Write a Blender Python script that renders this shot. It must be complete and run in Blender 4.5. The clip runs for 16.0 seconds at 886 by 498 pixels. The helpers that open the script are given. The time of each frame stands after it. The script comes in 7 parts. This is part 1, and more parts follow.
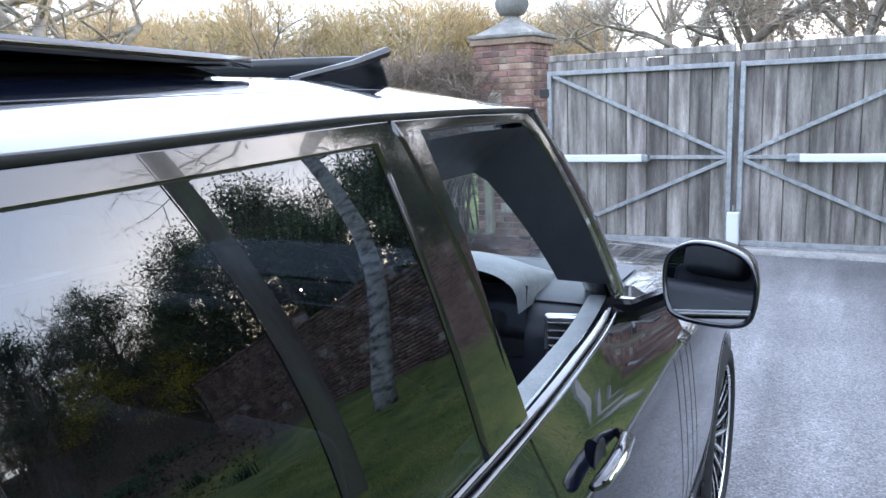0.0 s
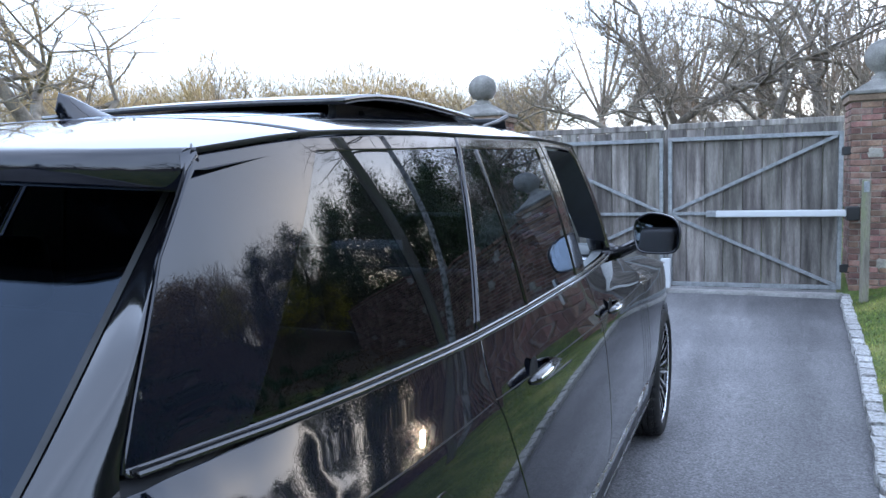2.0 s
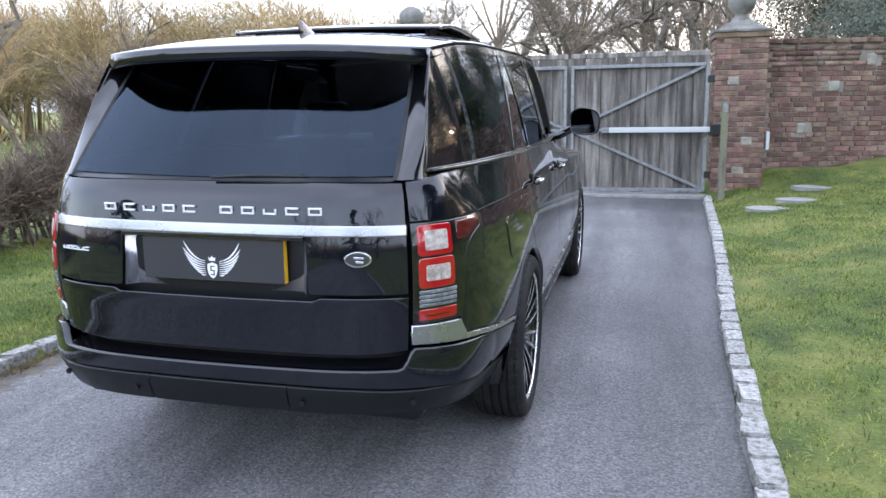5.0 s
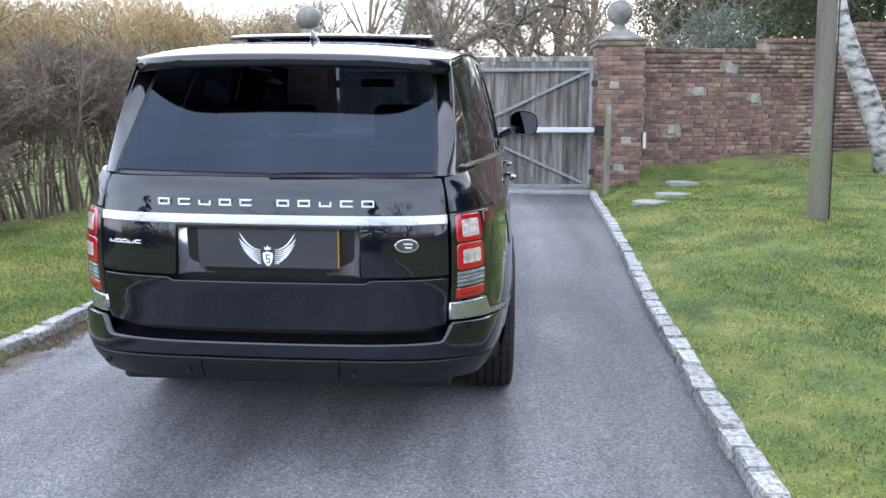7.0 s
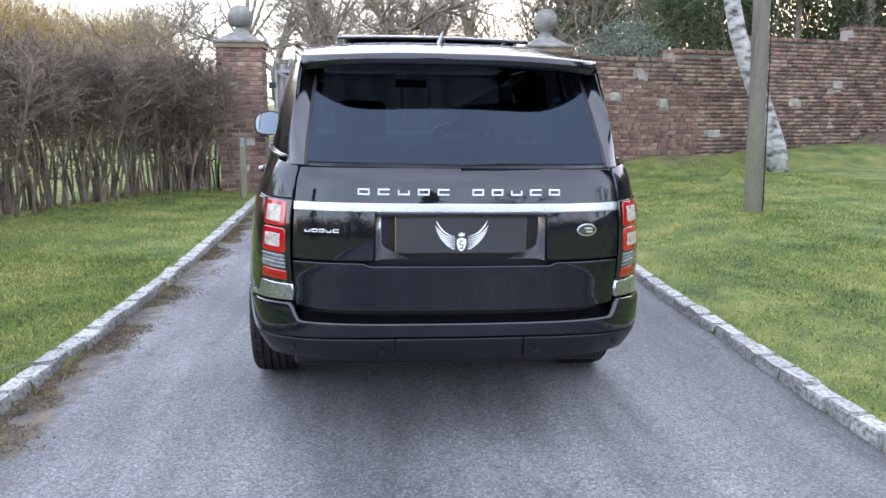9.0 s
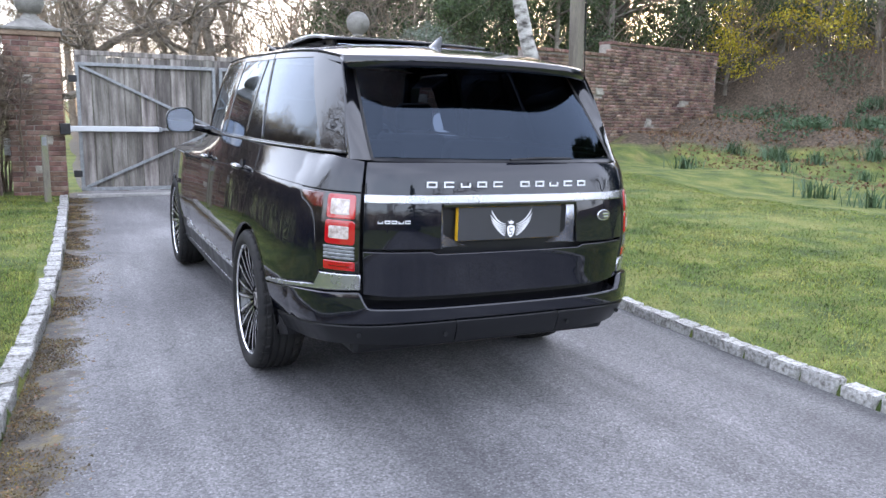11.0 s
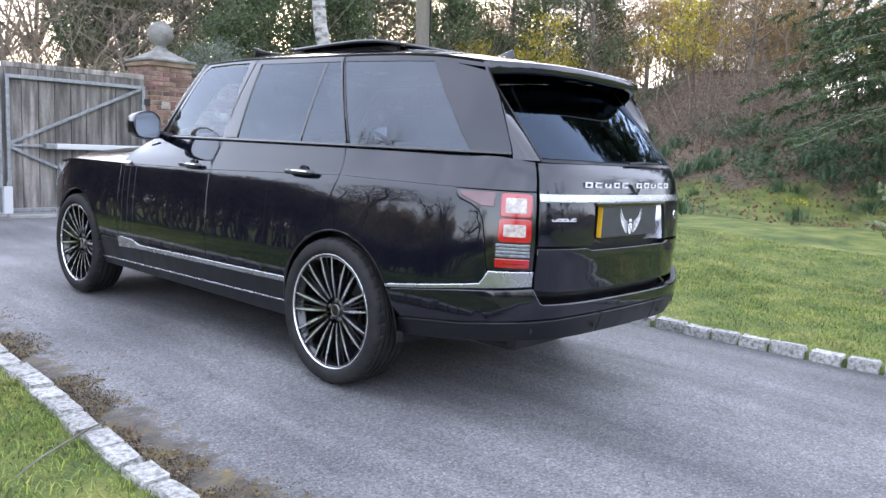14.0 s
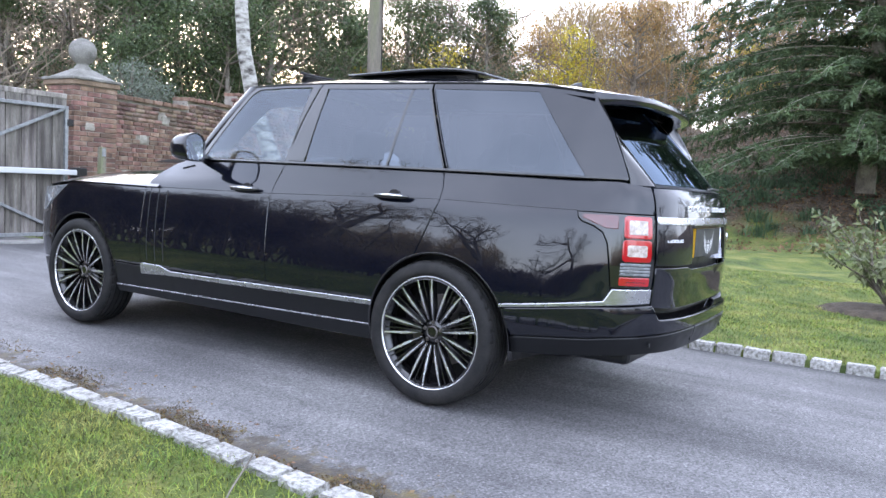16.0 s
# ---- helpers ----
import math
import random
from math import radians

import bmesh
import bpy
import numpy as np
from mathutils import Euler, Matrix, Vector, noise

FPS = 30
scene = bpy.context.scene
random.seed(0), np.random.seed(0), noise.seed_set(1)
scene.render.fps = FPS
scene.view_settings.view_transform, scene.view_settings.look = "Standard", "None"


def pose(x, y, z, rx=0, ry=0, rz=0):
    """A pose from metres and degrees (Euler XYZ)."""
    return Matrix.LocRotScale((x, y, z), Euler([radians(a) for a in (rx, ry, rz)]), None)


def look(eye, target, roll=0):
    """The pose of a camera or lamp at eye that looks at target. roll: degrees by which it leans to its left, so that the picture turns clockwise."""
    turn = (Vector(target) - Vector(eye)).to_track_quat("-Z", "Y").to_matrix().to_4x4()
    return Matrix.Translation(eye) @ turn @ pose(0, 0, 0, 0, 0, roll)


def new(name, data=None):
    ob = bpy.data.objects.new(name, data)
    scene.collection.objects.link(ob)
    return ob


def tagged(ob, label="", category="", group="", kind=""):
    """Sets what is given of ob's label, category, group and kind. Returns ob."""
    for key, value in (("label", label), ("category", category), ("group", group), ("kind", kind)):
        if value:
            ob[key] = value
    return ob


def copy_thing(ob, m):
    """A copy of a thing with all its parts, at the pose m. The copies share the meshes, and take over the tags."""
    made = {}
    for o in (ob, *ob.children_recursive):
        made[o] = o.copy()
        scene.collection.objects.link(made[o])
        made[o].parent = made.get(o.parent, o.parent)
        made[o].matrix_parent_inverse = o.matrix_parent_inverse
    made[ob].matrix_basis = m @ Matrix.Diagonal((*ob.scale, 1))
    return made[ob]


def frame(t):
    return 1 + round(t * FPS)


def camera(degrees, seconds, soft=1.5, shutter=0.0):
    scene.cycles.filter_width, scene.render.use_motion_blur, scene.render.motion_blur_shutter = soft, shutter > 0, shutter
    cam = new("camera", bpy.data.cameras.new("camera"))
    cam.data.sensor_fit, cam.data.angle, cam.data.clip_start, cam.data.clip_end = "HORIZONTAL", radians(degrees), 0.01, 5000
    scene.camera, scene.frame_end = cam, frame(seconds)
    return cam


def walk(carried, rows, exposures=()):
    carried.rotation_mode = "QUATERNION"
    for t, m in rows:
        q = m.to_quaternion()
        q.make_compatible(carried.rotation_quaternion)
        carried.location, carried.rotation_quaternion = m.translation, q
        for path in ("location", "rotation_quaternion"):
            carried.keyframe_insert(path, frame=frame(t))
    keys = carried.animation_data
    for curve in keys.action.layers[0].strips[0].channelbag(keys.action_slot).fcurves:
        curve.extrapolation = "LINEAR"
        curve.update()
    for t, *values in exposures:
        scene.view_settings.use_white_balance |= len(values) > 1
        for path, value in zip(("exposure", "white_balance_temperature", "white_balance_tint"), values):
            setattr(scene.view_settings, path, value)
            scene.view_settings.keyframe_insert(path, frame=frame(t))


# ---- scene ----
cam = camera(59.8, 16.0)
PATH = [
    (0, (1.315, 0.095, 1.76), (0.418, 1.84, 1.373), -2.4),
    (0.5, (1.364, -0.318, 1.751), (0.503, 1.465, 1.464), -2.5),
    (1, (1.38, -0.765, 1.726), (0.552, 1.042, 1.503), -2.4),
    (1.5, (1.427, -1.245, 1.7), (0.634, 0.58, 1.499), -2.0),
    (2, (1.497, -1.659, 1.626), (0.739, 0.18, 1.431), -1.7),
    (2.5, (1.498, -2.033, 1.579), (0.78, -0.177, 1.374), -1.4),
    (3, (1.493, -2.415, 1.53), (0.815, -0.545, 1.3), -1.2),
    (3.5, (1.502, -2.779, 1.472), (0.867, -0.901, 1.205), -1.0),
    (4, (1.486, -3.075, 1.447), (0.894, -1.189, 1.144), -1.2),
    (4.5, (1.453, -3.326, 1.447), (0.912, -1.432, 1.103), -1.1),
    (5, (1.44, -3.503, 1.475), (0.955, -1.599, 1.102), -1.0),
    (5.2, (1.435, -3.578, 1.488), (0.972, -1.67, 1.107), -1.0),
    (7.5, (0.577, -4.094, 1.512), (0.542, -2.131, 1.133), 0.1),
    (8, (0.241, -4.209, 1.507), (0.287, -2.245, 1.131), 0.3),
    (8.2, (0.105, -4.234, 1.501), (0.18, -2.271, 1.127), 0.3),
    (10.3, (-1.311, -4.245, 1.463), (-0.692, -2.378, 1.097), 1.0),
    (10.5, (-1.45, -4.211, 1.459), (-0.759, -2.369, 1.095), 1.1),
    (11, (-1.797, -4.16, 1.465), (-0.937, -2.391, 1.103), 1.4),
    (11.5, (-2.167, -4.088, 1.465), (-1.16, -2.397, 1.111), 1.7),
    (12, (-2.434, -3.908, 1.434), (-1.303, -2.295, 1.088), 2.0),
    (12.5, (-2.698, -3.713, 1.403), (-1.466, -2.174, 1.066), 2.2),
    (13, (-3.036, -3.491, 1.338), (-1.714, -2.024, 1.023), 2.4),
    (13.5, (-3.273, -3.247, 1.292), (-1.87, -1.851, 1.002), 2.6),
    (14, (-3.507, -3.039, 1.278), (-2.03, -1.717, 1.015), 2.7),
    (14.5, (-3.809, -2.828, 1.232), (-2.266, -1.577, 0.996), 2.9),
    (15, (-3.962, -2.6, 1.213), (-2.363, -1.418, 1.0), 3.0),
    (15.5, (-4.109, -2.381, 1.225), (-2.46, -1.267, 1.032), 3.1),
    (16, (-4.35, -2.142, 1.205), (-2.656, -1.093, 1.029), 3.2),
]
walk(cam, [(t, look(eye, target, roll)) for t, eye, target, roll in PATH], [(0, 2.68, 6500, 13), (1.2, 2.2, 6200, 12), (3.0, 1.95, 6100, 12), (5.2, 2.2, 7000, 15), (7.5, 2.33, 7000, 15), (11, 2.33, 7200, 17), (14, 2.35, 7100, 17), (16, 2.5, 7000, 17)])

# ---- world and sun ----
SUN_EL, SUN_AZ = radians(8.5), radians(39)          # azimuth from +y towards +x
world = bpy.data.worlds.new("sky")
scene.world = world
world.use_nodes = True
wn, wl = world.node_tree.nodes, world.node_tree.links
sky = wn.new("ShaderNodeTexSky")
sky.sky_type, sky.sun_disc = "NISHITA", False
sky.sun_elevation, sky.sun_rotation = SUN_EL, SUN_AZ
sky.air_density, sky.dust_density, sky.ozone_density = 1.0, 1.6, 2.0
bg = wn["Background"]
bg.inputs["Strength"].default_value = 0.15
# thin high cloud that whitens the blue
wtc = wn.new("ShaderNodeTexCoord")
wno = wn.new("ShaderNodeTexNoise")
wno.inputs["Scale"].default_value, wno.inputs["Detail"].default_value = 2.2, 6
wl.new(wtc.outputs["Generated"], wno.inputs["Vector"])
wramp = wn.new("ShaderNodeMapRange")
wramp.inputs["From Min"].default_value, wramp.inputs["From Max"].default_value = 0.3, 0.7
wramp.inputs["To Min"].default_value, wramp.inputs["To Max"].default_value = 0.4, 0.7
wl.new(wno.outputs["Fac"], wramp.inputs["Value"])
wmix = wn.new("ShaderNodeMix")
wmix.data_type = "RGBA"
wl.new(wramp.outputs["Result"], wmix.inputs[0])
wl.new(sky.outputs["Color"], wmix.inputs[6])
wmix.inputs[7].default_value = (5.4, 6.4, 8.4, 1)
wl.new(wmix.outputs[2], bg.inputs["Color"])

sun = new("sun", bpy.data.lights.new("sun", "SUN"))
sun.data.energy, sun.data.angle, sun.data.color = 1.5, radians(1.2), (1.0, 0.8, 0.56)
sun.matrix_world = look((math.sin(SUN_AZ) * math.cos(SUN_EL) * 30, math.cos(SUN_AZ) * math.cos(SUN_EL) * 30, math.sin(SUN_EL) * 30), (0, 0, 0))


# ---- materials ----
def surface(name, cols, scale=6.0, fine=90.0, rough=(0.55, 0.8), bump=0.3, dist=0.004, metal=0.0, coat=0.0, vary=0.0, island=0.0, stretch=(1, 1, 1), local=False, spec=0.5, sheen=0.0, leafy=0.0):
    """Principled material: two colours mixed by a coarse noise, darkened by a fine one, with relief."""
    m = bpy.data.materials.new(name)
    m.use_nodes = True
    n, l = m.node_tree.nodes, m.node_tree.links
    b = n["Principled BSDF"]
    if local:
        src = n.new("ShaderNodeTexCoord").outputs["Object"]
    else:
        src = n.new("ShaderNodeNewGeometry").outputs["Position"]
    mp = n.new("ShaderNodeVectorMath")
    mp.operation = "MULTIPLY"
    mp.inputs[1].default_value = stretch
    l.new(src, mp.inputs[0])
    vec = mp.outputs[0]
    if vary:
        inf = n.new("ShaderNodeObjectInfo")
        add = n.new("ShaderNodeVectorMath")
        add.operation = "MULTIPLY_ADD"
        add.inputs[1].default_value = (37, 23, 51)
        l.new(inf.outputs["Random"], add.inputs[0])
        l.new(vec, add.inputs[2])
        vec = add.outputs[0]
    big, small = n.new("ShaderNodeTexNoise"), n.new("ShaderNodeTexNoise")
    for t, s in ((big, scale), (small, fine)):
        t.inputs["Scale"].default_value, t.inputs["Detail"].default_value = s, 5
        l.new(vec, t.inputs["Vector"])
    ramp = n.new("ShaderNodeValToRGB")
    els = ramp.color_ramp.elements
    els[0].position, els[1].position = 0.32, 0.68
    els[0].color, els[1].color = (*cols[0], 1), (*cols[-1], 1)
    for i, c in enumerate(cols[1:-1]):
        e = els.new(0.32 + 0.36 * (i + 1) / (len(cols) - 1))
        e.color = (*c, 1)
    l.new(big.outputs["Fac"], ramp.inputs["Fac"])
    hsv = n.new("ShaderNodeHueSaturation")
    l.new(ramp.outputs["Color"], hsv.inputs["Color"])
    val = n.new("ShaderNodeMapRange")
    val.inputs["From Min"].default_value, val.inputs["From Max"].default_value = 0.25, 0.75
    val.inputs["To Min"].default_value, val.inputs["To Max"].default_value = 0.72, 1.25
    l.new(small.outputs["Fac"], val.inputs["Value"])
    out = val.outputs["Result"]
    for amount, node in ((vary, "ShaderNodeObjectInfo"), (island, "ShaderNodeNewGeometry")):
        if amount:
            r = n.new(node).outputs["Random" if node.endswith("Info") else "Random Per Island"]
            mr = n.new("ShaderNodeMapRange")
            mr.inputs["To Min"].default_value, mr.inputs["To Max"].default_value = 1 - amount, 1 + amount
            l.new(r, mr.inputs["Value"])
            mul = n.new("ShaderNodeMath")
            mul.operation = "MULTIPLY"
            l.new(out, mul.inputs[0])
            l.new(mr.outputs["Result"], mul.inputs[1])
            out = mul.outputs[0]
            hue = n.new("ShaderNodeMapRange")
            hue.inputs["To Min"].default_value, hue.inputs["To Max"].default_value = 0.5 - 0.05 * amount, 0.5 + 0.05 * amount
            sep = n.new("ShaderNodeMath")
            sep.operation = "FRACT"
            m7 = n.new("ShaderNodeMath")
            m7.operation = "MULTIPLY"
            m7.inputs[1].default_value = 7.31
            l.new(r, m7.inputs[0])
            l.new(m7.outputs[0], sep.inputs[0])
            l.new(sep.outputs[0], hue.inputs["Value"])
            l.new(hue.outputs["Result"], hsv.inputs["Hue"])
    l.new(out, hsv.inputs["Value"])
    l.new(hsv.outputs["Color"], b.inputs["Base Color"])
    rr = n.new("ShaderNodeMapRange")
    rr.inputs["To Min"].default_value, rr.inputs["To Max"].default_value = rough
    l.new(big.outputs["Fac"], rr.inputs["Value"])
    l.new(rr.outputs["Result"], b.inputs["Roughness"])
    b.inputs["Metallic"].default_value = metal
    b.inputs["Coat Weight"].default_value = coat
    b.inputs["Coat Roughness"].default_value = 0.03
    b.inputs["Specular IOR Level"].default_value = spec
    if bump:
        bp = n.new("ShaderNodeBump")
        bp.inputs["Strength"].default_value, bp.inputs["Distance"].default_value = bump, dist
        mx = n.new("ShaderNodeMath")
        mx.operation = "ADD"
        l.new(small.outputs["Fac"], mx.inputs[0])
        l.new(big.outputs["Fac"], mx.inputs[1])
        l.new(mx.outputs[0], bp.inputs["Height"])
        l.new(bp.outputs["Normal"], b.inputs["Normal"])
    if leafy:
        tr = n.new("ShaderNodeBsdfTranslucent")
        l.new(hsv.outputs["Color"], tr.inputs["Color"])
        ms = n.new("ShaderNodeMixShader")
        ms.inputs[0].default_value = leafy
        l.new(b.outputs[0], ms.inputs[1])
        l.new(tr.outputs[0], ms.inputs[2])
        l.new(ms.outputs[0], n["Material Output"].inputs["Surface"])
    return m


def plain(name, col, rough=0.4, metal=0.0, coat=0.0, spec=0.5, dust=0.0):
    """Smooth manufactured surface with slight unevenness of gloss."""
    m = bpy.data.materials.new(name)
    m.use_nodes = True
    n, l = m.node_tree.nodes, m.node_tree.links
    b = n["Principled BSDF"]
    b.inputs["Base Color"].default_value = (*col, 1)
    b.inputs["Metallic"].default_value = metal
    b.inputs["Coat Weight"].default_value = coat
    b.inputs["Coat Roughness"].default_value = 0.015
    b.inputs["Coat IOR"].default_value = 1.62
    b.inputs["Specular IOR Level"].default_value = spec
    g = n.new("ShaderNodeNewGeometry")
    t = n.new("ShaderNodeTexNoise")
    t.inputs["Scale"].default_value, t.inputs["Detail"].default_value = 9, 6
    l.new(g.outputs["Position"], t.inputs["Vector"])
    r = n.new("ShaderNodeMapRange")
    r.inputs["From Min"].default_value, r.inputs["From Max"].default_value = 0.3, 0.7
    r.inputs["To Min"].default_value, r.inputs["To Max"].default_value = rough * 0.8, rough * 1.25
    l.new(t.outputs["Fac"], r.inputs["Value"])
    l.new(r.outputs["Result"], b.inputs["Roughness"])
    return m


def glass(name, tint, base=0.09, shine=(0.82, 0.9, 1.0)):
    """Tinted car glass: light passes through coloured by the tint, gloss by Fresnel."""
    m = bpy.data.materials.new(name)
    m.use_nodes = True
    n, l = m.node_tree.nodes, m.node_tree.links
    n.remove(n["Principled BSDF"])
    tr, gl, fr, mx, pw, ma = (n.new("ShaderNode" + k) for k in ("BsdfTransparent", "BsdfGlossy", "LayerWeight", "MixShader", "Math", "Math"))
    tr.inputs["Color"].default_value = (*tint, 1)
    gl.inputs["Roughness"].default_value = 0.0
    # gloss colour carries the blue of the reflected sky
    gl.inputs["Color"].default_value = (*shine, 1)
    fr.inputs["Blend"].default_value = 0.5
    pw.operation, ma.operation = "POWER", "MULTIPLY_ADD"
    pw.inputs[1].default_value = 5
    ma.inputs[1].default_value, ma.inputs[2].default_value = 1 - base, base
    l.new(fr.outputs["Facing"], pw.inputs[0])
    l.new(pw.outputs[0], ma.inputs[0])
    l.new(ma.outputs[0], mx.inputs[0])
    l.new(tr.outputs[0], mx.inputs[1])
    l.new(gl.outputs[0], mx.inputs[2])
    l.new(mx.outputs[0], n["Material Output"].inputs["Surface"])
    return m


PAINT = plain("black_paint", (0.003, 0.004, 0.008), 0.12, 0.0, .92, .04)
GLOSSBLACK = plain("gloss_black_trim", (0.004, 0.004, 0.005), 0.1, 0.0, 0.6)
SATIN = plain("satin_black_plastic", (0.006, 0.0065, 0.008), 0.38, 0.0, 0.0, .35)
RUBBER = surface("tyre_rubber", ((0.015, 0.015, 0.016), (0.028, 0.027, 0.026)), 12, 140, (0.62, 0.8), 0.15, 0.001, spec=.16)
SEAL = plain("rubber_seal", (0.008, 0.008, 0.008), 0.6)
SILVER = plain("satin_silver_trim", (0.47, 0.48, 0.505), 0.26, 0.92)
CHROME = plain("polished_chrome", (0.78, 0.79, 0.8), 0.06, 1.0)
ALLOY = plain("polished_alloy", (0.78, 0.78, 0.8), 0.24, .8)
RECESS = plain("brushed_silver", (0.52, 0.53, 0.57), 0.22, 0.85)
BADGE = plain("bright_badge", (0.78, 0.78, 0.8), 0.3, 0.25)
WHEELBLACK = plain("black_wheel_paint", (0.006, 0.006, 0.007), 0.2, 0.0, 0.5)
DISC = plain("brake_steel", (0.22, 0.2, 0.19), 0.4, 0.9)
PRIVACY = glass("privacy_glass", (0.05, 0.06, 0.075), 0.09)
# side glass again, with a dimmer, bluer sky reflection set in its gloss
TAILGLASS = glass("blue_sheen_rear_glass", (0.05, 0.06, 0.08), 0.04, (0.6, 0.77, 1.0))
CLEAR = glass("window_glass", (0.55, 0.6, 0.6))
SCREEN = glass("windscreen_glass", (0.75, 0.8, 0.78))
REDLENS = plain("red_lens", (0.36, 0.004, 0.008), 0.1, 0.0, 1.0)
DARKRED = plain("dark_red_lens", (0.08, 0.004, 0.005), 0.1, 0.0, 1.0)
CLEARLENS = surface("clear_lens", ((0.30, 0.24, 0.21), (0.56, 0.5, 0.46)), 45, 120, (0.08, 0.2), 0.3, 0.003, coat=1.0)
GREYLENS = surface("smoked_lens", ((0.09, 0.1, 0.11), (0.2, 0.21, 0.22)), 40, 120, (0.1, 0.2), 0.2, 0.002, coat=1.0)
WHITEPAINT = plain("white_print", (0.8, 0.8, 0.8), 0.35)
PLATE = plain("plate_grey", (0.03, 0.031, 0.034), 0.45)
YELLOW = plain("plate_yellow", (0.75, 0.42, 0.02), 0.4)
MIRROR = plain("mirror_glass", (0.86, 0.88, 0.9), 0.01, 1.0)
LEATHER = surface("navy_leather", ((0.006, 0.008, 0.014), (0.011, 0.014, 0.022)), 20, 200, (0.4, 0.55), 0.15, 0.001)
# pale grey puts the sky's reflection on dark leather into the colour
SHEEN_LEATHER = surface("sky_sheen_leather", ((0.13, 0.138, 0.142), (0.18, 0.19, 0.195)), 20, 220, (0.45, 0.6), 0.15, 0.001)
CARPET = surface("dark_carpet", ((0.008, 0.008, 0.01), (0.016, 0.016, 0.018)), 30, 300, (0.9, 1), 0.3, 0.002)


# ---- mesh helpers ----
def thing(name, label, category, group="", at=(0, 0, 0), kind=""):
    ob = new(name)
    ob.location = at
    ob.empty_display_size = 0.2
    return tagged(ob, label, category, group, kind)


def mesh_of(name, verts, faces, mat=None, smooth=True, normals=None):
    me = bpy.data.meshes.new(name)
    me.from_pydata([tuple(v) for v in verts], [], [tuple(f) for f in faces])
    if mat:
        me.materials.append(mat)
    if smooth:
        me.polygons.foreach_set("use_smooth", [True] * len(me.polygons))
    me.update()
    if normals is not None:
        me.normals_split_custom_set_from_vertices([tuple(v) for v in normals])
    return me


def part(name, bm, material, parent, label="", smooth=False):
    """Link a bmesh or a mesh as one mesh object under a thing or a part."""
    if isinstance(bm, bmesh.types.BMesh):
        bmesh.ops.recalc_face_normals(bm, faces=bm.faces)
        me = bpy.data.meshes.new(name)
        bm.to_mesh(me)
        bm.free()
        me.materials.append(material)
        me.polygons.foreach_set("use_smooth", [smooth] * len(me.polygons))
    else:
        me = bm
        if not me.materials:
            me.materials.append(material)
    ob = new(name, me)
    ob.parent = parent
    return tagged(ob, label)


def box_bm(x0, x1, y0, y1, z0, z1, bev=0.004, seg=2, bm=None):
    b = bmesh.new()
    bmesh.ops.create_cube(b, size=1)
    for v in b.verts:
        v.co = Vector(((x0 + x1) / 2 + v.co.x * (x1 - x0), (y0 + y1) / 2 + v.co.y * (y1 - y0), (z0 + z1) / 2 + v.co.z * (z1 - z0)))
    if bev:
        bmesh.ops.bevel(b, geom=b.edges[:], offset=min(bev, 0.45 * min(x1 - x0, y1 - y0, z1 - z0)), segments=seg, affect="EDGES", profile=0.5)
    if bm is None:
        return b
    me = bpy.data.meshes.new("tmp")
    b.to_mesh(me)
    b.free()
    bm.from_mesh(me)
    bpy.data.meshes.remove(me)
    return bm


def smooth_curve(xs, ys):
    """Monotone cubic through the points; returns a function."""
    xs, ys = np.array(xs, float), np.array(ys, float)
    h, d = np.diff(xs), np.diff(ys) / np.diff(xs)
    m = np.zeros(len(xs))
    m[0], m[-1] = d[0], d[-1]
    for i in range(1, len(xs) - 1):
        if d[i - 1] * d[i] > 0:
            w1, w2 = 2 * h[i] + h[i - 1], h[i] + 2 * h[i - 1]
            m[i] = (w1 + w2) / (w1 / d[i - 1] + w2 / d[i])

    def fn(x):
        x = min(max(x, xs[0]), xs[-1])
        i = min(int(np.searchsorted(xs, x, side="right")) - 1, len(xs) - 2)
        t = (x - xs[i]) / h[i]
        return float(ys[i] * (1 + 2 * t) * (1 - t) ** 2 + h[i] * m[i] * t * (1 - t) ** 2 + ys[i + 1] * t * t * (3 - 2 * t) + h[i] * m[i + 1] * t * t * (t - 1))

    return fn


def normal_of(S, u, v, out):
    e = 2e-3
    a = (Vector(S(u + e, v)) - Vector(S(u - e, v))).cross(Vector(S(u, v + e)) - Vector(S(u, v - e)))
    if a.length < 1e-12:
        return Vector(out).normalized()
    a.normalize()
    return a if a.dot(Vector(out)) > 0 else -a


def resample(poly, res):
    out = []
    for (a, b), (c, d) in zip(poly, poly[1:] + poly[:1]):
        k = max(1, int(math.hypot(c - a, d - b) / res))
        out += [(a + (c - a) * i / k, b + (d - b) * i / k) for i in range(k)]
    return out


def inset(poly, d):
    n, out = len(poly), []
    for i in range(n):
        a, p, b = Vector(poly[i - 1]), Vector(poly[i]), Vector(poly[(i + 1) % n])
        e, f = (p - a).normalized(), (b - p).normalized()
        n1, n2 = Vector((-e.y, e.x)), Vector((-f.y, f.x))
        m = n1 + n2
        m = n1 if m.length < 1e-6 else m / max(0.35, m.dot(n1))
        out.append(tuple(p + m * d))
    return out


def area(poly):
    return 0.5 * sum(a * d - c * b for (a, b), (c, d) in zip(poly, poly[1:] + poly[:1]))


def inside(p, poly):
    x, y, c = p[0], p[1], False
    for (a, b), (u, v) in zip(poly, poly[1:] + poly[:1]):
        if (b > y) != (v > y) and x < (u - a) * (y - b) / (v - b) + a:
            c = not c
    return c


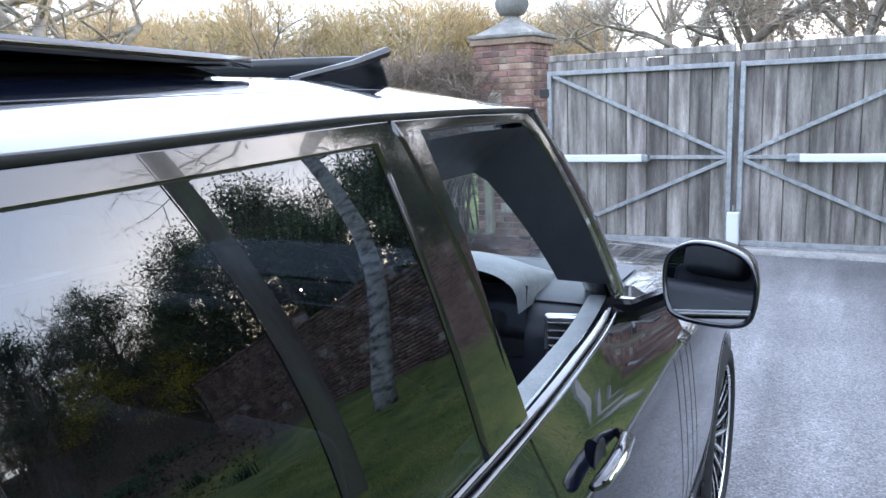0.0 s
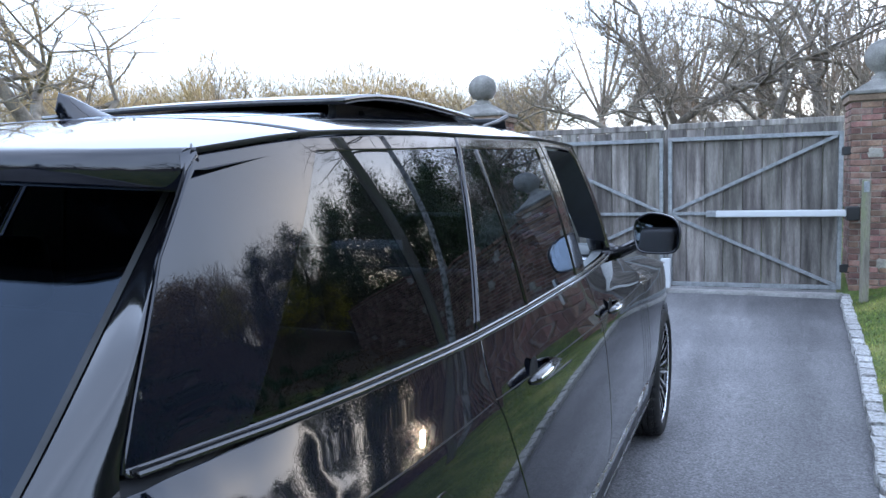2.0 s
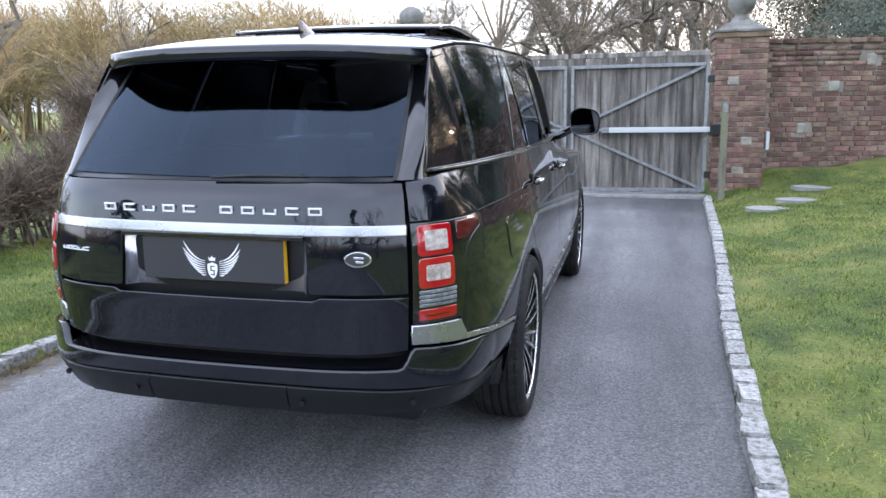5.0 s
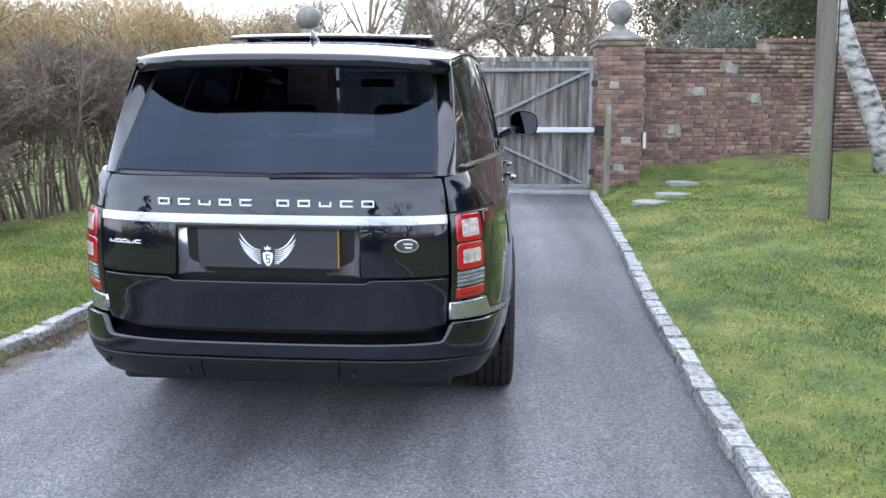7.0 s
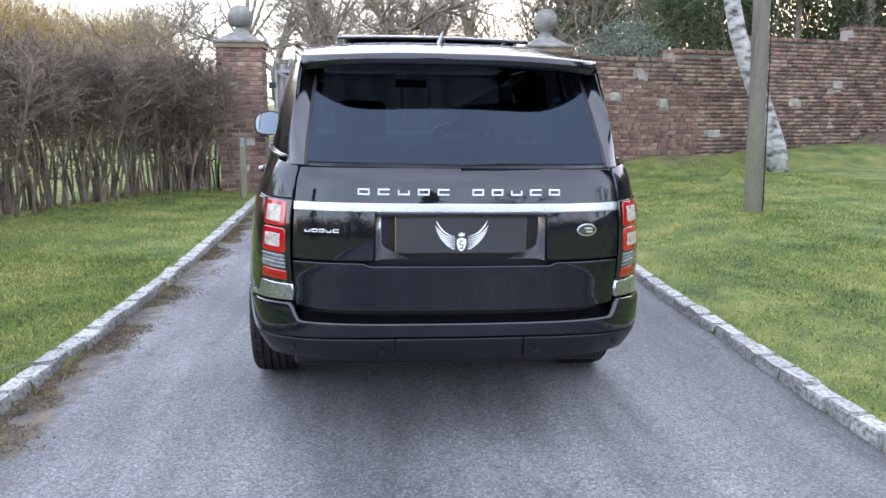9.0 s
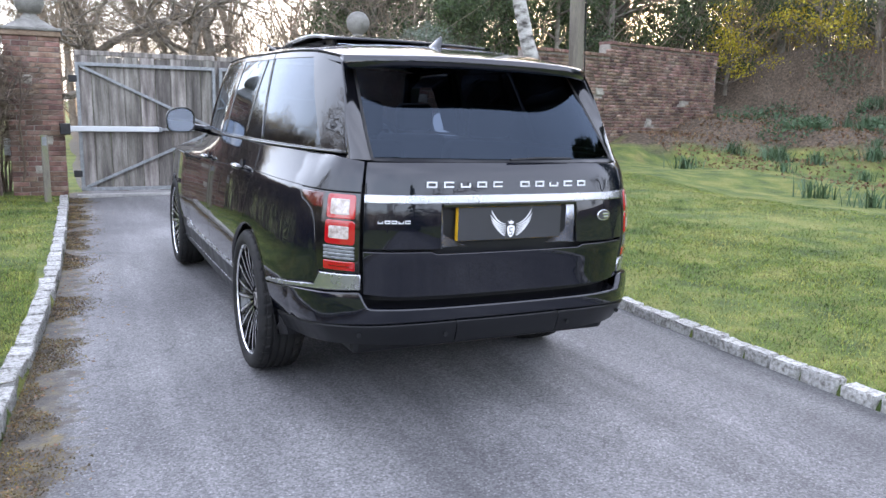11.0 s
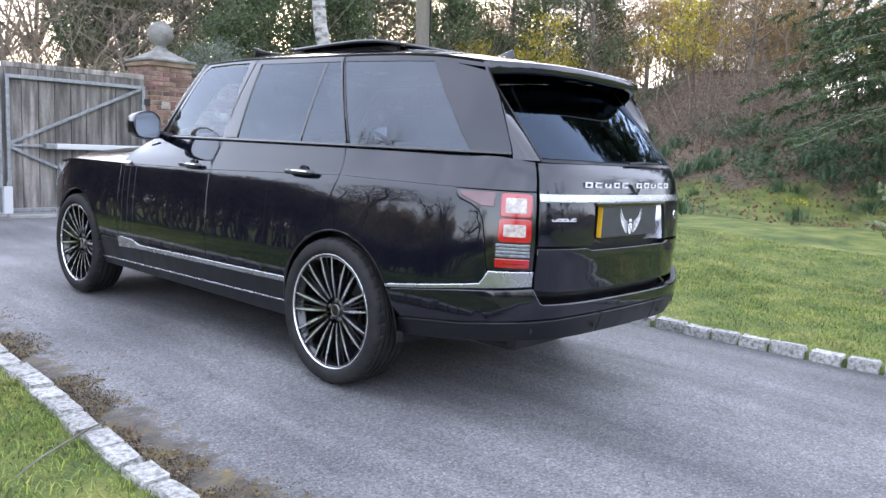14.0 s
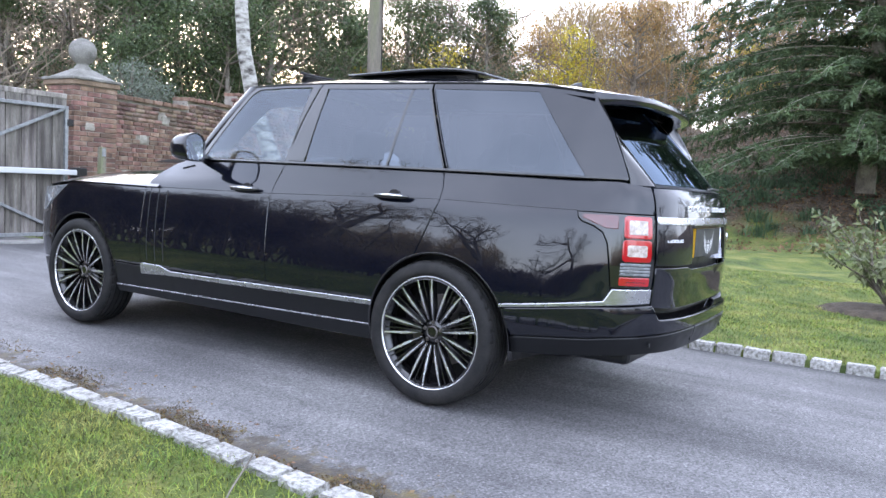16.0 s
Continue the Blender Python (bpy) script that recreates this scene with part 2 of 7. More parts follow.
def panel(name, poly, S, material, parent, out, gap=0.0025, depth=0.014, edge=0.003, res=0.035, label="", proud=0.0):
    """A sheet cut out of the surface S(u, v) by a polygon, with rolled edges; out(p) points outwards."""
    from mathutils.geometry import delaunay_2d_cdt
    poly = resample(poly, res)
    if area(poly) < 0:
        poly = poly[::-1]
    outer = inset(poly, gap)
    inner = inset(poly, gap + edge)
    xs, ys = [p[0] for p in inner], [p[1] for p in inner]
    pts = list(inner)
    ip = np.array(inner)
    for i in range(1, int((max(xs) - min(xs)) / res) + 1):
        for j in range(1, int((max(ys) - min(ys)) / res) + 1):
            p = (min(xs) + (i - 0.5 * (j % 2)) * res, min(ys) + j * res)
            if inside(p, inner) and ((ip - np.array(p)) ** 2).sum(1).min() > (0.6 * res) ** 2:
                pts.append(p)
    k = len(inner)
    vc, _, faces, ov, _, _ = delaunay_2d_cdt([Vector(p) for p in pts], [(i, (i + 1) % k) for i in range(k)], [], 1, 1e-7)
    where = {}
    for new_i, olds in enumerate(ov):
        for o in olds:
            where[o] = new_i
    V, N = [], []
    for p in vc:
        q = Vector(S(p.x, p.y))
        n = normal_of(S, p.x, p.y, out(q))
        V.append(q + n * proud)
        N.append(n)
    F = []
    for f in faces:
        a, b, c = (V[i] for i in f[:3])
        F.append(tuple(f) if (b - a).cross(c - a).dot(N[f[0]]) > 0 else tuple(reversed(f)))
    base = len(V)
    for ring in (0, 1):
        for i, p in enumerate(outer):
            q = Vector(S(*p))
            n = normal_of(S, p[0], p[1], out(q))
            w = (q - V[where[i]] + n * proud)
            w = (w - n * w.dot(n))
            w = w.normalized() if w.length > 1e-9 else n
            V.append(q + n * (proud - (edge if ring == 0 else depth)))
            N.append((w + n).normalized() if ring == 0 else w)
    for i in range(k):
        j = (i + 1) % k
        for quad in ((where[i], where[j], base + j, base + i), (base + i, base + j, base + k + j, base + k + i)):
            a, b, c = (V[t] for t in quad[:3])
            want = N[quad[2]]
            F.append(quad if (b - a).cross(c - a).dot(want) > 0 else tuple(reversed(quad)))
    return part(name, mesh_of(name, V, F, material, True, N), material, parent, label)


def sheet(name, S, us, vs, material, parent, label="", hole=None, thick=0.0, close_u=False):
    """Grid over S(u, v); thick: moved back copy joined along the rim."""
    nu, nv = len(us), len(vs)
    V = [Vector(S(u, v)) for u in us for v in vs]
    F = []
    for i in range(nu if close_u else nu - 1):
        for j in range(nv - 1):
            if hole and hole((us[i] + us[(i + 1) % nu]) / 2, (vs[j] + vs[j + 1]) / 2):
                continue
            k = (i + 1) % nu
            F.append((i * nv + j, k * nv + j, k * nv + j + 1, i * nv + j + 1))
    bm = bmesh.new()
    bv = [bm.verts.new(v) for v in V]
    for f in F:
        try:
            bm.faces.new([bv[i] for i in f])
        except ValueError:
            pass
    bmesh.ops.remove_doubles(bm, verts=bm.verts[:], dist=1e-5)
    if thick:
        bmesh.ops.recalc_face_normals(bm, faces=bm.faces[:])
        bmesh.ops.solidify(bm, geom=bm.faces[:], thickness=thick)
    return part(name, bm, material, parent, label, smooth=True)


def lathe_bm(profile, seg=64, axis="x", bm=None, centre=(0, 0, 0), close=False):
    """Turn (along, radius) points about an axis."""
    bm = bm or bmesh.new()
    rings = []
    for a, r in profile:
        ring = []
        for i in range(seg):
            t = 2 * math.pi * i / seg
            c, s = r * math.cos(t), r * math.sin(t)
            p = {"x": (a, c, s), "y": (c, a, s), "z": (c, s, a)}[axis]
            ring.append(bm.verts.new(Vector(p) + Vector(centre)))
        rings.append(ring)
    pairs = list(zip(rings, rings[1:])) + ([(rings[-1], rings[0])] if close else [])
    for p, q in pairs:
        for i in range(seg):
            j = (i + 1) % seg
            bm.faces.new((p[i], p[j], q[j], q[i]))
    return bm


def tube(V, F, a, b, ra, rb, sides=4, cap=False):
    """Append a tapered tube from a to b to vertex and face lists."""
    a, b = Vector(a), Vector(b)
    d = b - a
    if d.length < 1e-6:
        return
    q = d.to_track_quat("Z", "Y")
    n = len(V)
    for p, r in ((a, ra), (b, rb)):
        for i in range(sides):
            t = 2 * math.pi * i / sides
            V.append(p + q @ Vector((r * math.cos(t), r * math.sin(t), 0)))
    for i in range(sides):
        j = (i + 1) % sides
        F.append((n + i, n + j, n + sides + j, n + sides + i))
    if cap:
        F.append(tuple(n + sides + i for i in range(sides)))
        F.append(tuple(n + sides - 1 - i for i in range(sides)))


def sweep_bm(points, r, sides=8, bm=None, caps=True):
    bm = bm or bmesh.new()
    rings = []
    pts = [Vector(p) for p in points]
    for i, p in enumerate(pts):
        d = (pts[min(i + 1, len(pts) - 1)] - pts[max(i - 1, 0)]).normalized()
        q = d.to_track_quat("Z", "Y")
        rr = r[i] if isinstance(r, (list, tuple)) else r
        rings.append([bm.verts.new(p + q @ Vector((rr * math.cos(2 * math.pi * k / sides), rr * math.sin(2 * math.pi * k / sides), 0))) for k in range(sides)])
    for a, b in zip(rings, rings[1:]):
        for i in range(sides):
            j = (i + 1) % sides
            bm.faces.new((a[i], a[j], b[j], b[i]))
    if caps:
        bm.faces.new(rings[0][::-1])
        bm.faces.new(rings[-1])
    return bm

# ---- the car: surfaces ----
WB, WHEEL_Z, ARCH = 3.12, 0.387, 0.428
PLAN = [(0, -1.175), (.2, -1.172), (.4, -1.162), (.55, -1.138), (.66, -1.098), (.74, -1.045), (.80, -.985), (.848, -.91), (.885, -.81), (.915, -.68), (.942, -.48), (.963, -.2), (.975, .2), (.978, .8), (.976, 1.6), (.972, 2.2), (.972, 2.7), (.968, 3.1), (.955, 3.38), (.925, 3.58), (.87, 3.74), (.78, 3.86), (.64, 3.94), (.42, 3.985), (.2, 4.0), (0, 4.005)]


def dense_plan():
    P = [Vector(p) for p in PLAN]
    P = [Vector((-P[1].x, P[1].y))] + P + [Vector((-P[-2].x, P[-2].y))]
    out = []
    for i in range(1, len(P) - 2):
        for k in range(24):
            t = k / 24
            a, b, c, d = P[i - 1], P[i], P[i + 1], P[i + 2]
            out.append(0.5 * ((2 * b) + (c - a) * t + (2 * a - 5 * b + 4 * c - d) * t * t + (3 * b - a - 3 * c + d) * t ** 3))
    out.append(P[-2])
    return np.array([tuple(p) for p in out])


DP = dense_plan()
DU = np.r_[0, np.cumsum(np.hypot(*np.diff(DP, axis=0).T))]
DN = np.gradient(DP, DU, axis=0)
DN = np.stack([DN[:, 1], -DN[:, 0]], 1)
DN = np.stack([np.convolve(np.pad(c, 12, mode="edge"), np.ones(25) / 25, "valid") for c in DN.T], 1)
DN /= np.hypot(*DN.T)[:, None]
DN[0], DN[-1] = (0, -1), (0, 1)
SIDE = (DP[:, 1] > -0.97) & (DP[:, 1] < 3.7) & (DP[:, 0] > 0.5)


def U(y):
    """Way along the plan line for a place on the flank."""
    return float(np.interp(y, DP[SIDE, 1], DU[SIDE]))


def UX(x):
    """Way along the plan line for a place on the tail."""
    k = DP[:, 1] < -0.9
    return math.copysign(float(np.interp(abs(x), DP[k, 0], DU[k])), x)


X0 = smooth_curve((-.97, -.9, -.8, -.65, -.35, 0, .5, 1, 1.6, 2.05, 2.4), (.70, .724, .748, .785, .835, .872, .888, .890, .868, .815, .75))
X1 = smooth_curve((-.95, -.9, -.7, -.4, 0, .5, 1, 1.6, 2.1), (.565, .585, .645, .695, .733, .750, .750, .735, .68))
XP = smooth_curve([p[1] for p in PLAN[6:20]], [p[0] for p in PLAN[6:20]])
LOWER = smooth_curve((.2, .30, .40, .50, .60, .65, .75, .85, .95, 1.0, 1.06, 1.1), (.09, .05, .030, .014, .003, 0, .004, .012, .023, .030, .040, .048))
LOWER_TAIL = smooth_curve((.2, .30, .40, .50, .60, .72, .84, .9, 1.0, 1.06, 1.1), (.09, .05, .036, .028, .020, .011, .001, .002, .009, .016, .020))
SHOULDER = smooth_curve((1.0, 1.06, 1.10, 1.15, 1.19, 1.22, 1.245, 1.27), (0, .03, .15, .46, .70, .87, 1.0, 1.15))
SHOULDER_TAIL = smooth_curve((1.0, 1.06, 1.10, 1.15, 1.19, 1.22, 1.245, 1.27), (0, .03, .08, .22, .42, .68, 1.0, 1.3))


def belt_drop(u):
    y = float(np.interp(u, DU, DP[:, 1]))
    x = float(np.interp(u, DU, DP[:, 0]))
    if x < 0.72 and y < 0:
        return 0.07
    side = XP(max(y, -.98)) - X0(max(y, -.9)) - .048
    if y < -.8:
        k = min(1, (-.8 - y) / .25)
        return side * (1 - k) + .07 * k
    return side if y < 2.3 else max(.034, side * max(0, 1 - (y - 2.3)))


DD = np.array([belt_drop(u) for u in DU])


TAIL_A, TAIL_B = UX(.74), U(-.62)


def S_body(u, z):
    s, a = (1 if u >= 0 else -1), abs(u)
    k = min(1, max(0, (a - TAIL_A) / (TAIL_B - TAIL_A)))
    d = LOWER(z) * k + LOWER_TAIL(z) * (1 - k) + (SHOULDER(z) * k + SHOULDER_TAIL(z) * (1 - k)) * float(np.interp(a, DU, DD))
    x, y = np.interp(a, DU, DP[:, 0]), np.interp(a, DU, DP[:, 1])
    nx, ny = np.interp(a, DU, DN[:, 0]), np.interp(a, DU, DN[:, 1])
    return (s * (x - nx * d), y - ny * d, z)


LIFT = smooth_curve((-.95, -.7, -.4, 0, .5, 1.0, 1.6, 2.1), (.008, .016, .024, .018, .013, .012, .008, 0))


def S_cabin(y, z, s=1):
    f = (z - 1.245) / 0.475
    x = X0(y) + (X1(y) - X0(y)) * f + 0.012 * max(0, 4 * f * (1 - f))
    return (s * x, y, z + LIFT(y) * min(1.1, max(0, f)) ** 1.5)


def S_tailglass(x, z):
    f = (z - 1.225) / 0.475
    lo, hi = -1.112 + .085 * (x / .66) ** 2, -.66 + .075 * (x / .66) ** 2
    return (x, lo + (hi - lo) * f - 0.002 * 4 * f * (1 - f), z)


def outward(p):
    return Vector((p.x, (p.y - 1.4) * 0.35 if -0.6 < p.y < 3.3 else (p.y - (-.5 if p.y < 0 else 3.2)) * 1.6, 0.15))


def arc(cy, a0, a1, n=18, r=ARCH):
    """Points on a wheel arch, angles in degrees from +y upwards."""
    return [(cy + r * math.cos(radians(a0 + (a1 - a0) * i / n)), WHEEL_Z + r * math.sin(radians(a0 + (a1 - a0) * i / n))) for i in range(n + 1)]


def ang(z):
    return math.degrees(math.asin((z - WHEEL_Z) / ARCH))


def flank(name, yz, material, parent, s=1, **kw):
    """A body panel from a polygon in y and z on the flank."""
    S = S_body if s > 0 else (lambda u, z: (lambda p: (-p[0], p[1], p[2]))(S_body(u, z)))
    return panel(name, [(U(y), z) for y, z in yz], S, material, parent, outward, **kw)


def cabin(name, yz, material, parent, s=1, **kw):
    return panel(name, yz, lambda y, z: S_cabin(y, z, s), material, parent, outward, **kw)


car = thing("car", "glossy black luxury estate car parked on the tarmac drive", "car")
car.rotation_euler = (0, radians(.6), 0)

# door, wing and quarter outlines on the flank (y, z)
B_LINE = [(1.212, .50), (1.222, .7), (1.232, .92), (1.236, 1.04), (1.215, 1.13), (1.165, 1.243)]
C_LINE = [(.036, 1.243), (.024, 1.16), (.03, 1.09), (.07, .97), (.105, .88)]
C_ANG = math.degrees(math.acos(.145 / ARCH))
LAMP_SIDE = [(-.912, .735), (-.898, .86), (-.885, .945), (-.862, .995), (-.82, 1.022), (-.76, 1.042), (-.742, 1.06), (-.735, 1.088)]
BUMP_Y = -math.sqrt(ARCH ** 2 - (.598 - WHEEL_Z) ** 2)

for s in (1, -1):
    # rear door
    door = flank("rear_door", B_LINE + C_LINE + arc(0, C_ANG, ang(.50), 8), PAINT, car, s)
    # front door
    front = flank("front_door", [(1.212, .50), (2.41, .50), (2.412, .8), (2.405, 1.04), (2.385, 1.10), (2.34, 1.165), (2.265, 1.215), (2.16, 1.243)] + B_LINE[::-1][:-1], PAINT, car, s)
    for k, y in enumerate((2.335, 2.25, 2.165)):
        flank("vent_slot", [(y - .002, .545), (y + .007, .545), (y + .016, 1.035), (y + .007, 1.035)], SEAL, front, s, gap=0, edge=.001, depth=.003, proud=.0005, label="narrow upright black vent slot")
    # front wing
    flank("front_wing", [(2.41, .50)] + arc(WB, 180 - ang(.50), ang(.45), 26) + [(3.60, .45), (3.62, .70), (3.60, .86), (3.42, 1.0), (3.30, 1.04), (2.405, 1.04), (2.412, .8)], PAINT, car, s)
    # rear quarter, cut round the lamp
    quarter_poly = [(.145, WHEEL_Z + math.sqrt(ARCH ** 2 - .145 ** 2))] + arc(0, C_ANG, 180 - ang(.598), 26)[1:] + [(-.6, .628), (-.80, .66), (-.914, .672)] + LAMP_SIDE
    u_poly = [(U(y), z) for y, z in quarter_poly] + [(UX(.702), 1.088), (UX(.702), 1.225)] + [(U(y), 1.243) for y in (-.93, -.8, -.6, -.4, -.2)] + [(U(y), z) for y, z in C_LINE]
    S = S_body if s > 0 else (lambda u, z: (lambda p: (-p[0], p[1], p[2]))(S_body(u, z)))
    quarter = panel("rear_quarter", u_poly, S, PAINT, car, outward)
    # sill and its bright line
    flank("sill", arc(0, ang(.495), ang(.30) if .30 > WHEEL_Z else -12, 6) + [(.44, .285), (2.68, .285)] + arc(WB, 192, 180 - ang(.495), 6), SATIN, car, s)
    flank("sill_line", [(.43, .373), (2.70, .333), (2.70, .341), (.43, .381)], SILVER, car, s, gap=0, edge=.001, depth=.006, proud=.003, label="thin bright line along the sill")
    flank("swage_line", [(2.40, 1.043), (1.238, 1.060), (.03, 1.098), (-.4, 1.093), (-.735, 1.0905), (-.735, 1.0935), (-.4, 1.0965), (.03, 1.1015), (1.238, 1.0635), (2.40, 1.0465)], SEAL, car, s, gap=0, edge=.0005, depth=.002, proud=.0006, res=.06)
    flank("side_moulding", [(.41, .489), (2.05, .460), (2.14, .458), (2.405, .442), (2.41, .52), (2.20, .518), (2.16, .505), (2.10, .489), (.41, .517)], SILVER, car, s, gap=0, edge=.004, depth=.012, proud=.007, label="satin silver side moulding")
    panel("rear_moulding", [(U(BUMP_Y), .58), (U(-.6), .608), (U(-.80), .634), (U(-.905), .645), (UX(.702), .662), (UX(.702), .732), (U(-.92), .728), (U(-.905), .70), (U(-.885), .668), (U(-.80), .656), (U(-.6), .628), (U(BUMP_Y), .598)], S, SILVER, car, outward, gap=0.001, edge=.004, depth=.02, proud=.005, label="satin silver strip under the tail lamp")
    # arch lip and liner
    for cy in (0, WB):
        lip = []
        for i in range(41):
            a = radians(-12 + 204 * i / 40)
            y, z = cy + ARCH * math.cos(a), WHEEL_Z + ARCH * math.sin(a)
            p = Vector(S_body(U(y), z))
            row = [(s * (p.x + .001), cy + ARCH * 1.012 * math.cos(a), WHEEL_Z + ARCH * 1.012 * math.sin(a)), (s * (p.x + .003), y, z), (s * (p.x - .02), cy + ARCH * .985 * math.cos(a), WHEEL_Z + ARCH * .985 * math.sin(a)), (s * (p.x - .05), y, z), (s * .56, cy + (ARCH + .03) * math.cos(a), WHEEL_Z + (ARCH + .03) * math.sin(a)), (s * .52, cy + .2 * math.cos(a), WHEEL_Z + .2 * math.sin(a))]
            lip.append(row)
        sheet("arch_lip", lambda i, j, L=lip: L[i][j], range(41), range(4), GLOSSBLACK, car)
        sheet("arch_liner", lambda i, j, L=lip: L[i][j + 3], range(41), range(3), SATIN, car)

# fuel flap on the off side
FLAP = [(-.27, .865), (-.29, .845), (-.40, .845), (-.43, .87), (-.44, 1.0), (-.42, 1.02), (-.32, 1.02), (-.285, .99)]
flank("fuel_flap", FLAP, PAINT, car, 1, proud=.0045, edge=.004, depth=.006, label="flush fuel flap in the quarter panel")

# ---- tail ----
tailgate = panel("tailgate", [(UX(-.694), .846), (UX(-.375), .846), (UX(-.360), .852), (UX(-.352), 1.04), (UX(.352), 1.04), (UX(.360), .852), (UX(.375), .846), (UX(.694), .846), (UX(.694), 1.222), (0.3, 1.226), (-0.3, 1.226), (UX(-.694), 1.222)], S_body, PAINT, car, outward)
lower_gate = panel("lower_tailgate", [(UX(-.694), .642), (UX(-.55), .63), (UX(.55), .63), (UX(.694), .642), (UX(.694), .838), (UX(.40), .838), (UX(.375), .826), (UX(-.375), .826), (UX(-.40), .838), (UX(-.694), .838)], S_body, PAINT, car, outward)
panel("tailgate_strip", [(UX(-.692), 1.046), (UX(.692), 1.046), (UX(.692), 1.082), (UX(-.692), 1.082)], S_body, SILVER, tailgate, outward, gap=0, edge=.004, depth=.012, proud=.007, label="satin silver strip across the tailgate")
# plate recess: back, sloped cheeks, sill
sheet("plate_recess", lambda i, j: ([-.353, -.325, .325, .353][i], [-1.155, -1.118, -1.118, -1.155][i] + (.0 if j < 2 else 0.022), [.848, .846, 1.035, 1.042][j]), range(4), range(4), RECESS, tailgate, "bright silver number plate recess")
part("recess_top", box_bm(-.35, .35, -1.16, -1.08, 1.030, 1.046, .003), GLOSSBLACK, tailgate)
plate = part("number_plate", box_bm(-.271, .271, -1.150, -1.1465, .877, 1.027, .001, 1), PLATE, car, "dark grey show plate with a white winged emblem")
part("plate_body", box_bm(-.272, .272, -1.1475, -1.120, .876, 1.028, .002, 1), YELLOW, plate, "yellow plate body seen at the edges")


def emblem():
    """Winged shield in plain shapes, lying in the plane of the plate."""
    V, F = [], []

    def piece(name):
        part(name, mesh_of(name, V, F, WHITEPAINT, False), WHITEPAINT, plate)
        V.clear(), F.clear()

    def blade(points, widths):
        n = len(V)
        for (x, z), w, (tx, tz) in zip(points, widths, [(points[min(i + 1, len(points) - 1)][0] - points[max(i - 1, 0)][0], points[min(i + 1, len(points) - 1)][1] - points[max(i - 1, 0)][1]) for i in range(len(points))]):
            l = math.hypot(tx, tz) or 1
            V.append((x - tz / l * w, -1.1515, z + tx / l * w))
            V.append((x + tz / l * w, -1.1515, z - tx / l * w))
        for i in range(len(points) - 1):
            F.append((n + 2 * i, n + 2 * i + 1, n + 2 * i + 3, n + 2 * i + 2))
        piece("emblem_feather")

    tips = [(.094, 1.014), (.097, .992), (.093, .973), (.086, .955), (.077, .939), (.066, .924), (.053, .911), (.039, .900)]
    for s in (1, -1):
        for k, (tx, tz) in enumerate(tips):
            f = k / 7
            x0, z0 = .0275 - .002 * f, .947 - .050 * f
            tx *= 1.14
            mx, mz = x0 + (tx - x0) * .62, z0 + (tz - z0) * .12 - .004
            pts = []
            for i in range(9):
                t = i / 8
                pts.append((s * ((1 - t) ** 2 * x0 + 2 * t * (1 - t) * mx + t * t * tx), (1 - t) ** 2 * z0 + 2 * t * (1 - t) * mz + t * t * tz))
            blade(pts, [w * (1 - .25 * f) for w in (.0008, .0014, .002, .0026, .003, .0032, .003, .0024, .0005)])
    sh = [(-.019, .936), (-.008, .939), (0, .943), (.008, .939), (.019, .936), (.020, .918), (.015, .899), (.007, .889), (0, .884), (-.007, .889), (-.015, .899), (-.020, .918)]
    n = len(V)
    V.extend((x, -1.1515, z) for x, z in sh)
    F.append(tuple(range(n, n + len(sh))))
    piece("emblem_shield")
    crown = [(-.011, .948), (.011, .948), (.014, .962), (.007, .956), (0, .966), (-.007, .956), (-.014, .962)]
    n = len(V)
    V.extend((x, -1.1515, z) for x, z in crown)
    F.extend([(n, n + 1, n + 3, n + 5), (n + 1, n + 2, n + 3), (n + 3, n + 4, n + 5), (n + 5, n + 6, n)])
    piece("emblem_crown")
    dark = bmesh.new()
    for x0, x1, z0, z1 in ((-.008, .008, .926, .930), (-.008, -.004, .915, .926), (-.008, .008, .911, .915), (.004, .008, .900, .911), (-.008, .008, .896, .900)):
        box_bm(x0, x1, -1.1523, -1.1512, z0, z1, 0, 1, dark)
    part("shield_mark", dark, PLATE, plate, "dark bent bar on the shield")


emblem()


def glyph(w, h, st, kind):
    """Neutral badge shape: an outlined block, closed or with one side missing."""
    bm = bmesh.new()
    bars = {"o": "tblr", "c": "tbl", "p": "tl", "u": "blr"}[kind]
    for b in bars:
        x0, x1, z0, z1 = {"t": (0, w, h - st, h), "b": (0, w, 0, st), "l": (0, st, st, h - st), "r": (w - st, w, st, h - st)}[b]
        box_bm(x0, x1, -.004, .004, z0, z1, .0012, 1, bm)
    return bm


for i in range(10):
    x = -.424 + (.0805 * i if i < 5 else .0805 * i + .062)
    ob = part("badge_block", glyph(.048, .0265, .0065, "ocuocoouco"[i]), BADGE, tailgate, "bright raised badge block")
    q = S_body(UX(x + .023), 1.128)
    ob.matrix_basis = Matrix.Translation((x, q[1] - .004, 1.115)) @ Matrix.Rotation(math.atan2(S_body(UX(x + .04), 1.128)[1] - S_body(UX(x + .001), 1.128)[1], .039), 4, "Z")
for i in range(5):
    x = -.638 + .0285 * i
    ob = part("small_badge_block", glyph(.024, .014, .0034, "uoouc"[i]), BADGE, tailgate)
    q = S_body(UX(x + .01), .97)
    ob.matrix_basis = Matrix.Translation((x, q[1] - .003, .962)) @ Matrix.Rotation(math.atan2(S_body(UX(x + .024), .97)[1] - S_body(UX(x), .97)[1], .024), 4, "Z")


def oval(name, x, z, rx, rz, material, parent, lift, label=""):
    return panel(name, [(UX(x) + rx * math.cos(2 * math.pi * i / 28), z + rz * math.sin(2 * math.pi * i / 28)) for i in range(28)], S_body, material, parent, outward, gap=0, edge=.0015, depth=lift + .002, proud=lift, res=.02, label=label)


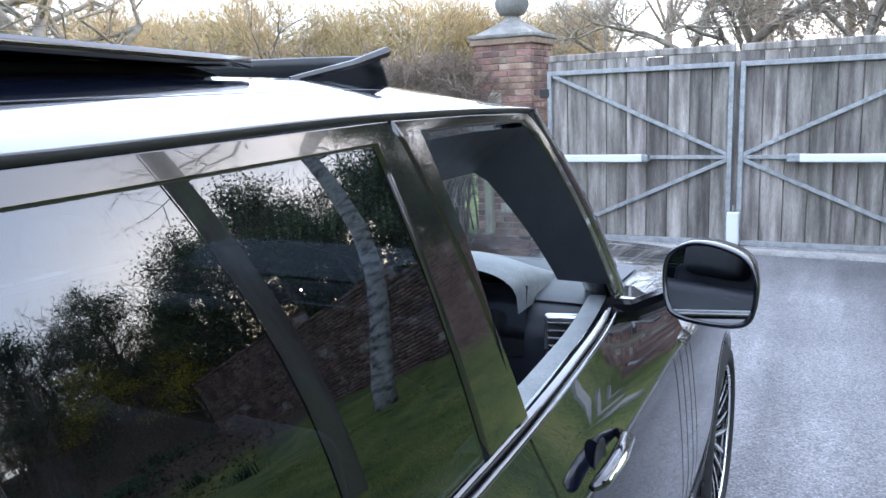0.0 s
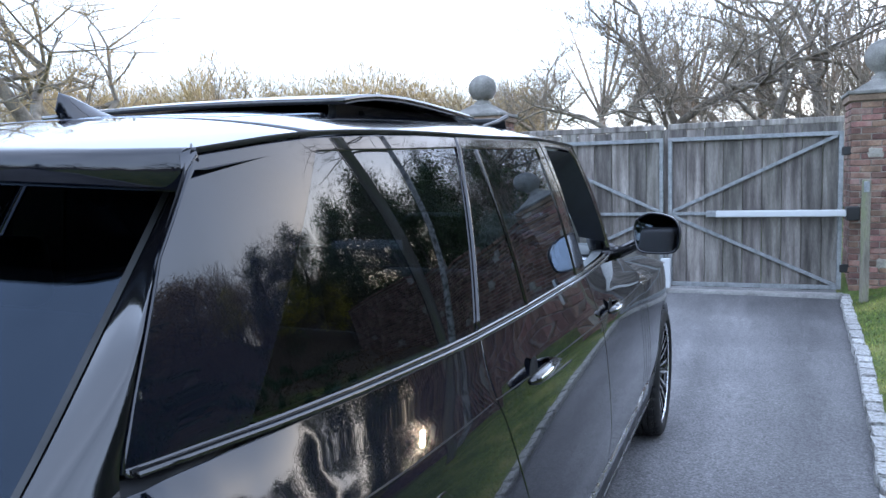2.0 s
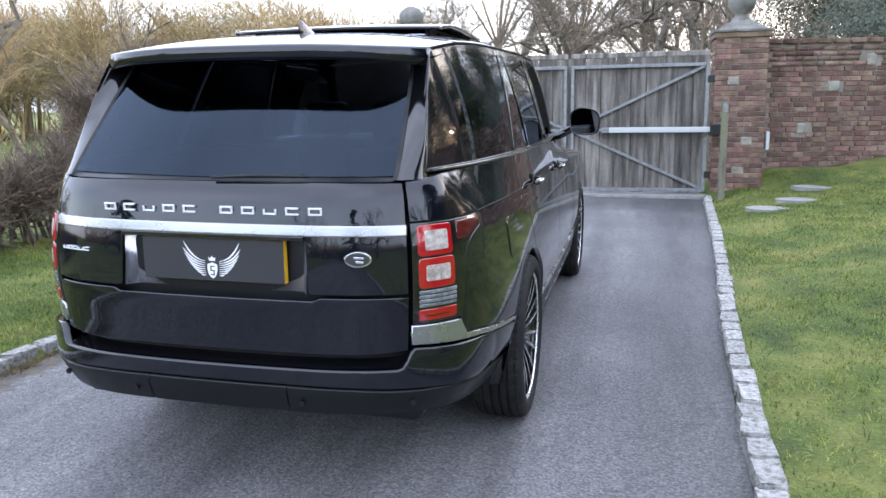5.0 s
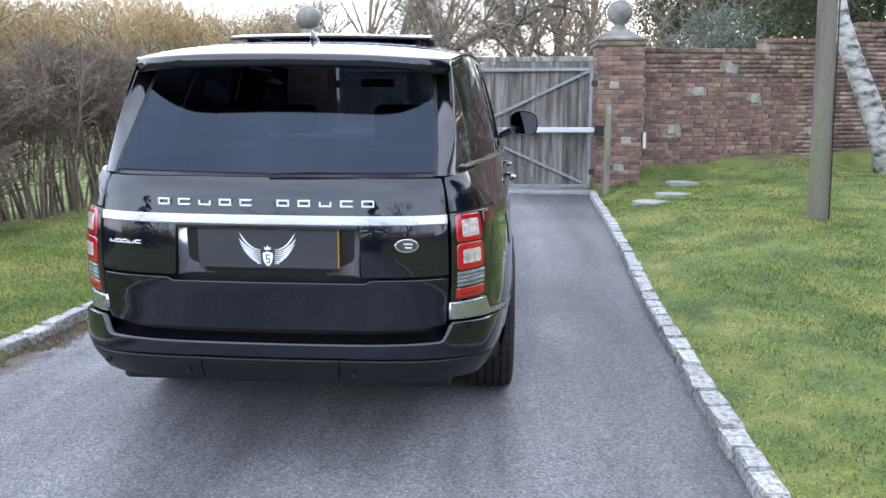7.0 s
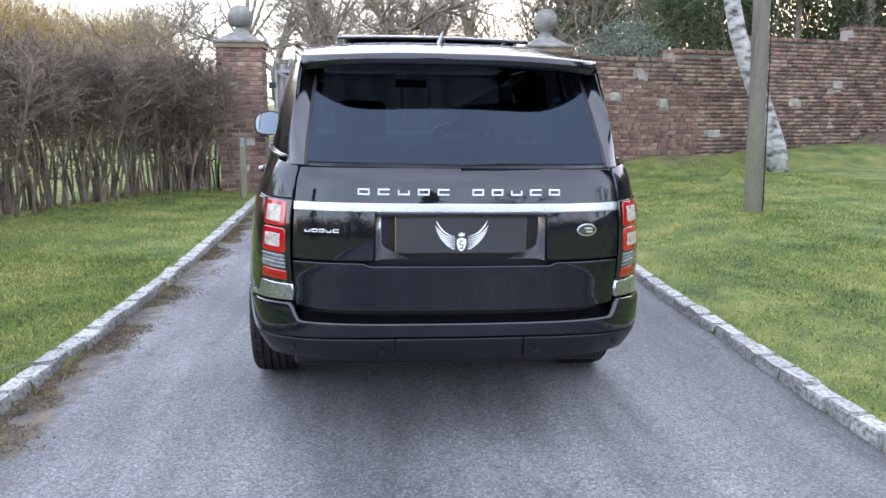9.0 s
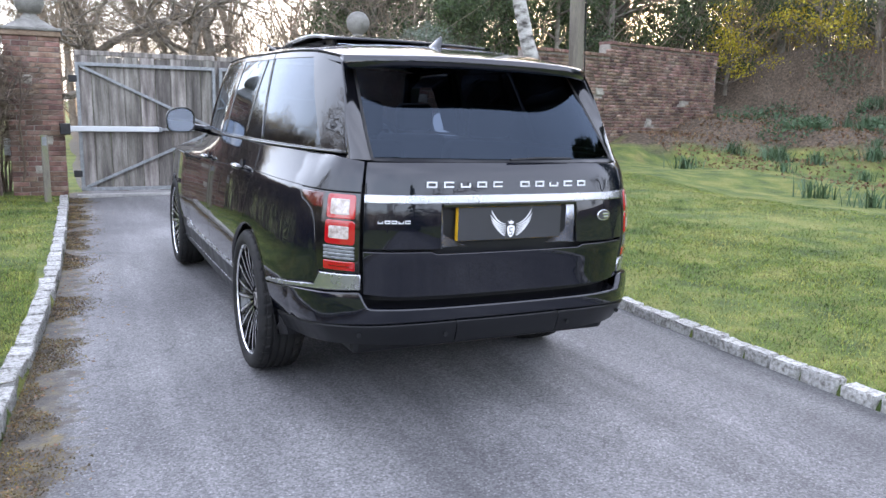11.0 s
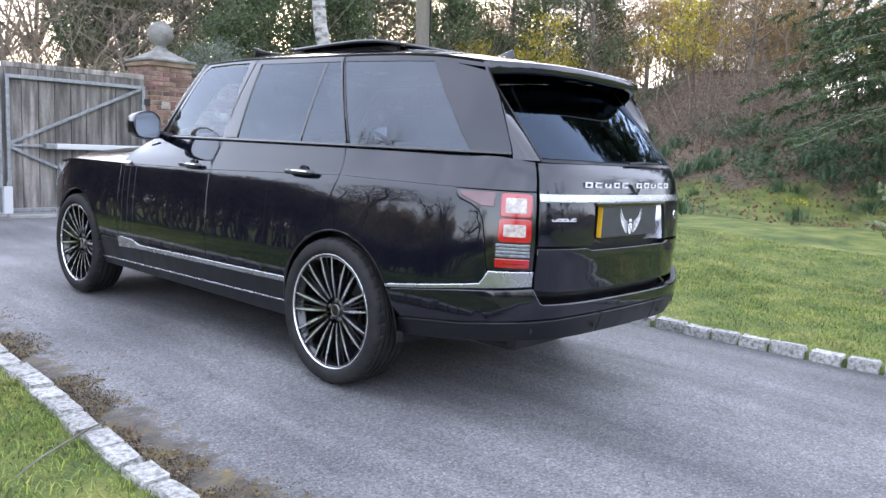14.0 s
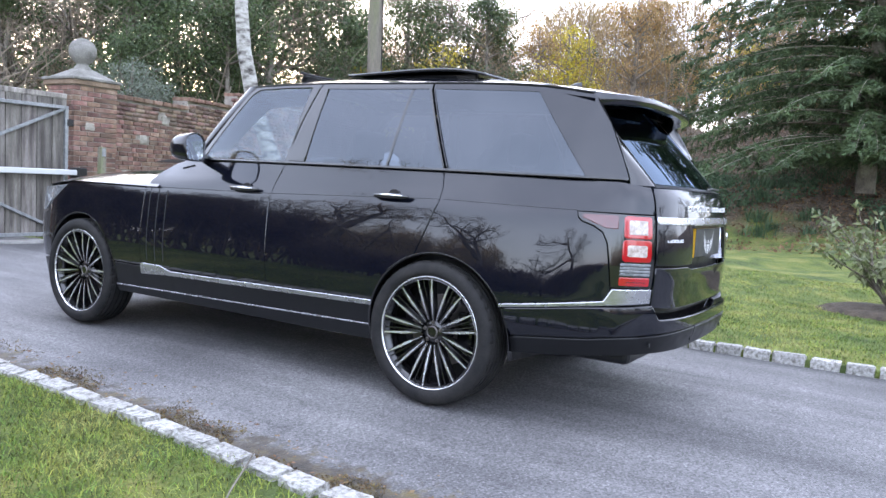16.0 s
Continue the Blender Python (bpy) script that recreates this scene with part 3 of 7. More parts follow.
badge = oval("oval_badge", .535, .971, .046, .026, CHROME, car, .004, "oval chrome-rimmed maker's badge")
oval("badge_field", .535, .971, .040, .0205, PLATE, badge, .0055)
for dz in (.006, -.008):
    ob = part("badge_bar", box_bm(.510, .556, -.0012, .0012, .971 + dz - .0042, .971 + dz + .0042, .001, 1), CHROME, badge)
    ob.location = (0, S_body(UX(.533), .971)[1] - .006, 0)

# tail lamps
for s in (1, -1):
    S = S_body if s > 0 else (lambda u, z: (lambda p: (-p[0], p[1], p[2]))(S_body(u, z)))
    lamp = panel("tail_lamp", [(UX(.704), .736)] + [(U(y), z) for y, z in LAMP_SIDE] + [(UX(.704), 1.087)], S, GLOSSBLACK, car, outward, gap=.002, proud=.003, label="wrap-round tail lamp in red, clear and smoked lens")
    a, b = UX(.722), U(-.955)

    def lens(name, u0, u1, z0, z1, material, up, r=.014, rad=2, label="", S=S, lamp=lamp):
        pts = []
        for cu, cz, q in ((u1 - r, z1 - r, 0), (u0 + r, z1 - r, 90), (u0 + r, z0 + r, 180), (u1 - r, z0 + r, 270)):
            pts += [(cu + r * math.cos(radians(q + 30 * k)), cz + r * math.sin(radians(q + 30 * k))) for k in range(4)]
        return panel(name, pts, S, material, lamp, outward, gap=0, edge=.004, depth=up + .002, proud=up, res=.025, label=label)

    lens("red_ring", a, b, .973, 1.078, REDLENS, .008, label="red square lamp ring")
    lens("clear_lens", a + .025, b - .022, .990, 1.060, CLEARLENS, .0105, .008)
    lens("red_ring", a, b + .004, .862, .966, REDLENS, .008, .016, label="red square lamp ring")
    lens("clear_lens", a + .025, b - .018, .886, .943, CLEARLENS, .0105, .008)
    for k in range(4):
        lens("smoked_bar", a, b + .012, .795 + .0155 * k, .8085 + .0155 * k, GREYLENS, .006 + .001 * (k % 2), .003)
    lens("red_bar", a, b + .012, .747, .788, REDLENS, .007, .006)
    lens("dark_bar", a + .02, b - .02, .764, .769, DARKRED, .009, .002)
    panel("side_lens", [(U(-.93), 1.015), (U(-.875), 1.015), (U(-.80), 1.045), (U(-.765), 1.06), (U(-.765), 1.075), (U(-.93), 1.078)], S, DARKRED, lamp, outward, gap=0, edge=.003, depth=.008, proud=.0065, label="dark red side lens")
    # parking sensors on the valance
    for x in (.33, .72):
        q = Vector(S_body(UX(x), .46))
        part("parking_sensor", lathe_bm([(-.002, .0001), (-.002, .011), (.004, .011)], 14, "y", centre=(s * q.x, q.y - .042, .462)), SATIN, car)


def S_bumper(u, z):
    p = Vector(S_body(u, z))
    a = abs(u)
    rear = min(1, max(0, (U(-.66) - a) / .32))
    n = Vector((math.copysign(float(np.interp(a, DU, DN[:, 0])), u), float(np.interp(a, DU, DN[:, 1])), 0))
    lift = (0.004 + 0.036 * rear * max(0, 1 - ((z - .53) / .16) ** 2) ** .5) if abs(z - .53) < .16 else .004
    if z < .5:
        lift -= (.5 - z) * (.16 + .16 * min(1, max(0, (a - UX(.45)) / .25)))
    return tuple(p + n * lift)


ue = U(-.435)
half = [(UX(.655), .587), (UX(.668), .592), (UX(.682), .615), (UX(.694), .645), (UX(.705), .66), (U(-.90), .643), (U(-.80), .632), (U(-.6), .606), (U(BUMP_Y), .577)]
low = [(U(y), z) for y, z in arc(0, 180 - ang(.575), 180 - ang(.437), 5)]
edge_line = [(U(-.60), .455), (U(-.80), .475), (U(-.93), .495), (UX(.70), .512), (UX(.5), .522), (UX(.25), .526)]
right = half + low + edge_line
panel("rear_bumper", right + [(-u, z) for u, z in reversed(right)], S_bumper, PAINT, car, outward, depth=.03, edge=.005, label="body-colour rear bumper")
bottom = [(U(-.455), .345), (U(-.7), .365), (U(-.9), .392), (UX(.70), .408), (UX(.5), .412), (UX(.25), .416)]
val = [(U(y), z) for y, z in arc(0, 180 - ang(.433), 180 + 6, 4)] + bottom
val = [(u, z - .004) for u, z in reversed(edge_line)] + val
# valance in three sections, parted by two seams
cut = UX(.272)
side_r = [(cut, .521)] + val[1:-1] + [(cut, .414)]
for s in (1, -1):
    panel("bumper_valance", [(s * u, z) for u, z in side_r], S_bumper, SATIN, car, outward, depth=.03, edge=.003, label="matt black lower bumper section")
panel("bumper_valance", [(-cut, .521), (cut, .521), (cut, .414), (-cut, .414)], S_bumper, SATIN, car, outward, depth=.03, edge=.003, label="matt black lower bumper section")
sheet("bumper_shelf", lambda i, j: (lambda p: (p[0], p[1] + (-.018 + .05 * j), .589 + .012 * j))(S_body(UX(-.67 + 1.34 * i / 24), .60)), range(25), range(3), GLOSSBLACK, car, "black loading lip on the bumper")


# ---- cabin: glass, pillars, roof ----
ZC = smooth_curve((-1.02, -.9, -.6, -.3, 0, .5, 1.0, 1.4, 1.66), (1.655, 1.685, 1.737, 1.772, 1.800, 1.824, 1.828, 1.808, 1.758))
ZT = smooth_curve((-.95, -.9, -.7, -.4, 0, .5, 1.0, 1.6, 1.75), (1.632, 1.640, 1.664, 1.693, 1.713, 1.723, 1.733, 1.727, 1.71))


def S_roof(k, y):
    """k from -1 to 1 across the roof."""
    w = S_cabin(y, ZT(y))[0] + .004
    z = ZT(y) + LIFT(y) + .004
    return (w * k, y, z + (ZC(y) + .006 - z) * (1 - abs(k) ** 3))


for s in (1, -1):
    is_open = s > 0
    cabin("rear_door_glass", [(1.012, 1.255), (.958, 1.699), (.352, 1.689), (.421, 1.255)], PRIVACY, car, s, proud=-.0025, gap=.001, edge=.001, depth=.005, label="dark privacy glass of the rear door")
    cabin("glass_divider", [(.420, 1.258), (.404, 1.258), (.338, 1.684), (.353, 1.684)], GLOSSBLACK, car, s, gap=0, proud=.003, label="black glass divider bar")
    cabin("quarter_glass", [(.403, 1.255), (.338, 1.689), (.229, 1.687), (.046, 1.255)], PRIVACY, car, s, proud=-.0025, gap=.001, edge=.001, depth=.005)
    cabin("side_rear_glass", [(.012, 1.255), (.206, 1.689), (-.415, 1.668), (-.728, 1.255)], PRIVACY, car, s, proud=-.0025, gap=.001, edge=.001, depth=.005, label="dark privacy glass beside the load space")
    cabin("rear_door_frame", [(.039, 1.262), (.222, 1.683), (.218, ZT(.218) - .003), (.6, ZT(.6) - .003), (1.012, ZT(1.0) - .003), (1.03, 1.70), (1.10, 1.50), (1.165, 1.262), (1.018, 1.262), (.964, 1.695), (.6, 1.688), (.24, 1.682), (.052, 1.262)], GLOSSBLACK, car, s, proud=.002, edge=.003, label="gloss black window frame of the rear door")
    cabin("front_door_frame", [(1.170, 1.262), (1.105, 1.50), (1.036, 1.70), (1.018, ZT(1.0) - .003), (1.3, ZT(1.3) - .003), (1.585, ZT(1.58) - .004), (1.69, 1.645), (1.86, 1.46), (2.03, 1.262), (1.955, 1.262), (1.80, 1.44), (1.655, 1.610), (1.60, 1.675), (1.545, 1.703), (1.3, 1.708), (1.098, 1.706), (1.128, 1.55), (1.147, 1.262)], GLOSSBLACK, car, s, proud=.002, label="gloss black window frame of the front door")
    if not is_open:
        cabin("front_door_glass", [(1.148, 1.262), (1.129, 1.55), (1.099, 1.704), (1.3, 1.706), (1.543, 1.701), (1.60, 1.673), (1.655, 1.608), (1.80, 1.438), (1.953, 1.262)], CLEAR, car, s, gap=.001, edge=.001, depth=.005, label="clear glass of the front door")
    cabin("pillar_cover", [(.028, 1.262), (.214, 1.692), (.214, ZT(.21) - .003), (.0, ZT(.0) - .003), (-.2, ZT(-.2) - .003), (-.43, ZT(-.43) - .003), (-.56, ZT(-.56) - .003), (-.695, ZT(-.695) - .003), (-.80, 1.52), (-.885, 1.345), (-.925, 1.25), (-.7185, 1.25), (-.5615, 1.46), (-.4085, 1.659), (-.1, 1.670), (.203, 1.682), (.019, 1.262)], PAINT, car, s, proud=.001, label="gloss black rear pillar")
    # waist seal, and a bead added to catch the sky as a bright line
    cabin("waist_seal", [(2.0, 1.243), (1.0, 1.246), (.0, 1.247), (-.915, 1.246), (-.915, 1.259), (0, 1.262), (1, 1.262), (2.0, 1.259)], GLOSSBLACK, car, s, gap=0, proud=.006, edge=.003, depth=.03, label="gloss black waist moulding")
    part("waist_glint_bead", sweep_bm([(s * (X0(y) + .013), y, 1.2515 - .002 * max(0, y - 1.6)) for y in [2.02 - 2.93 * i / 40 for i in range(41)]], .0055, 8), GLOSSBLACK, car, "glossy bead added to catch a bright line of sky along the waist", smooth=True)
    # screen pillar, behind the door frame
    pil = []
    for i in range(13):
        t = i / 12
        y, z = 2.05 + (1.60 - 2.05) * t, 1.235 + (1.728 - 1.235) * t
        p = Vector(S_cabin(y - .02, min(z, 1.72)))
        pil.append([(s * (p.x + .001), y - .03, z), (s * (p.x + .004), y + .015, z + .005), (s * (p.x - .008), y + .06, z + .008), (s * (p.x - .05), y + .095, z + .006), (s * (p.x - .085), y + .09, z - .012), (s * (p.x - .095), y + .03, z - .03), (s * (p.x - .05), y - .03, z - .02), (s * (p.x - .012), y - .045, z - .004)])
    sheet("screen_pillar", lambda i, j, P=pil: P[i][j % 8], range(13), range(9), PAINT, car, "black windscreen pillar")
    # lining inside the front window opening
    ring = resample([(1.147, 1.262), (1.128, 1.55), (1.098, 1.706), (1.3, 1.708), (1.545, 1.703), (1.60, 1.675), (1.655, 1.610), (1.80, 1.44), (1.955, 1.262)], .04)[:-20]
    sheet("window_lining", lambda i, j, s=s, R=ring: (lambda q, e: (s * (S_cabin(*q)[0] - e), q[0] + (1.45 - q[0]) * e * 2.4, q[1] + (1.40 - q[1]) * e * 3.0))(R[i], (.0, .02, .05, .085, .10)[j]), range(len(ring)), range(5), LEATHER, car, "dark lining round the front window")
    # roof edge seal
    sheet("roof_seal", lambda i, j, s=s: (lambda y: (s * (S_cabin(y, ZT(y))[0] + (.0005, .005, .0035)[j]), y, ZT(y) + LIFT(y) + (-.006, -.001, .004)[j]))(-.70 + 2.3 * i / 50), range(51), range(3), SEAL, car)
    # roof ditch line
    sheet("roof_seam", lambda i, j, s=s: (lambda y: tuple(Vector(S_roof(s * (.835 + .006 * j), y)) + Vector((0, 0, .0012))))(-.43 + 1.9 * i / 40), range(41), range(2), SEAL, car)

KS = [-1, -.995, -.985, -.965, -.93, -.88, -.8, -.74, -.69, -.6, -.45, -.3, -.15, 0]
KS = KS + [-k for k in KS[-2::-1]]
YS = [-.438, -.4, -.3, -.2, -.1, 0, .1, .2, .3, .4, .5, .6, .7, .8, .9, 1.0, 1.1, 1.2, 1.3, 1.38, 1.44, 1.5, 1.56, 1.60, 1.63]
sheet("roof", S_roof, KS, YS, PAINT, car, "black roof with the sunroof open", hole=lambda k, y: abs(k) < .69 and .9 < y < 1.38, thick=.006)
glass_roof = panel("roof_glass", [(-.66, -.36), (.66, -.36), (.66, .02), (-.66, .02)], lambda k, y: tuple(Vector(S_roof(k, y)) + Vector((0, 0, .001))), PRIVACY, car, lambda p: Vector((0, 0, 1)), gap=0, edge=.001, depth=.002, res=.08)
# raised sunroof panel and wind deflector
SUN_Z = smooth_curve((.05, .2, .38, .7, 1.02), (1.836, 1.858, 1.864, 1.855, 1.845))
sheet("sunroof_panel", lambda i, j: (lambda x, y: (x * (1 - .03 * ((y - .5) / .5) ** 2), y, SUN_Z(y) - .010 * (x / .53) ** 2))(-.53 + 1.06 * i / 16, [.05, .06, .12, .22, .32, .40, .55, .75, .95, 1.02][j]), range(17), range(10), GLOSSBLACK, car, "dark glass sunroof panel raised above the roof", thick=.016)
for s in (1, -1):
    part("sunroof_skirt", box_bm(s * .44 - .012, s * .44 + .012, .12, .96, 1.77, 1.828, .006, 1), SATIN, car)
    part("sunroof_arm", sweep_bm([(s * .46, .25, 1.80), (s * .46, .35, 1.815), (s * .46, .95, 1.812), (s * .46, 1.0, 1.80)], .011, 6), SATIN, car)
    part("deflector_arm", sweep_bm([(s * .505, 1.12, 1.802), (s * .508, 1.3, 1.830), (s * .51, 1.42, 1.856)], [.006, .008, .01], 6), SATIN, car)
sheet("wind_deflector", lambda i, j: (lambda x: (x, 1.47 - .012 * j - .04 * (x / .51) ** 2, 1.786 + .024 * j - .010 * (x / .51) ** 2))(-.51 + 1.02 * i / 20), range(21), range(4), SATIN, car, "black mesh sunroof wind deflector", thick=.008)
# shark-fin aerial
bm = bmesh.new()
fin = []
for t, w, h in ((0, .004, .006), (.25, .016, .022), (.5, .021, .042), (.75, .019, .062), (.93, .010, .070), (1.0, .003, .030)):
    y = -.17 - .17 * t
    z = ZC(y) - .004
    fin.append([bm.verts.new(p) for p in ((-w * 1.2, y, z), (-w * .9, y, z + h * .3), (-w * .3, y - .012 * t, z + h * .9), (0, y - .014 * t, z + h), (w * .3, y - .012 * t, z + h * .9), (w * .9, y, z + h * .3), (w * 1.2, y, z))])
for a, b in zip(fin, fin[1:]):
    for i in range(6):
        bm.faces.new((a[i], a[i + 1], b[i + 1], b[i]))
part("aerial_fin", bm, PAINT, car, "shark-fin roof aerial", smooth=True)


# hatch top with spoiler lip
def hatch_profile(k):
    dr = .014 * abs(k) ** 7
    yt = -.905 + .035 * k * k + .15 * abs(k) ** 8
    zl = ZC(-.9) - .036 - .012 * k * k - dr
    zt = lambda y: S_roof(k, max(y, -.94))[2] - max(0, -.94 - y) * .25
    y9 = lambda f: -.452 + (yt + .012 + .452) * f
    rows = [(-.447, zt(-.447) - .02), (-.447, zt(-.447) - .003), (-.452, zt(-.452)), (y9(.2), zt(y9(.2))), (y9(.4), zt(y9(.4))), (y9(.6), zt(y9(.6))), (y9(.8), zt(y9(.8))), (y9(.93), zt(y9(.93))), (yt + .012, zt(yt + .012)), (yt, zt(yt) - .006), (yt + .003, zl), (yt + .015, zl - .008), (yt + .05, zl - .008), (yt * .5 - .31, zl + .004), (-.60, 1.685 - .03 * abs(k) ** 3 - dr)]
    return rows, zt


def S_hatch(k, j):
    rows, _ = hatch_profile(k)
    y, z = rows[j]
    w = S_cabin(max(y, -.95), ZT(max(y, -.95)))[0] + .004
    return (w * k, y, z)


sheet("hatch_top", S_hatch, KS, range(15), PAINT, car, "black hatch top with roof spoiler")
for s in (1, -1):
    fin_pts = []
    for t in range(9):
        f = t / 8
        top = Vector(S_hatch(s * .999, 7)).lerp(Vector(S_hatch(s * .999, 9)), f)
        fin_pts.append([top + Vector((s * .001, 0, .0)), top + Vector((s * .004, .004, -.02 - .062 * f)), top + Vector((-s * .014, .01, -.024 - .066 * f)), top + Vector((-s * .03, .01, -.01))])
    sheet("spoiler_cheek", lambda i, j, P=fin_pts: P[i][j % 4], range(9), range(5), PAINT, car, "side cheek of the roof spoiler")

XG = smooth_curve((1.22, 1.235, 1.45, 1.72), (.640, .640, .624, .592))
YD = smooth_curve((1.22, 1.25, 1.345, 1.52, 1.665, 1.72), (-.93, -.925, -.886, -.80, -.700, -.66))
panel("tail_glass", [(-.632, 1.24), (0, 1.236), (.632, 1.24), (XG(1.45), 1.45), (XG(1.68), 1.68), (0, 1.69), (-XG(1.68), 1.68), (-XG(1.45), 1.45)], S_tailglass, TAILGLASS, car, lambda p: Vector((0, -1, .5)), gap=.001, edge=.001, depth=.005, res=.04, label="dark heated rear window")
for s in (1, -1):
    def S_frame(i, j, s=s):
        z = 1.228 + .45 * i / 20
        g, d = Vector(S_tailglass(XG(z), z)), Vector(S_cabin(YD(z), z))
        c = Vector((d.x - .004, g.y * .62 + d.y * .38, z))
        t = j / 8
        p = g * (1 - t) ** 2 + c * 2 * t * (1 - t) + d * t * t
        return (s * p.x, p.y - (.004 if 0 < j < 8 else 0), p.z)
    sheet("hatch_frame", S_frame, range(21), range(9), GLOSSBLACK, car, "black frame beside the rear window")
    sheet("hatch_seal", lambda i, j, s=s: tuple(Vector(S_frame(i, 0, s)) + Vector((s * (-.012 + .014 * j), -.0035, 0))), range(21), range(2), SEAL, car)
sheet("tailgate_ledge", lambda i, j: (lambda u: (lambda a, b: tuple(a.lerp(b, j / 2)))(Vector(S_body(u, 1.2235)) + Vector((0, .001, 0)), Vector(S_tailglass(S_body(u, 1.22)[0] * .98, 1.238)) + Vector((0, .006, 0))))(UX(-.69 + 1.38 * i / 30)), range(31), range(3), SATIN, car)
part("rear_wiper", sweep_bm([(0, -1.118, 1.236), (.15, -1.118, 1.244), (.34, -1.105, 1.243)], .006, 6), SATIN, car)

# windscreen, scuttle and bonnet
WS0 = lambda k: Vector((.80 * k, 2.56 - .47 * abs(k) ** 2.2, 1.215))
WS1 = lambda k: Vector((.69 * k, 1.665 - .045 * k * k, 1.752 - .026 * k * k))
sheet("windscreen", lambda i, j: (lambda k, t: tuple(WS0(k).lerp(WS1(k), t) + Vector((0, .02 * 4 * t * (1 - t), .03 * 4 * t * (1 - t)))))(-1 + i / 12, j / 10), range(25), range(11), SCREEN, car, "clear windscreen")
part("inner_mirror", box_bm(-.12, .12, 1.70, 1.73, 1.60, 1.665, .02, 3), SATIN, car)
ZB = smooth_curve((2.1, 2.4, 2.8, 3.2, 3.5, 3.75, 3.92), (1.210, 1.198, 1.178, 1.142, 1.098, 1.035, .965))


NOSE = (DP[:, 1] > 2) & (DP[:, 0] > .3)


def S_bonnet(i, j):
    y0, k = 2.26 + 1.64 * j / 24, -1 + i / 18
    k = math.sin(k * math.pi / 2)
    w = float(np.interp(y0, DP[NOSE, 1], DP[NOSE, 0])) - .018 - max(0, y0 - 3.4) * .10
    ze = 1.048 - max(0, y0 - 3.2) * .10
    y = y0 + .30 * (1 - k * k) * max(0, (2.5 - y0) / .24) * .9
    return (w * k, y, ze + (ZB(y0) - ze) * (1 - abs(k) ** 4))


sheet("bonnet", S_bonnet, range(37), range(25), PAINT, car, "black clamshell bonnet")
sheet("scuttle", lambda i, j: (lambda k: tuple(WS0(k) + Vector((0, .0 + .06 * j, -.004 - .012 * j))))(-1.06 + i * 2.12 / 24), range(25), range(3), SATIN, car)

# nose
for s in (1, -1):
    S = S_body if s > 0 else (lambda u, z: (lambda p: (-p[0], p[1], p[2]))(S_body(u, z)))
    panel("headlamp", [(U(3.32), 1.02), (U(3.45), .93), (U(3.63), .82), (U(3.69), .80), (DU[-1] - .55, .80), (DU[-1] - .52, .98), (U(3.6), .985)], S, GREYLENS, car, outward, proud=.004, label="clear wrap-round headlamp")
    panel("front_bumper_side", [(U(3.60), .45), (DU[-1] - .02, .36), (DU[-1] - .02, .66), (DU[-1] - .5, .78), (U(3.66), .79), (U(3.61), .80), (U(3.60), .6)], S, PAINT, car, outward, label="body-colour front bumper")
    panel("grille", [(DU[-1] - .51, .80), (DU[-1] - .005, .80), (DU[-1] - .005, .97), (DU[-1] - .51, .97)], S, SATIN, car, outward, label="black mesh grille")
    panel("front_valance", [(U(3.60), .30), (DU[-1] - .02, .26), (DU[-1] - .02, .36), (U(3.60), .44)], S, SATIN, car, outward)

# underside, exhaust
part("underbody", box_bm(-.70, .70, -.98, 3.7, .34, .46, .03), SATIN, car, "dark underbody")
sil = part("silencer", lathe_bm([(-.33, .001), (-.32, .06), (-.28, .085), (.28, .085), (.32, .06), (.33, .001)], 20, "x", centre=(0, 0, 0)), DISC, car, "steel exhaust silencer", smooth=True)
sil.matrix_basis = Matrix.Translation((-.1, -.86, .375)) @ Matrix.Diagonal((1.1, 1.1, .7, 1))
# black inner shell that closes the gaps behind the panels
sheet("inner_shell", lambda u, z: (lambda p: (p[0] * .955, p[1] * .975 + .02, p[2]))(S_body(u, z)), [(-1 + i / 60) * DU[-1] * .999 for i in range(121)], [.50, .62, .8, 1.0, 1.1, 1.2, 1.235], SATIN, car, hole=lambda u, z: z < .86 and (abs(abs(u) - U(0)) < .5 or abs(abs(u) - U(WB)) < .5) or z > .95 and abs(u) > U(2.15))
sheet("cabin_floor", lambda i, j: (-.82 + 1.64 * i / 4, -.95 + 3.1 * j / 6, .52), range(5), range(7), CARPET, car)


# ---- mirrors and handles ----
def rounded(P, n):
    """Closed smooth curve through the points."""
    P, out = [Vector(p) for p in P], []
    for i in range(len(P)):
        a, b, c, d = (P[(i + k) % len(P)] for k in (-1, 0, 1, 2))
        for k in range(n):
            t = k / n
            out.append(tuple(0.5 * (2 * b + (c - a) * t + (2 * a - 5 * b + 4 * c - d) * t * t + (3 * b - a - 3 * c + d) * t ** 3)))
    return out


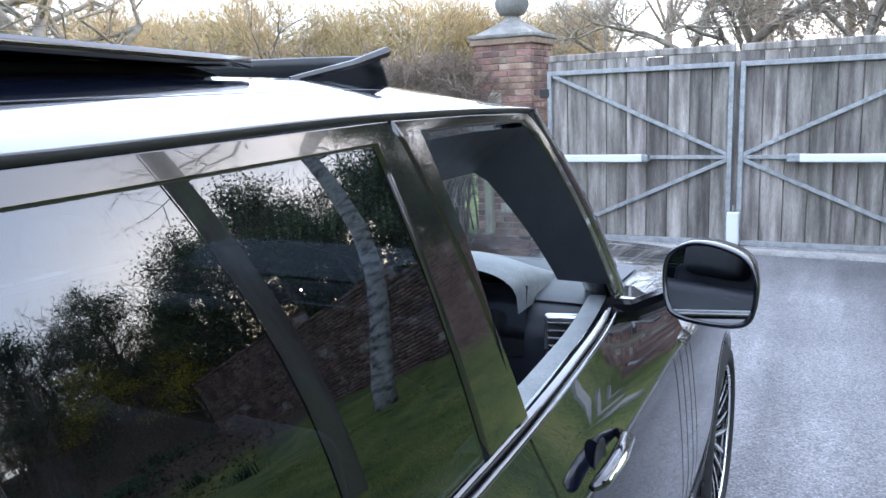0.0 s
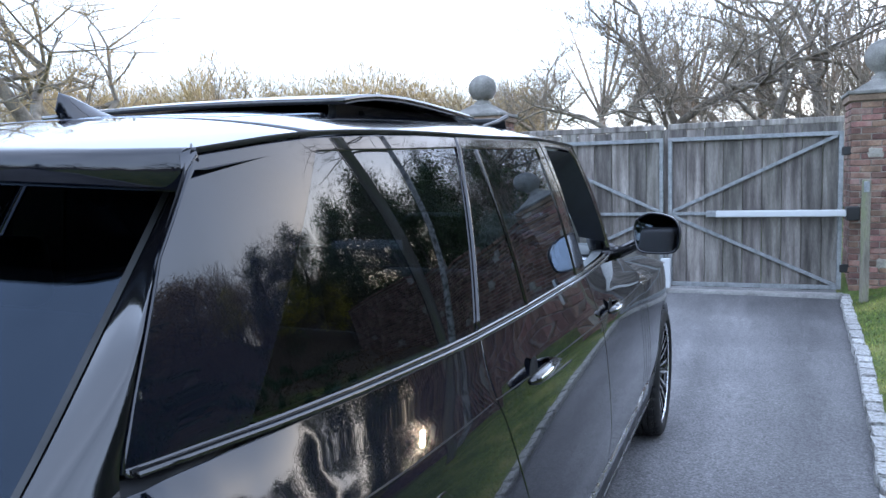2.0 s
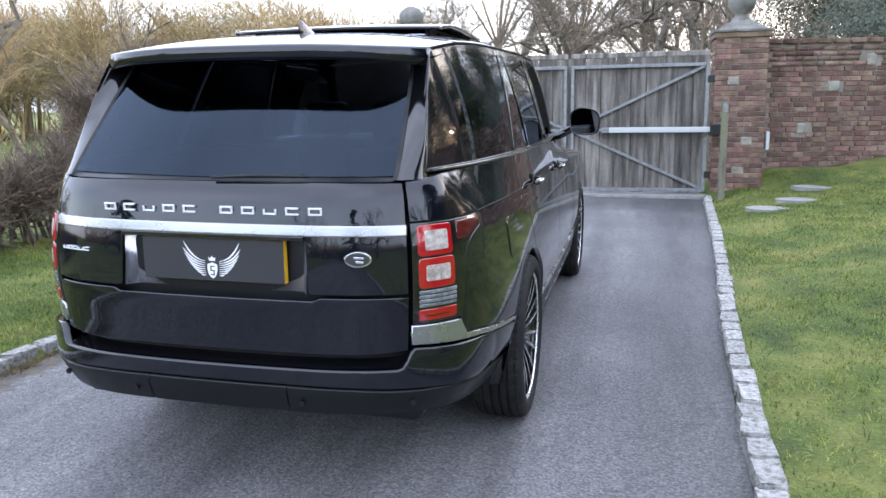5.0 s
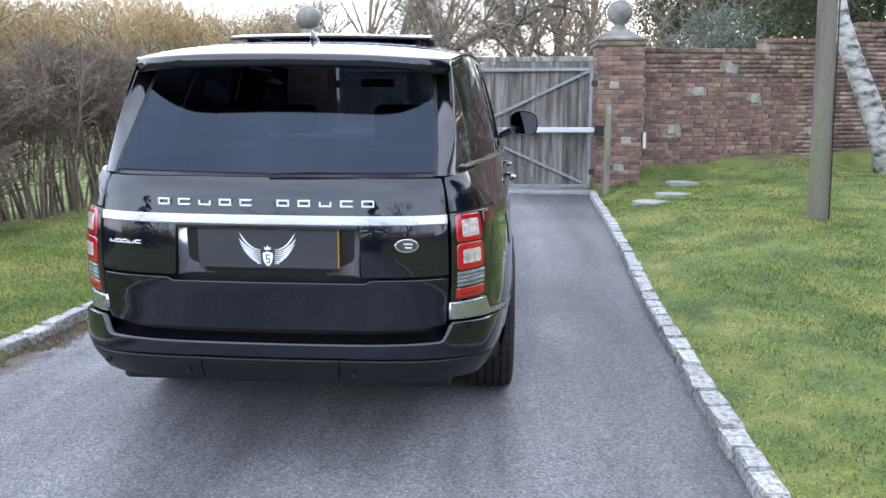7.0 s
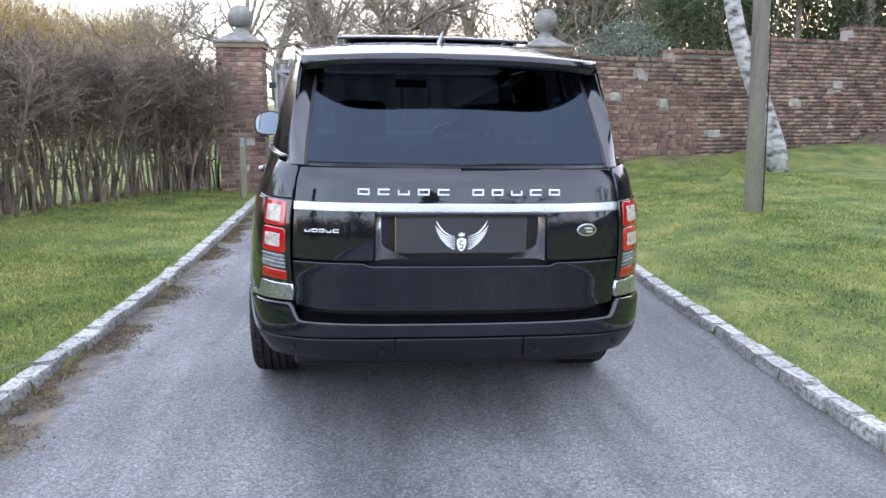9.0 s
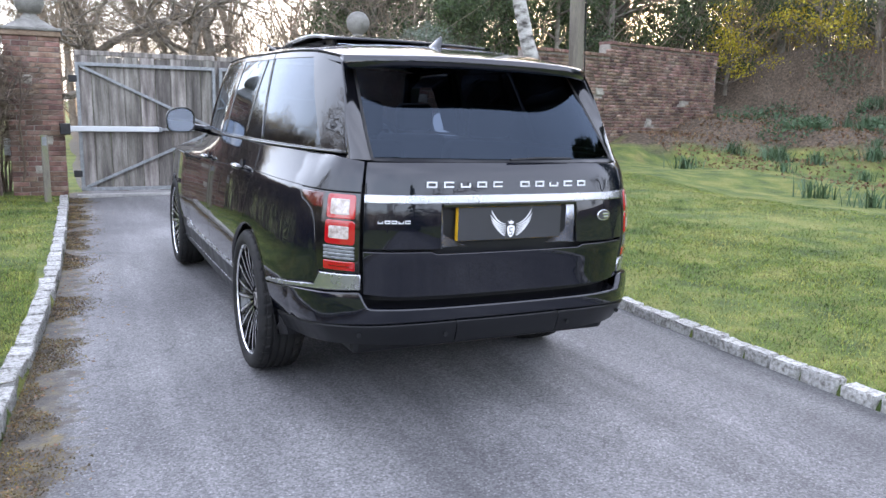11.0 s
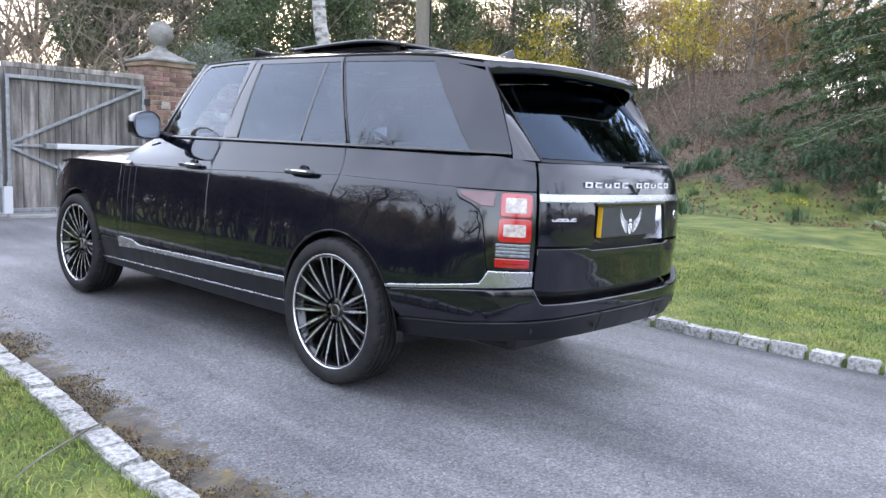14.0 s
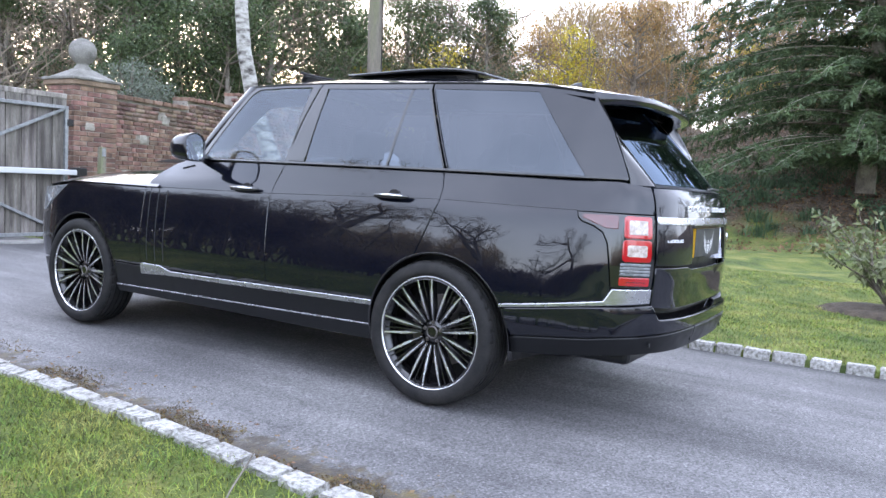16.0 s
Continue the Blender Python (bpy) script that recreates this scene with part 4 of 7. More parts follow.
for s in (1, -1):
    outline = [(.968, 1.355), (.985, 1.385), (1.03, 1.407), (1.09, 1.405), (1.145, 1.385), (1.170, 1.345), (1.172, 1.29), (1.160, 1.250), (1.125, 1.232), (1.05, 1.228), (.995, 1.236), (.975, 1.262), (.966, 1.31)]
    dy, dz = (.035, .03) if s > 0 else (0, 0)
    outline = [(x, z + dz) for x, z in rounded(outline, 4)]
    k = len(outline)
    cx, cz = 1.07, 1.318 + dz
    rings = []
    for y, f in ((1.742, .90), (1.728, .965), (1.732, 1.0), (1.77, 1.0), (1.83, .96), (1.88, .86), (1.915, .68), (1.935, .40), (1.94, .05)):
        rings.append([(s * (cx + (x - cx) * f), y + dy + (.28 * (1.17 - x) + .10 * (z - cz)) * max(0, 1 - (y - 1.73) / .2), cz + (z - cz) * f) for x, z in outline])
    body = sheet("door_mirror", lambda i, j, R=rings: R[j][i], range(k), range(len(rings)), PAINT, car, "gloss black door mirror housing", close_u=True)
    bm = bmesh.new()
    bm.faces.new([bm.verts.new((s * (cx + (x - cx) * .90), 1.738 + dy + .28 * (1.17 - (cx + (x - cx) * .90)) + .10 * (z - cz) * .9, cz + (z - cz) * .90)) for x, z in outline])
    part("mirror_glass", bm, MIRROR, body, "door mirror glass")
    part("mirror_arm", sweep_bm([(s * .83, 1.90, 1.24), (s * .90, 1.88, 1.255), (s * .985, 1.84 + dy, 1.27 + dz)], [.035, .028, .026], 10), GLOSSBLACK, body)
    for y0, z0 in ((.205, 1.098), (1.325, 1.080)):
        pts = [(s * (XP(y0) - .028), y0, z0), (s * (XP(y0) - .018), y0 + .03, z0), (s * (XP(y0) - .013), y0 + .12, z0 + .001), (s * (XP(y0) - .018), y0 + .215, z0), (s * (XP(y0) - .048), y0 + .245, z0)]
        h = part("door_handle", sweep_bm(pts, [.008, .0155, .017, .016, .008], 10), GLOSSBLACK, car, "gloss black pull handle with a chrome strip as its sky sheen", smooth=True)
        # chrome strip stands for the sky's sheen on the black handle
        part("handle_sheen", sweep_bm([(p[0] + s * .012, p[1], p[2] + .004) for p in pts[1:4]], [.004, .008, .004], 8), CHROME, h, smooth=True)
        yc = y0 + .115
        q = Vector(S_body(U(yc), z0))
        bowl = part("handle_bowl", lathe_bm([(.0025, .0005), (.002, .02), (.0035, .038), (.0015, .042)], 24, "x", centre=(0, 0, 0)), SEAL, h)
        bowl.matrix_basis = Matrix.Translation((s * q.x, yc, z0)) @ Matrix.Diagonal((s, 1, .92, 1))
part("lock_button", lathe_bm([(0, .0005), (.004, .008), (0, .01)], 12, "x", centre=(.935, 1.30, 1.04)), CHROME, car)


# ---- wheels ----
def spoke_meshes():
    """Shared meshes of one spoke pair lying along +y: flanks, faces and inner ribs."""
    out = []
    for kind in ("flank", "face", "rib"):
        for side in (-1, 1):
            V, F = [], []
            for i in range(13):
                t = i / 12
                r = .068 + .222 * t
                a = side * {"rib": .055 + .01 * t}.get(kind, .158 + .03 * (1 - t) ** 2)
                d = .047 - .036 * (1 - t) ** 1.6 - (.014 if kind == "rib" else 0)
                wd = .0075 + .004 * math.sin(min(1, t * 1.25) * math.pi) if kind == "flank" else .0035
                if kind == "face":
                    wd = .001 + .0047 * math.sin(min(1, max(0, t - .12) / .8) * math.pi) ** 1.2 + (.003 * max(0, t - .55) / .45)
                    for q in (-wd, wd):
                        V.append((d + .0022, r * math.cos(a + q / r), r * math.sin(a + q / r)))
                    continue
                for q, e in ((-wd, 0), (wd, 0), (wd * 1.2, -.034), (-wd * 1.2, -.034)):
                    V.append((d + e, r * math.cos(a + q / r), r * math.sin(a + q / r)))
            for i in range(12):
                if kind == "face":
                    F.append((2 * i, 2 * i + 1, 2 * i + 3, 2 * i + 2))
                else:
                    F += [(4 * i + q, 4 * i + (q + 1) % 4, 4 * i + 4 + (q + 1) % 4, 4 * i + 4 + q) for q in range(4)]
            out.append(mesh_of("spoke", V, F, ALLOY if kind == "face" else WHEELBLACK, False))
    return out


SPOKE = spoke_meshes()


def wheel(parent, x, y, s):
    w = part("wheel", lathe_bm([(.05, .285), (.045, .298), (.028, .296), (.022, .283), (-.02, .270), (-.17, .272), (-.20, .296)], 72, "x"), WHEELBLACK, parent, "22-inch black and polished multi-spoke alloy wheel", smooth=True)
    w.matrix_basis = Matrix.Translation((x, y, WHEEL_Z)) @ (Matrix.Rotation(math.pi, 4, "Z") if s < 0 else Matrix.Identity(4))
    part("rim_lip", lathe_bm([(.045, .3045), (.052, .3055), (.056, .3035), (.055, .2985), (.047, .2955), (.040, .296)], 96, "x", close=True), ALLOY, w, "polished rim lip", smooth=True)
    # tyre with ribs
    prof = [(.046, .304), (.060, .310), (.068, .318), (.0705, .335), (.066, .360), (.056, .375), (.047, .3815)]
    prof += [(.040, .3835), (.0385, .3765), (.0345, .3765), (.033, .3850)]
    for gx in (.004, -.034, -.072, -.110):
        prof += [(gx + .007, .3868), (gx + .0055, .3775), (gx - .0055, .3775), (gx - .007, .3868)]
    prof += [(-.142, .3850), (-.1435, .3765), (-.1475, .3765), (-.149, .3835), (-.160, .377), (-.172, .360), (-.176, .335), (-.168, .312), (-.15, .300)]
    seg = 160
    bm = lathe_bm(prof, seg, "x")
    bm.verts.ensure_lookup_table()
    for j, (a, r) in enumerate(prof):
        if r > .38 and (a > .03 or a < -.14):
            for i in range(seg):
                if i % 4 == 0:
                    v = bm.verts[j * seg + i]
                    v.co.y *= .981
                    v.co.z *= .981
    tyre = part("tyre", bm, RUBBER, w, "low-profile road tyre")
    n = len(prof)
    for f in tyre.data.polygons:
        k = f.index // seg
        f.use_smooth = k < 6 or k > n - 6
    # nine pairs of spokes: black flank, polished face, and a thin rib between the two of a pair
    turn0 = radians(98 if y < 1 else 75)
    for k in range(9):
        a0 = turn0 + 2 * math.pi * k / 9
        for me, mat, nm, lab in ((SPOKE[0], WHEELBLACK, "spoke", ""), (SPOKE[1], WHEELBLACK, "spoke", ""), (SPOKE[2], ALLOY, "spoke_face", "polished spoke face"), (SPOKE[3], ALLOY, "spoke_face", "polished spoke face"), (SPOKE[4], WHEELBLACK, "rib", ""), (SPOKE[5], WHEELBLACK, "rib", "")):
            ob = part(nm, me, mat, w, lab)
            ob.matrix_basis = Matrix.Rotation(a0, 4, "X")
    part("hub", lathe_bm([(.004, .0005), (.004, .040), (-.002, .058), (-.012, .075), (-.03, .085), (-.06, .08)], 40, "x"), WHEELBLACK, w, smooth=True)
    part("centre_cap", lathe_bm([(.009, .0275), (.013, .0285), (.012, .0315), (.002, .034)], 32, "x"), DISC, w, "bright ring of the wheel centre cap", smooth=True)
    part("cap_face", lathe_bm([(.010, .0005), (.0095, .0245)], 24, "x"), GLOSSBLACK, w)
    for k in range(5):
        a = 2 * math.pi * (k + .25) / 5
        part("wheel_nut", lathe_bm([(.010, .0005), (.010, .008), (.004, .011), (-.004, .0115)], 6, "x", centre=(0, .052 * math.cos(a), .052 * math.sin(a))), DISC, w)
    part("brake_disc", lathe_bm([(-.09, .08), (-.09, .195), (-.115, .195), (-.115, .08)], 48, "x"), DISC, w)
    bmc = box_bm(-.125, -.075, .10, .20, -.07, .12, .02, 2)
    part("brake_caliper", bmc, WHEELBLACK, w)
    part("wheel_back", lathe_bm([(-.13, .0005), (-.13, .272)], 40, "x"), SATIN, w)
    return w


for s in (1, -1):
    for y in (0, WB):
        wheel(car, s * .905, y + (.028 if y == 0 else 0), s)


# ---- interior ----
def cushion(name, x0, x1, y0, y1, z0, z1, material, parent, r=.05, rot=0.0, label=""):
    bm = box_bm(-(x1 - x0) / 2, (x1 - x0) / 2, -(y1 - y0) / 2, (y1 - y0) / 2, -(z1 - z0) / 2, (z1 - z0) / 2, r, 4)
    ob = part(name, bm, material, parent, label, smooth=True)
    ob.matrix_basis = Matrix.Translation(((x0 + x1) / 2, (y0 + y1) / 2, (z0 + z1) / 2)) @ Matrix.Rotation(rot, 4, "X")
    return ob


for cx in (-.40, .40):
    for y0, wd in ((.98, .26), (-.12, .27)):
        seat = cushion("seat_back", cx - wd, cx + wd, y0 - .06, y0 + .08, .72, 1.28, LEATHER, car, .05, radians(12), "dark navy leather seat back")
        cushion("headrest", cx - .13, cx + .13, y0 - .12, y0 - .02, 1.30, 1.49, LEATHER, car, .04, radians(6), "dark navy leather headrest")
        cushion("seat_cushion", cx - wd, cx + wd, y0 + .06, y0 + .55, .62, .80, LEATHER, car, .05, 0)
dash = sheet("dashboard", lambda i, j: (-.80 + 1.6 * i / 20, [1.92, 1.885, 1.88, 1.91, 1.97, 2.10, 2.35, 2.5][j], [.75, .95, 1.14, 1.205, 1.232, 1.244, 1.24, 1.22][j]), range(21), range(8), LEATHER, car, "dark navy dashboard")
sheet("dash_top", lambda i, j: (-.79 + 1.58 * i / 20, [1.955, 1.99, 2.10, 2.35][j], [1.232, 1.241, 1.249, 1.247][j]), range(21), range(4), LEATHER, car, "dark dashboard top pad")
sheet("binnacle_hood", lambda i, j: (lambda t: (.40 + .21 * math.sin(t), [1.84, 1.87, 2.0, 2.2][j], 1.222 + (.115, .128, .12, .04)[j] * max(0, math.cos(t)) ** .55))(-math.pi / 2 + math.pi * i / 16), range(17), range(4), SHEEN_LEATHER, car, "hood over the instrument panel, sky reflection in its pale colour")
sheet("instrument_panel", lambda i, j: (.19 + .42 * i / 8, 1.87 + .02 * j, 1.10 + .09 * j), range(9), range(3), GLOSSBLACK, car)
part("centre_screen", box_bm(-.14, .14, 1.865, 1.885, 1.06, 1.18, .01, 2), GLOSSBLACK, car, "dark centre screen")
vent = part("air_vent", box_bm(-.046, .046, -.012, .012, -.06, .06, .008, 2), SILVER, car, "silver-framed corner air vent")
vent.matrix_basis = Matrix.Translation((.715, 1.875, 1.165)) @ Matrix.Rotation(radians(14), 4, "Z")
part("vent_mouth", box_bm(-.037, .037, -.0145, 0, -.05, .05, .004, 1), SEAL, vent)
for k in range(5):
    part("vent_slat", box_bm(-.036, .036, -.018, -.010, -.042 + .02 * k, -.037 + .02 * k, .001, 1), SILVER, vent)
# steering wheel on the right-hand side
bm = bmesh.new()
R = []
for i in range(48):
    a = 2 * math.pi * i / 48
    c = Vector((.19 * math.cos(a), 0, .19 * math.sin(a)))
    R.append([bm.verts.new(c + Vector((.016 * math.cos(b) * math.cos(a), .016 * math.sin(b), .016 * math.cos(b) * math.sin(a)))) for b in (k * math.pi / 5 for k in range(10))])
for a, b in zip(R, R[1:] + R[:1]):
    for i in range(10):
        bm.faces.new((a[i], a[(i + 1) % 10], b[(i + 1) % 10], b[i]))
box_bm(-.075, .075, -.02, .03, -.06, .05, .025, 3, bm)
box_bm(-.18, .18, -.008, .012, -.02, .012, .006, 2, bm)
box_bm(-.02, .02, -.008, .012, -.18, -.04, .006, 2, bm)
box_bm(-.03, .03, .02, .25, -.03, .03, .02, 2, bm)
sw = part("steering_wheel", bm, LEATHER, car, "dark leather steering wheel", smooth=True)
sw.matrix_basis = Matrix.Translation((.40, 1.70, 1.18)) @ Matrix.Rotation(radians(22), 4, "X")
for s in (1, -1):
    sheet("door_card", lambda i, j, s=s: (lambda y: (s * (X0(y) - (.012, .075, .085, .10)[j]), y, (1.246, 1.240, 1.20, .60)[j]))(2.05 - 2.9 * i / 30), range(31), range(4), LEATHER, car, "inner door trim")
    sheet("door_capping", lambda i, j, s=s: (lambda y: (s * (X0(y) - (.014, .045, .078)[j]), y, (1.249, 1.252, 1.243)[j]))(2.0 - .95 * i / 20), range(21), range(3), SHEEN_LEATHER, car, "leather door capping, sky reflection in its pale colour")
sheet("headlining", lambda i, j: (-.70 + 1.4 * i / 8, [.75, .2, -.3, -.7][j], [1.745, 1.735, 1.705, 1.65][j]), range(9), range(4), CARPET, car)

# ---- ground ----
rng = np.random.default_rng(7)
KERB_R = smooth_curve((-16, -4, -1.7, -.6, .4, 1.2, 3, 5.2, 7.4, 8.7), (2.2, 1.95, 1.89, 1.91, 1.95, 1.98, 2.10, 2.24, 2.34, 2.42))
KERB_L = smooth_curve((-16, -4, -1, -.33, .84, 2.4, 5, 8.7), (-2.7, -2.28, -2.16, -2.13, -2.04, -1.95, -1.88, -1.84))
SPOTS = np.array([(2.1, -8, .025), (2.1, -4, .025), (2.1, 0, .03), (2.2, 4, .045), (2.5, 7.5, .1), (3.2, 8.4, .15), (3.6, 9.3, .42), (5.6, 9.6, .55), (7.6, 10.1, .64), (9.3, 10.5, .72), (10.9, 11, .97), (14, 11.8, 1.4), (4.34, 4.46, .22),
                  (7.2, 8.75, .32), (9.2, 4.5, .14), (10, 8.5, .3), (12.9, 8.4, .45), (12.3, 5.8, .18), (11.4, 1.6, .2), (14.8, 9.3, 1.14), (16.4, 2.65, 1.5), (16.1, 3.9, 1.1), (17.2, 4.4, 2.0), (4.7, -1.4, .05), (8, -2, .12), (21, 7, 4.0), (22, 0, 4.0), (18, -3, 2.2), (13, -4, .5), (20, 13, 3.6), (10, -10, .2), (18, -12, 1.5), (30, 2, 4.4), (30, 14, 4.4), (30, -14, 3.6)])
SPOTS_L = np.array([(-2.3, -8, .02), (-2.3, -2, .02), (-2.3, 0, .02), (-2.2, 1.5, .02), (-2.2, 3, .025), (-2.1, 6, .03), (-2.2, 8.5, .04), (-4.2, -3, .08), (-4.3, 1, .10), (-4.2, 5, .1), (-3.2, 8.6, .08), (-7, 2, -.1), (-8, 8, -.3), (-7, -6, .1), (-14, 4, -.4), (-5, 12, -.1), (-20, 20, -.5), (-30, 0, -.4), (-20, -20, .2)])


def shepard(P, x, y):
    d = (x - P[:, 0]) ** 2 + (y - P[:, 1]) ** 2 + .02
    w = d ** -1.7
    return float((w * P[:, 2]).sum() / w.sum())


def ground_z(x, y):
    if y > 9.4 and x < 3.2:
        a = shepard(SPOTS_L, min(x, -2.2), y) if x < -2 else -.02
        return a
    k = max(-16, min(8.7, y))
    if KERB_L(k) - .02 < x < KERB_R(k) + .02 and -30 < y < 9.4:
        return -.07
    edge = max(0, min(1, ((x - KERB_R(k) if x > 0 else KERB_L(k) - x) - .13) / .4))
    if x > 0 and edge < 1 and y < 8.7:
        return .018 + (shepard(SPOTS, x, y) - .018) * edge
    if x < 0 and edge < 1 and y < 8.7:
        return .014 + (shepard(SPOTS_L, x, y) - .014) * edge
    if x > 0:
        return shepard(SPOTS, x, y) + (.026 * noise.noise((x * 1.3, y * 1.3, 0)) + .013 * noise.noise((x * 3.7, y * 3.7, 2))) * min(1, max(0, x - 2.2))
    return shepard(SPOTS_L, x, y) + (.026 * noise.noise((x * 1.3, y * 1.3, 5)) + .013 * noise.noise((x * 3.7, y * 3.7, 7))) * min(1, max(0, -2.3 - x))


def ground_material():
    """Short mossy turf, with leaf litter taking over on the bank and bare soil in patches."""
    m = surface("turf", ((0.046, 0.076, 0.016), (0.110, 0.142, 0.027), (0.205, 0.2, 0.055)), 2.4, 45, (0.85, 1), 0.9, 0.03)
    n, l = m.node_tree.nodes, m.node_tree.links
    b = n["Principled BSDF"]
    green = b.inputs["Base Color"].links[0].from_socket
    g = n.new("ShaderNodeNewGeometry")
    sep = n.new("ShaderNodeSeparateXYZ")
    l.new(g.outputs["Position"], sep.inputs[0])
    no = n.new("ShaderNodeTexNoise")
    no.inputs["Scale"].default_value, no.inputs["Detail"].default_value = .9, 7
    l.new(g.outputs["Position"], no.inputs["Vector"])
    a = n.new("ShaderNodeMath")
    a.operation = "MULTIPLY_ADD"
    a.inputs[1].default_value, a.inputs[2].default_value = 1.3, -.95
    l.new(no.outputs["Fac"], a.inputs[0])
    c = n.new("ShaderNodeMath")
    l.new(a.outputs[0], c.inputs[0])
    l.new(sep.outputs["Z"], c.inputs[1])
    mr = n.new("ShaderNodeMapRange")
    mr.inputs["From Min"].default_value, mr.inputs["From Max"].default_value = .22, .50
    l.new(c.outputs[0], mr.inputs["Value"])
    litter = n.new("ShaderNodeValToRGB")
    no2 = n.new("ShaderNodeTexNoise")
    no2.inputs["Scale"].default_value, no2.inputs["Detail"].default_value = 14, 8
    l.new(g.outputs["Position"], no2.inputs["Vector"])
    l.new(no2.outputs["Fac"], litter.inputs["Fac"])
    e = litter.color_ramp.elements
    e[0].position, e[1].position = .33, .7
    e[0].color, e[1].color = (.03, .022, .014, 1), (.17, .12, .08, 1)
    mx = n.new("ShaderNodeMix")
    mx.data_type = "RGBA"
    l.new(mr.outputs["Result"], mx.inputs[0])
    l.new(green, mx.inputs[6])
    l.new(litter.outputs["Color"], mx.inputs[7])
    l.new(mx.outputs[2], b.inputs["Base Color"])
    return m


def asphalt_material():
    """Worn grey tarmac with pale stone specks, moss and leaf dirt along the left kerb, a few stains."""
    m = surface("tarmac", ((0.095, 0.093, 0.095), (0.133, 0.130, 0.131), (0.170, 0.167, 0.165)), 0.8, 70, (0.55, 0.8), 0.9, 0.006, spec=.4)
    n, l = m.node_tree.nodes, m.node_tree.links
    b = n["Principled BSDF"]
    col = b.inputs["Base Color"].links[0].from_socket
    g = n.new("ShaderNodeNewGeometry")
    sep = n.new("ShaderNodeSeparateXYZ")
    l.new(g.outputs["Position"], sep.inputs[0])
    # pale grit
    vo = n.new("ShaderNodeTexVoronoi")
    vo.inputs["Scale"].default_value = 55
    l.new(g.outputs["Position"], vo.inputs["Vector"])
    sp = n.new("ShaderNodeMapRange")
    sp.inputs["From Min"].default_value, sp.inputs["From Max"].default_value = .05, .33
    sp.inputs["To Min"].default_value, sp.inputs["To Max"].default_value = .55, 0
    l.new(vo.outputs["Distance"], sp.inputs["Value"])
    m1 = n.new("ShaderNodeMix")
    m1.data_type = "RGBA"
    l.new(sp.outputs["Result"], m1.inputs[0])
    l.new(col, m1.inputs[6])
    m1.inputs[7].default_value = (.33, .325, .32, 1)
    # single stones, light and dark
    v2 = n.new("ShaderNodeTexVoronoi")
    v2.inputs["Scale"].default_value = 110
    l.new(g.outputs["Position"], v2.inputs["Vector"])
    sc = n.new("ShaderNodeSeparateColor")
    l.new(v2.outputs["Color"], sc.inputs[0])
    # dusty streaks along the wheel tracks and broad damp patches
    mp = n.new("ShaderNodeVectorMath")
    mp.operation = "MULTIPLY"
    mp.inputs[1].default_value = (2.6, .33, 1)
    l.new(g.outputs["Position"], mp.inputs[0])
    st = n.new("ShaderNodeTexNoise")
    st.inputs["Scale"].default_value, st.inputs["Detail"].default_value, st.inputs["Roughness"].default_value = 1.0, 9, .62
    l.new(mp.outputs[0], st.inputs["Vector"])
    f1, f2 = n.new("ShaderNodeMapRange"), n.new("ShaderNodeMapRange")
    f1.inputs["To Min"].default_value, f1.inputs["To Max"].default_value = .6, 1.4
    l.new(sc.outputs[0], f1.inputs["Value"])
    f2.inputs["From Min"].default_value, f2.inputs["From Max"].default_value = .3, .7
    f2.inputs["To Min"].default_value, f2.inputs["To Max"].default_value = .66, 1.4
    l.new(st.outputs["Fac"], f2.inputs["Value"])
    # hairline cracks
    wob = n.new("ShaderNodeTexNoise")
    wob.inputs["Scale"].default_value, wob.inputs["Detail"].default_value = 2.5, 6
    l.new(g.outputs["Position"], wob.inputs["Vector"])
    wv = n.new("ShaderNodeVectorMath")
    wv.operation = "MULTIPLY_ADD"
    wv.inputs[1].default_value = (.9, .9, 0)
    l.new(wob.outputs["Color"], wv.inputs[0])
    l.new(g.outputs["Position"], wv.inputs[2])
    cr = n.new("ShaderNodeTexVoronoi")
    cr.feature = "DISTANCE_TO_EDGE"
    cr.inputs["Scale"].default_value = .38
    l.new(wv.outputs[0], cr.inputs["Vector"])
    f3 = n.new("ShaderNodeMapRange")
    f3.inputs["From Min"].default_value, f3.inputs["From Max"].default_value = .001, .006
    f3.inputs["To Min"].default_value, f3.inputs["To Max"].default_value = .8, 1
    l.new(cr.outputs["Distance"], f3.inputs["Value"])
    # darker strip along the right side of the drive, its edge broken by noise
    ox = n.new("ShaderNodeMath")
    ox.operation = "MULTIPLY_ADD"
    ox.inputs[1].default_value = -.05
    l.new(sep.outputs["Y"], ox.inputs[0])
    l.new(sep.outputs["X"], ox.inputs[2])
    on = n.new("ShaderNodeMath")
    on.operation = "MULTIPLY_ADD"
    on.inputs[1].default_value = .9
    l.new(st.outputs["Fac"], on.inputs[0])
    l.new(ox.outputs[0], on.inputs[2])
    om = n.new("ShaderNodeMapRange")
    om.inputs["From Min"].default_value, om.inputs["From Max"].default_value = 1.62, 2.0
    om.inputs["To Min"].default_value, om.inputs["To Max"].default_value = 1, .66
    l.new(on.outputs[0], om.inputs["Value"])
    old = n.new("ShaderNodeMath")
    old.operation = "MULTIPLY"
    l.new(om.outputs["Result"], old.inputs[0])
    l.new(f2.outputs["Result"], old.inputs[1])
    p1, p2 = n.new("ShaderNodeMath"), n.new("ShaderNodeMath")
    p1.operation = p2.operation = "MULTIPLY"
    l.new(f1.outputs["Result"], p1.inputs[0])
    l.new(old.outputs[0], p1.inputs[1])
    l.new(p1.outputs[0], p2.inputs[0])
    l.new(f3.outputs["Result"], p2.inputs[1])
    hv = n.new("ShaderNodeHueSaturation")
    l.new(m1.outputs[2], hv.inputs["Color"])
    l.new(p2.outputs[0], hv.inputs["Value"])
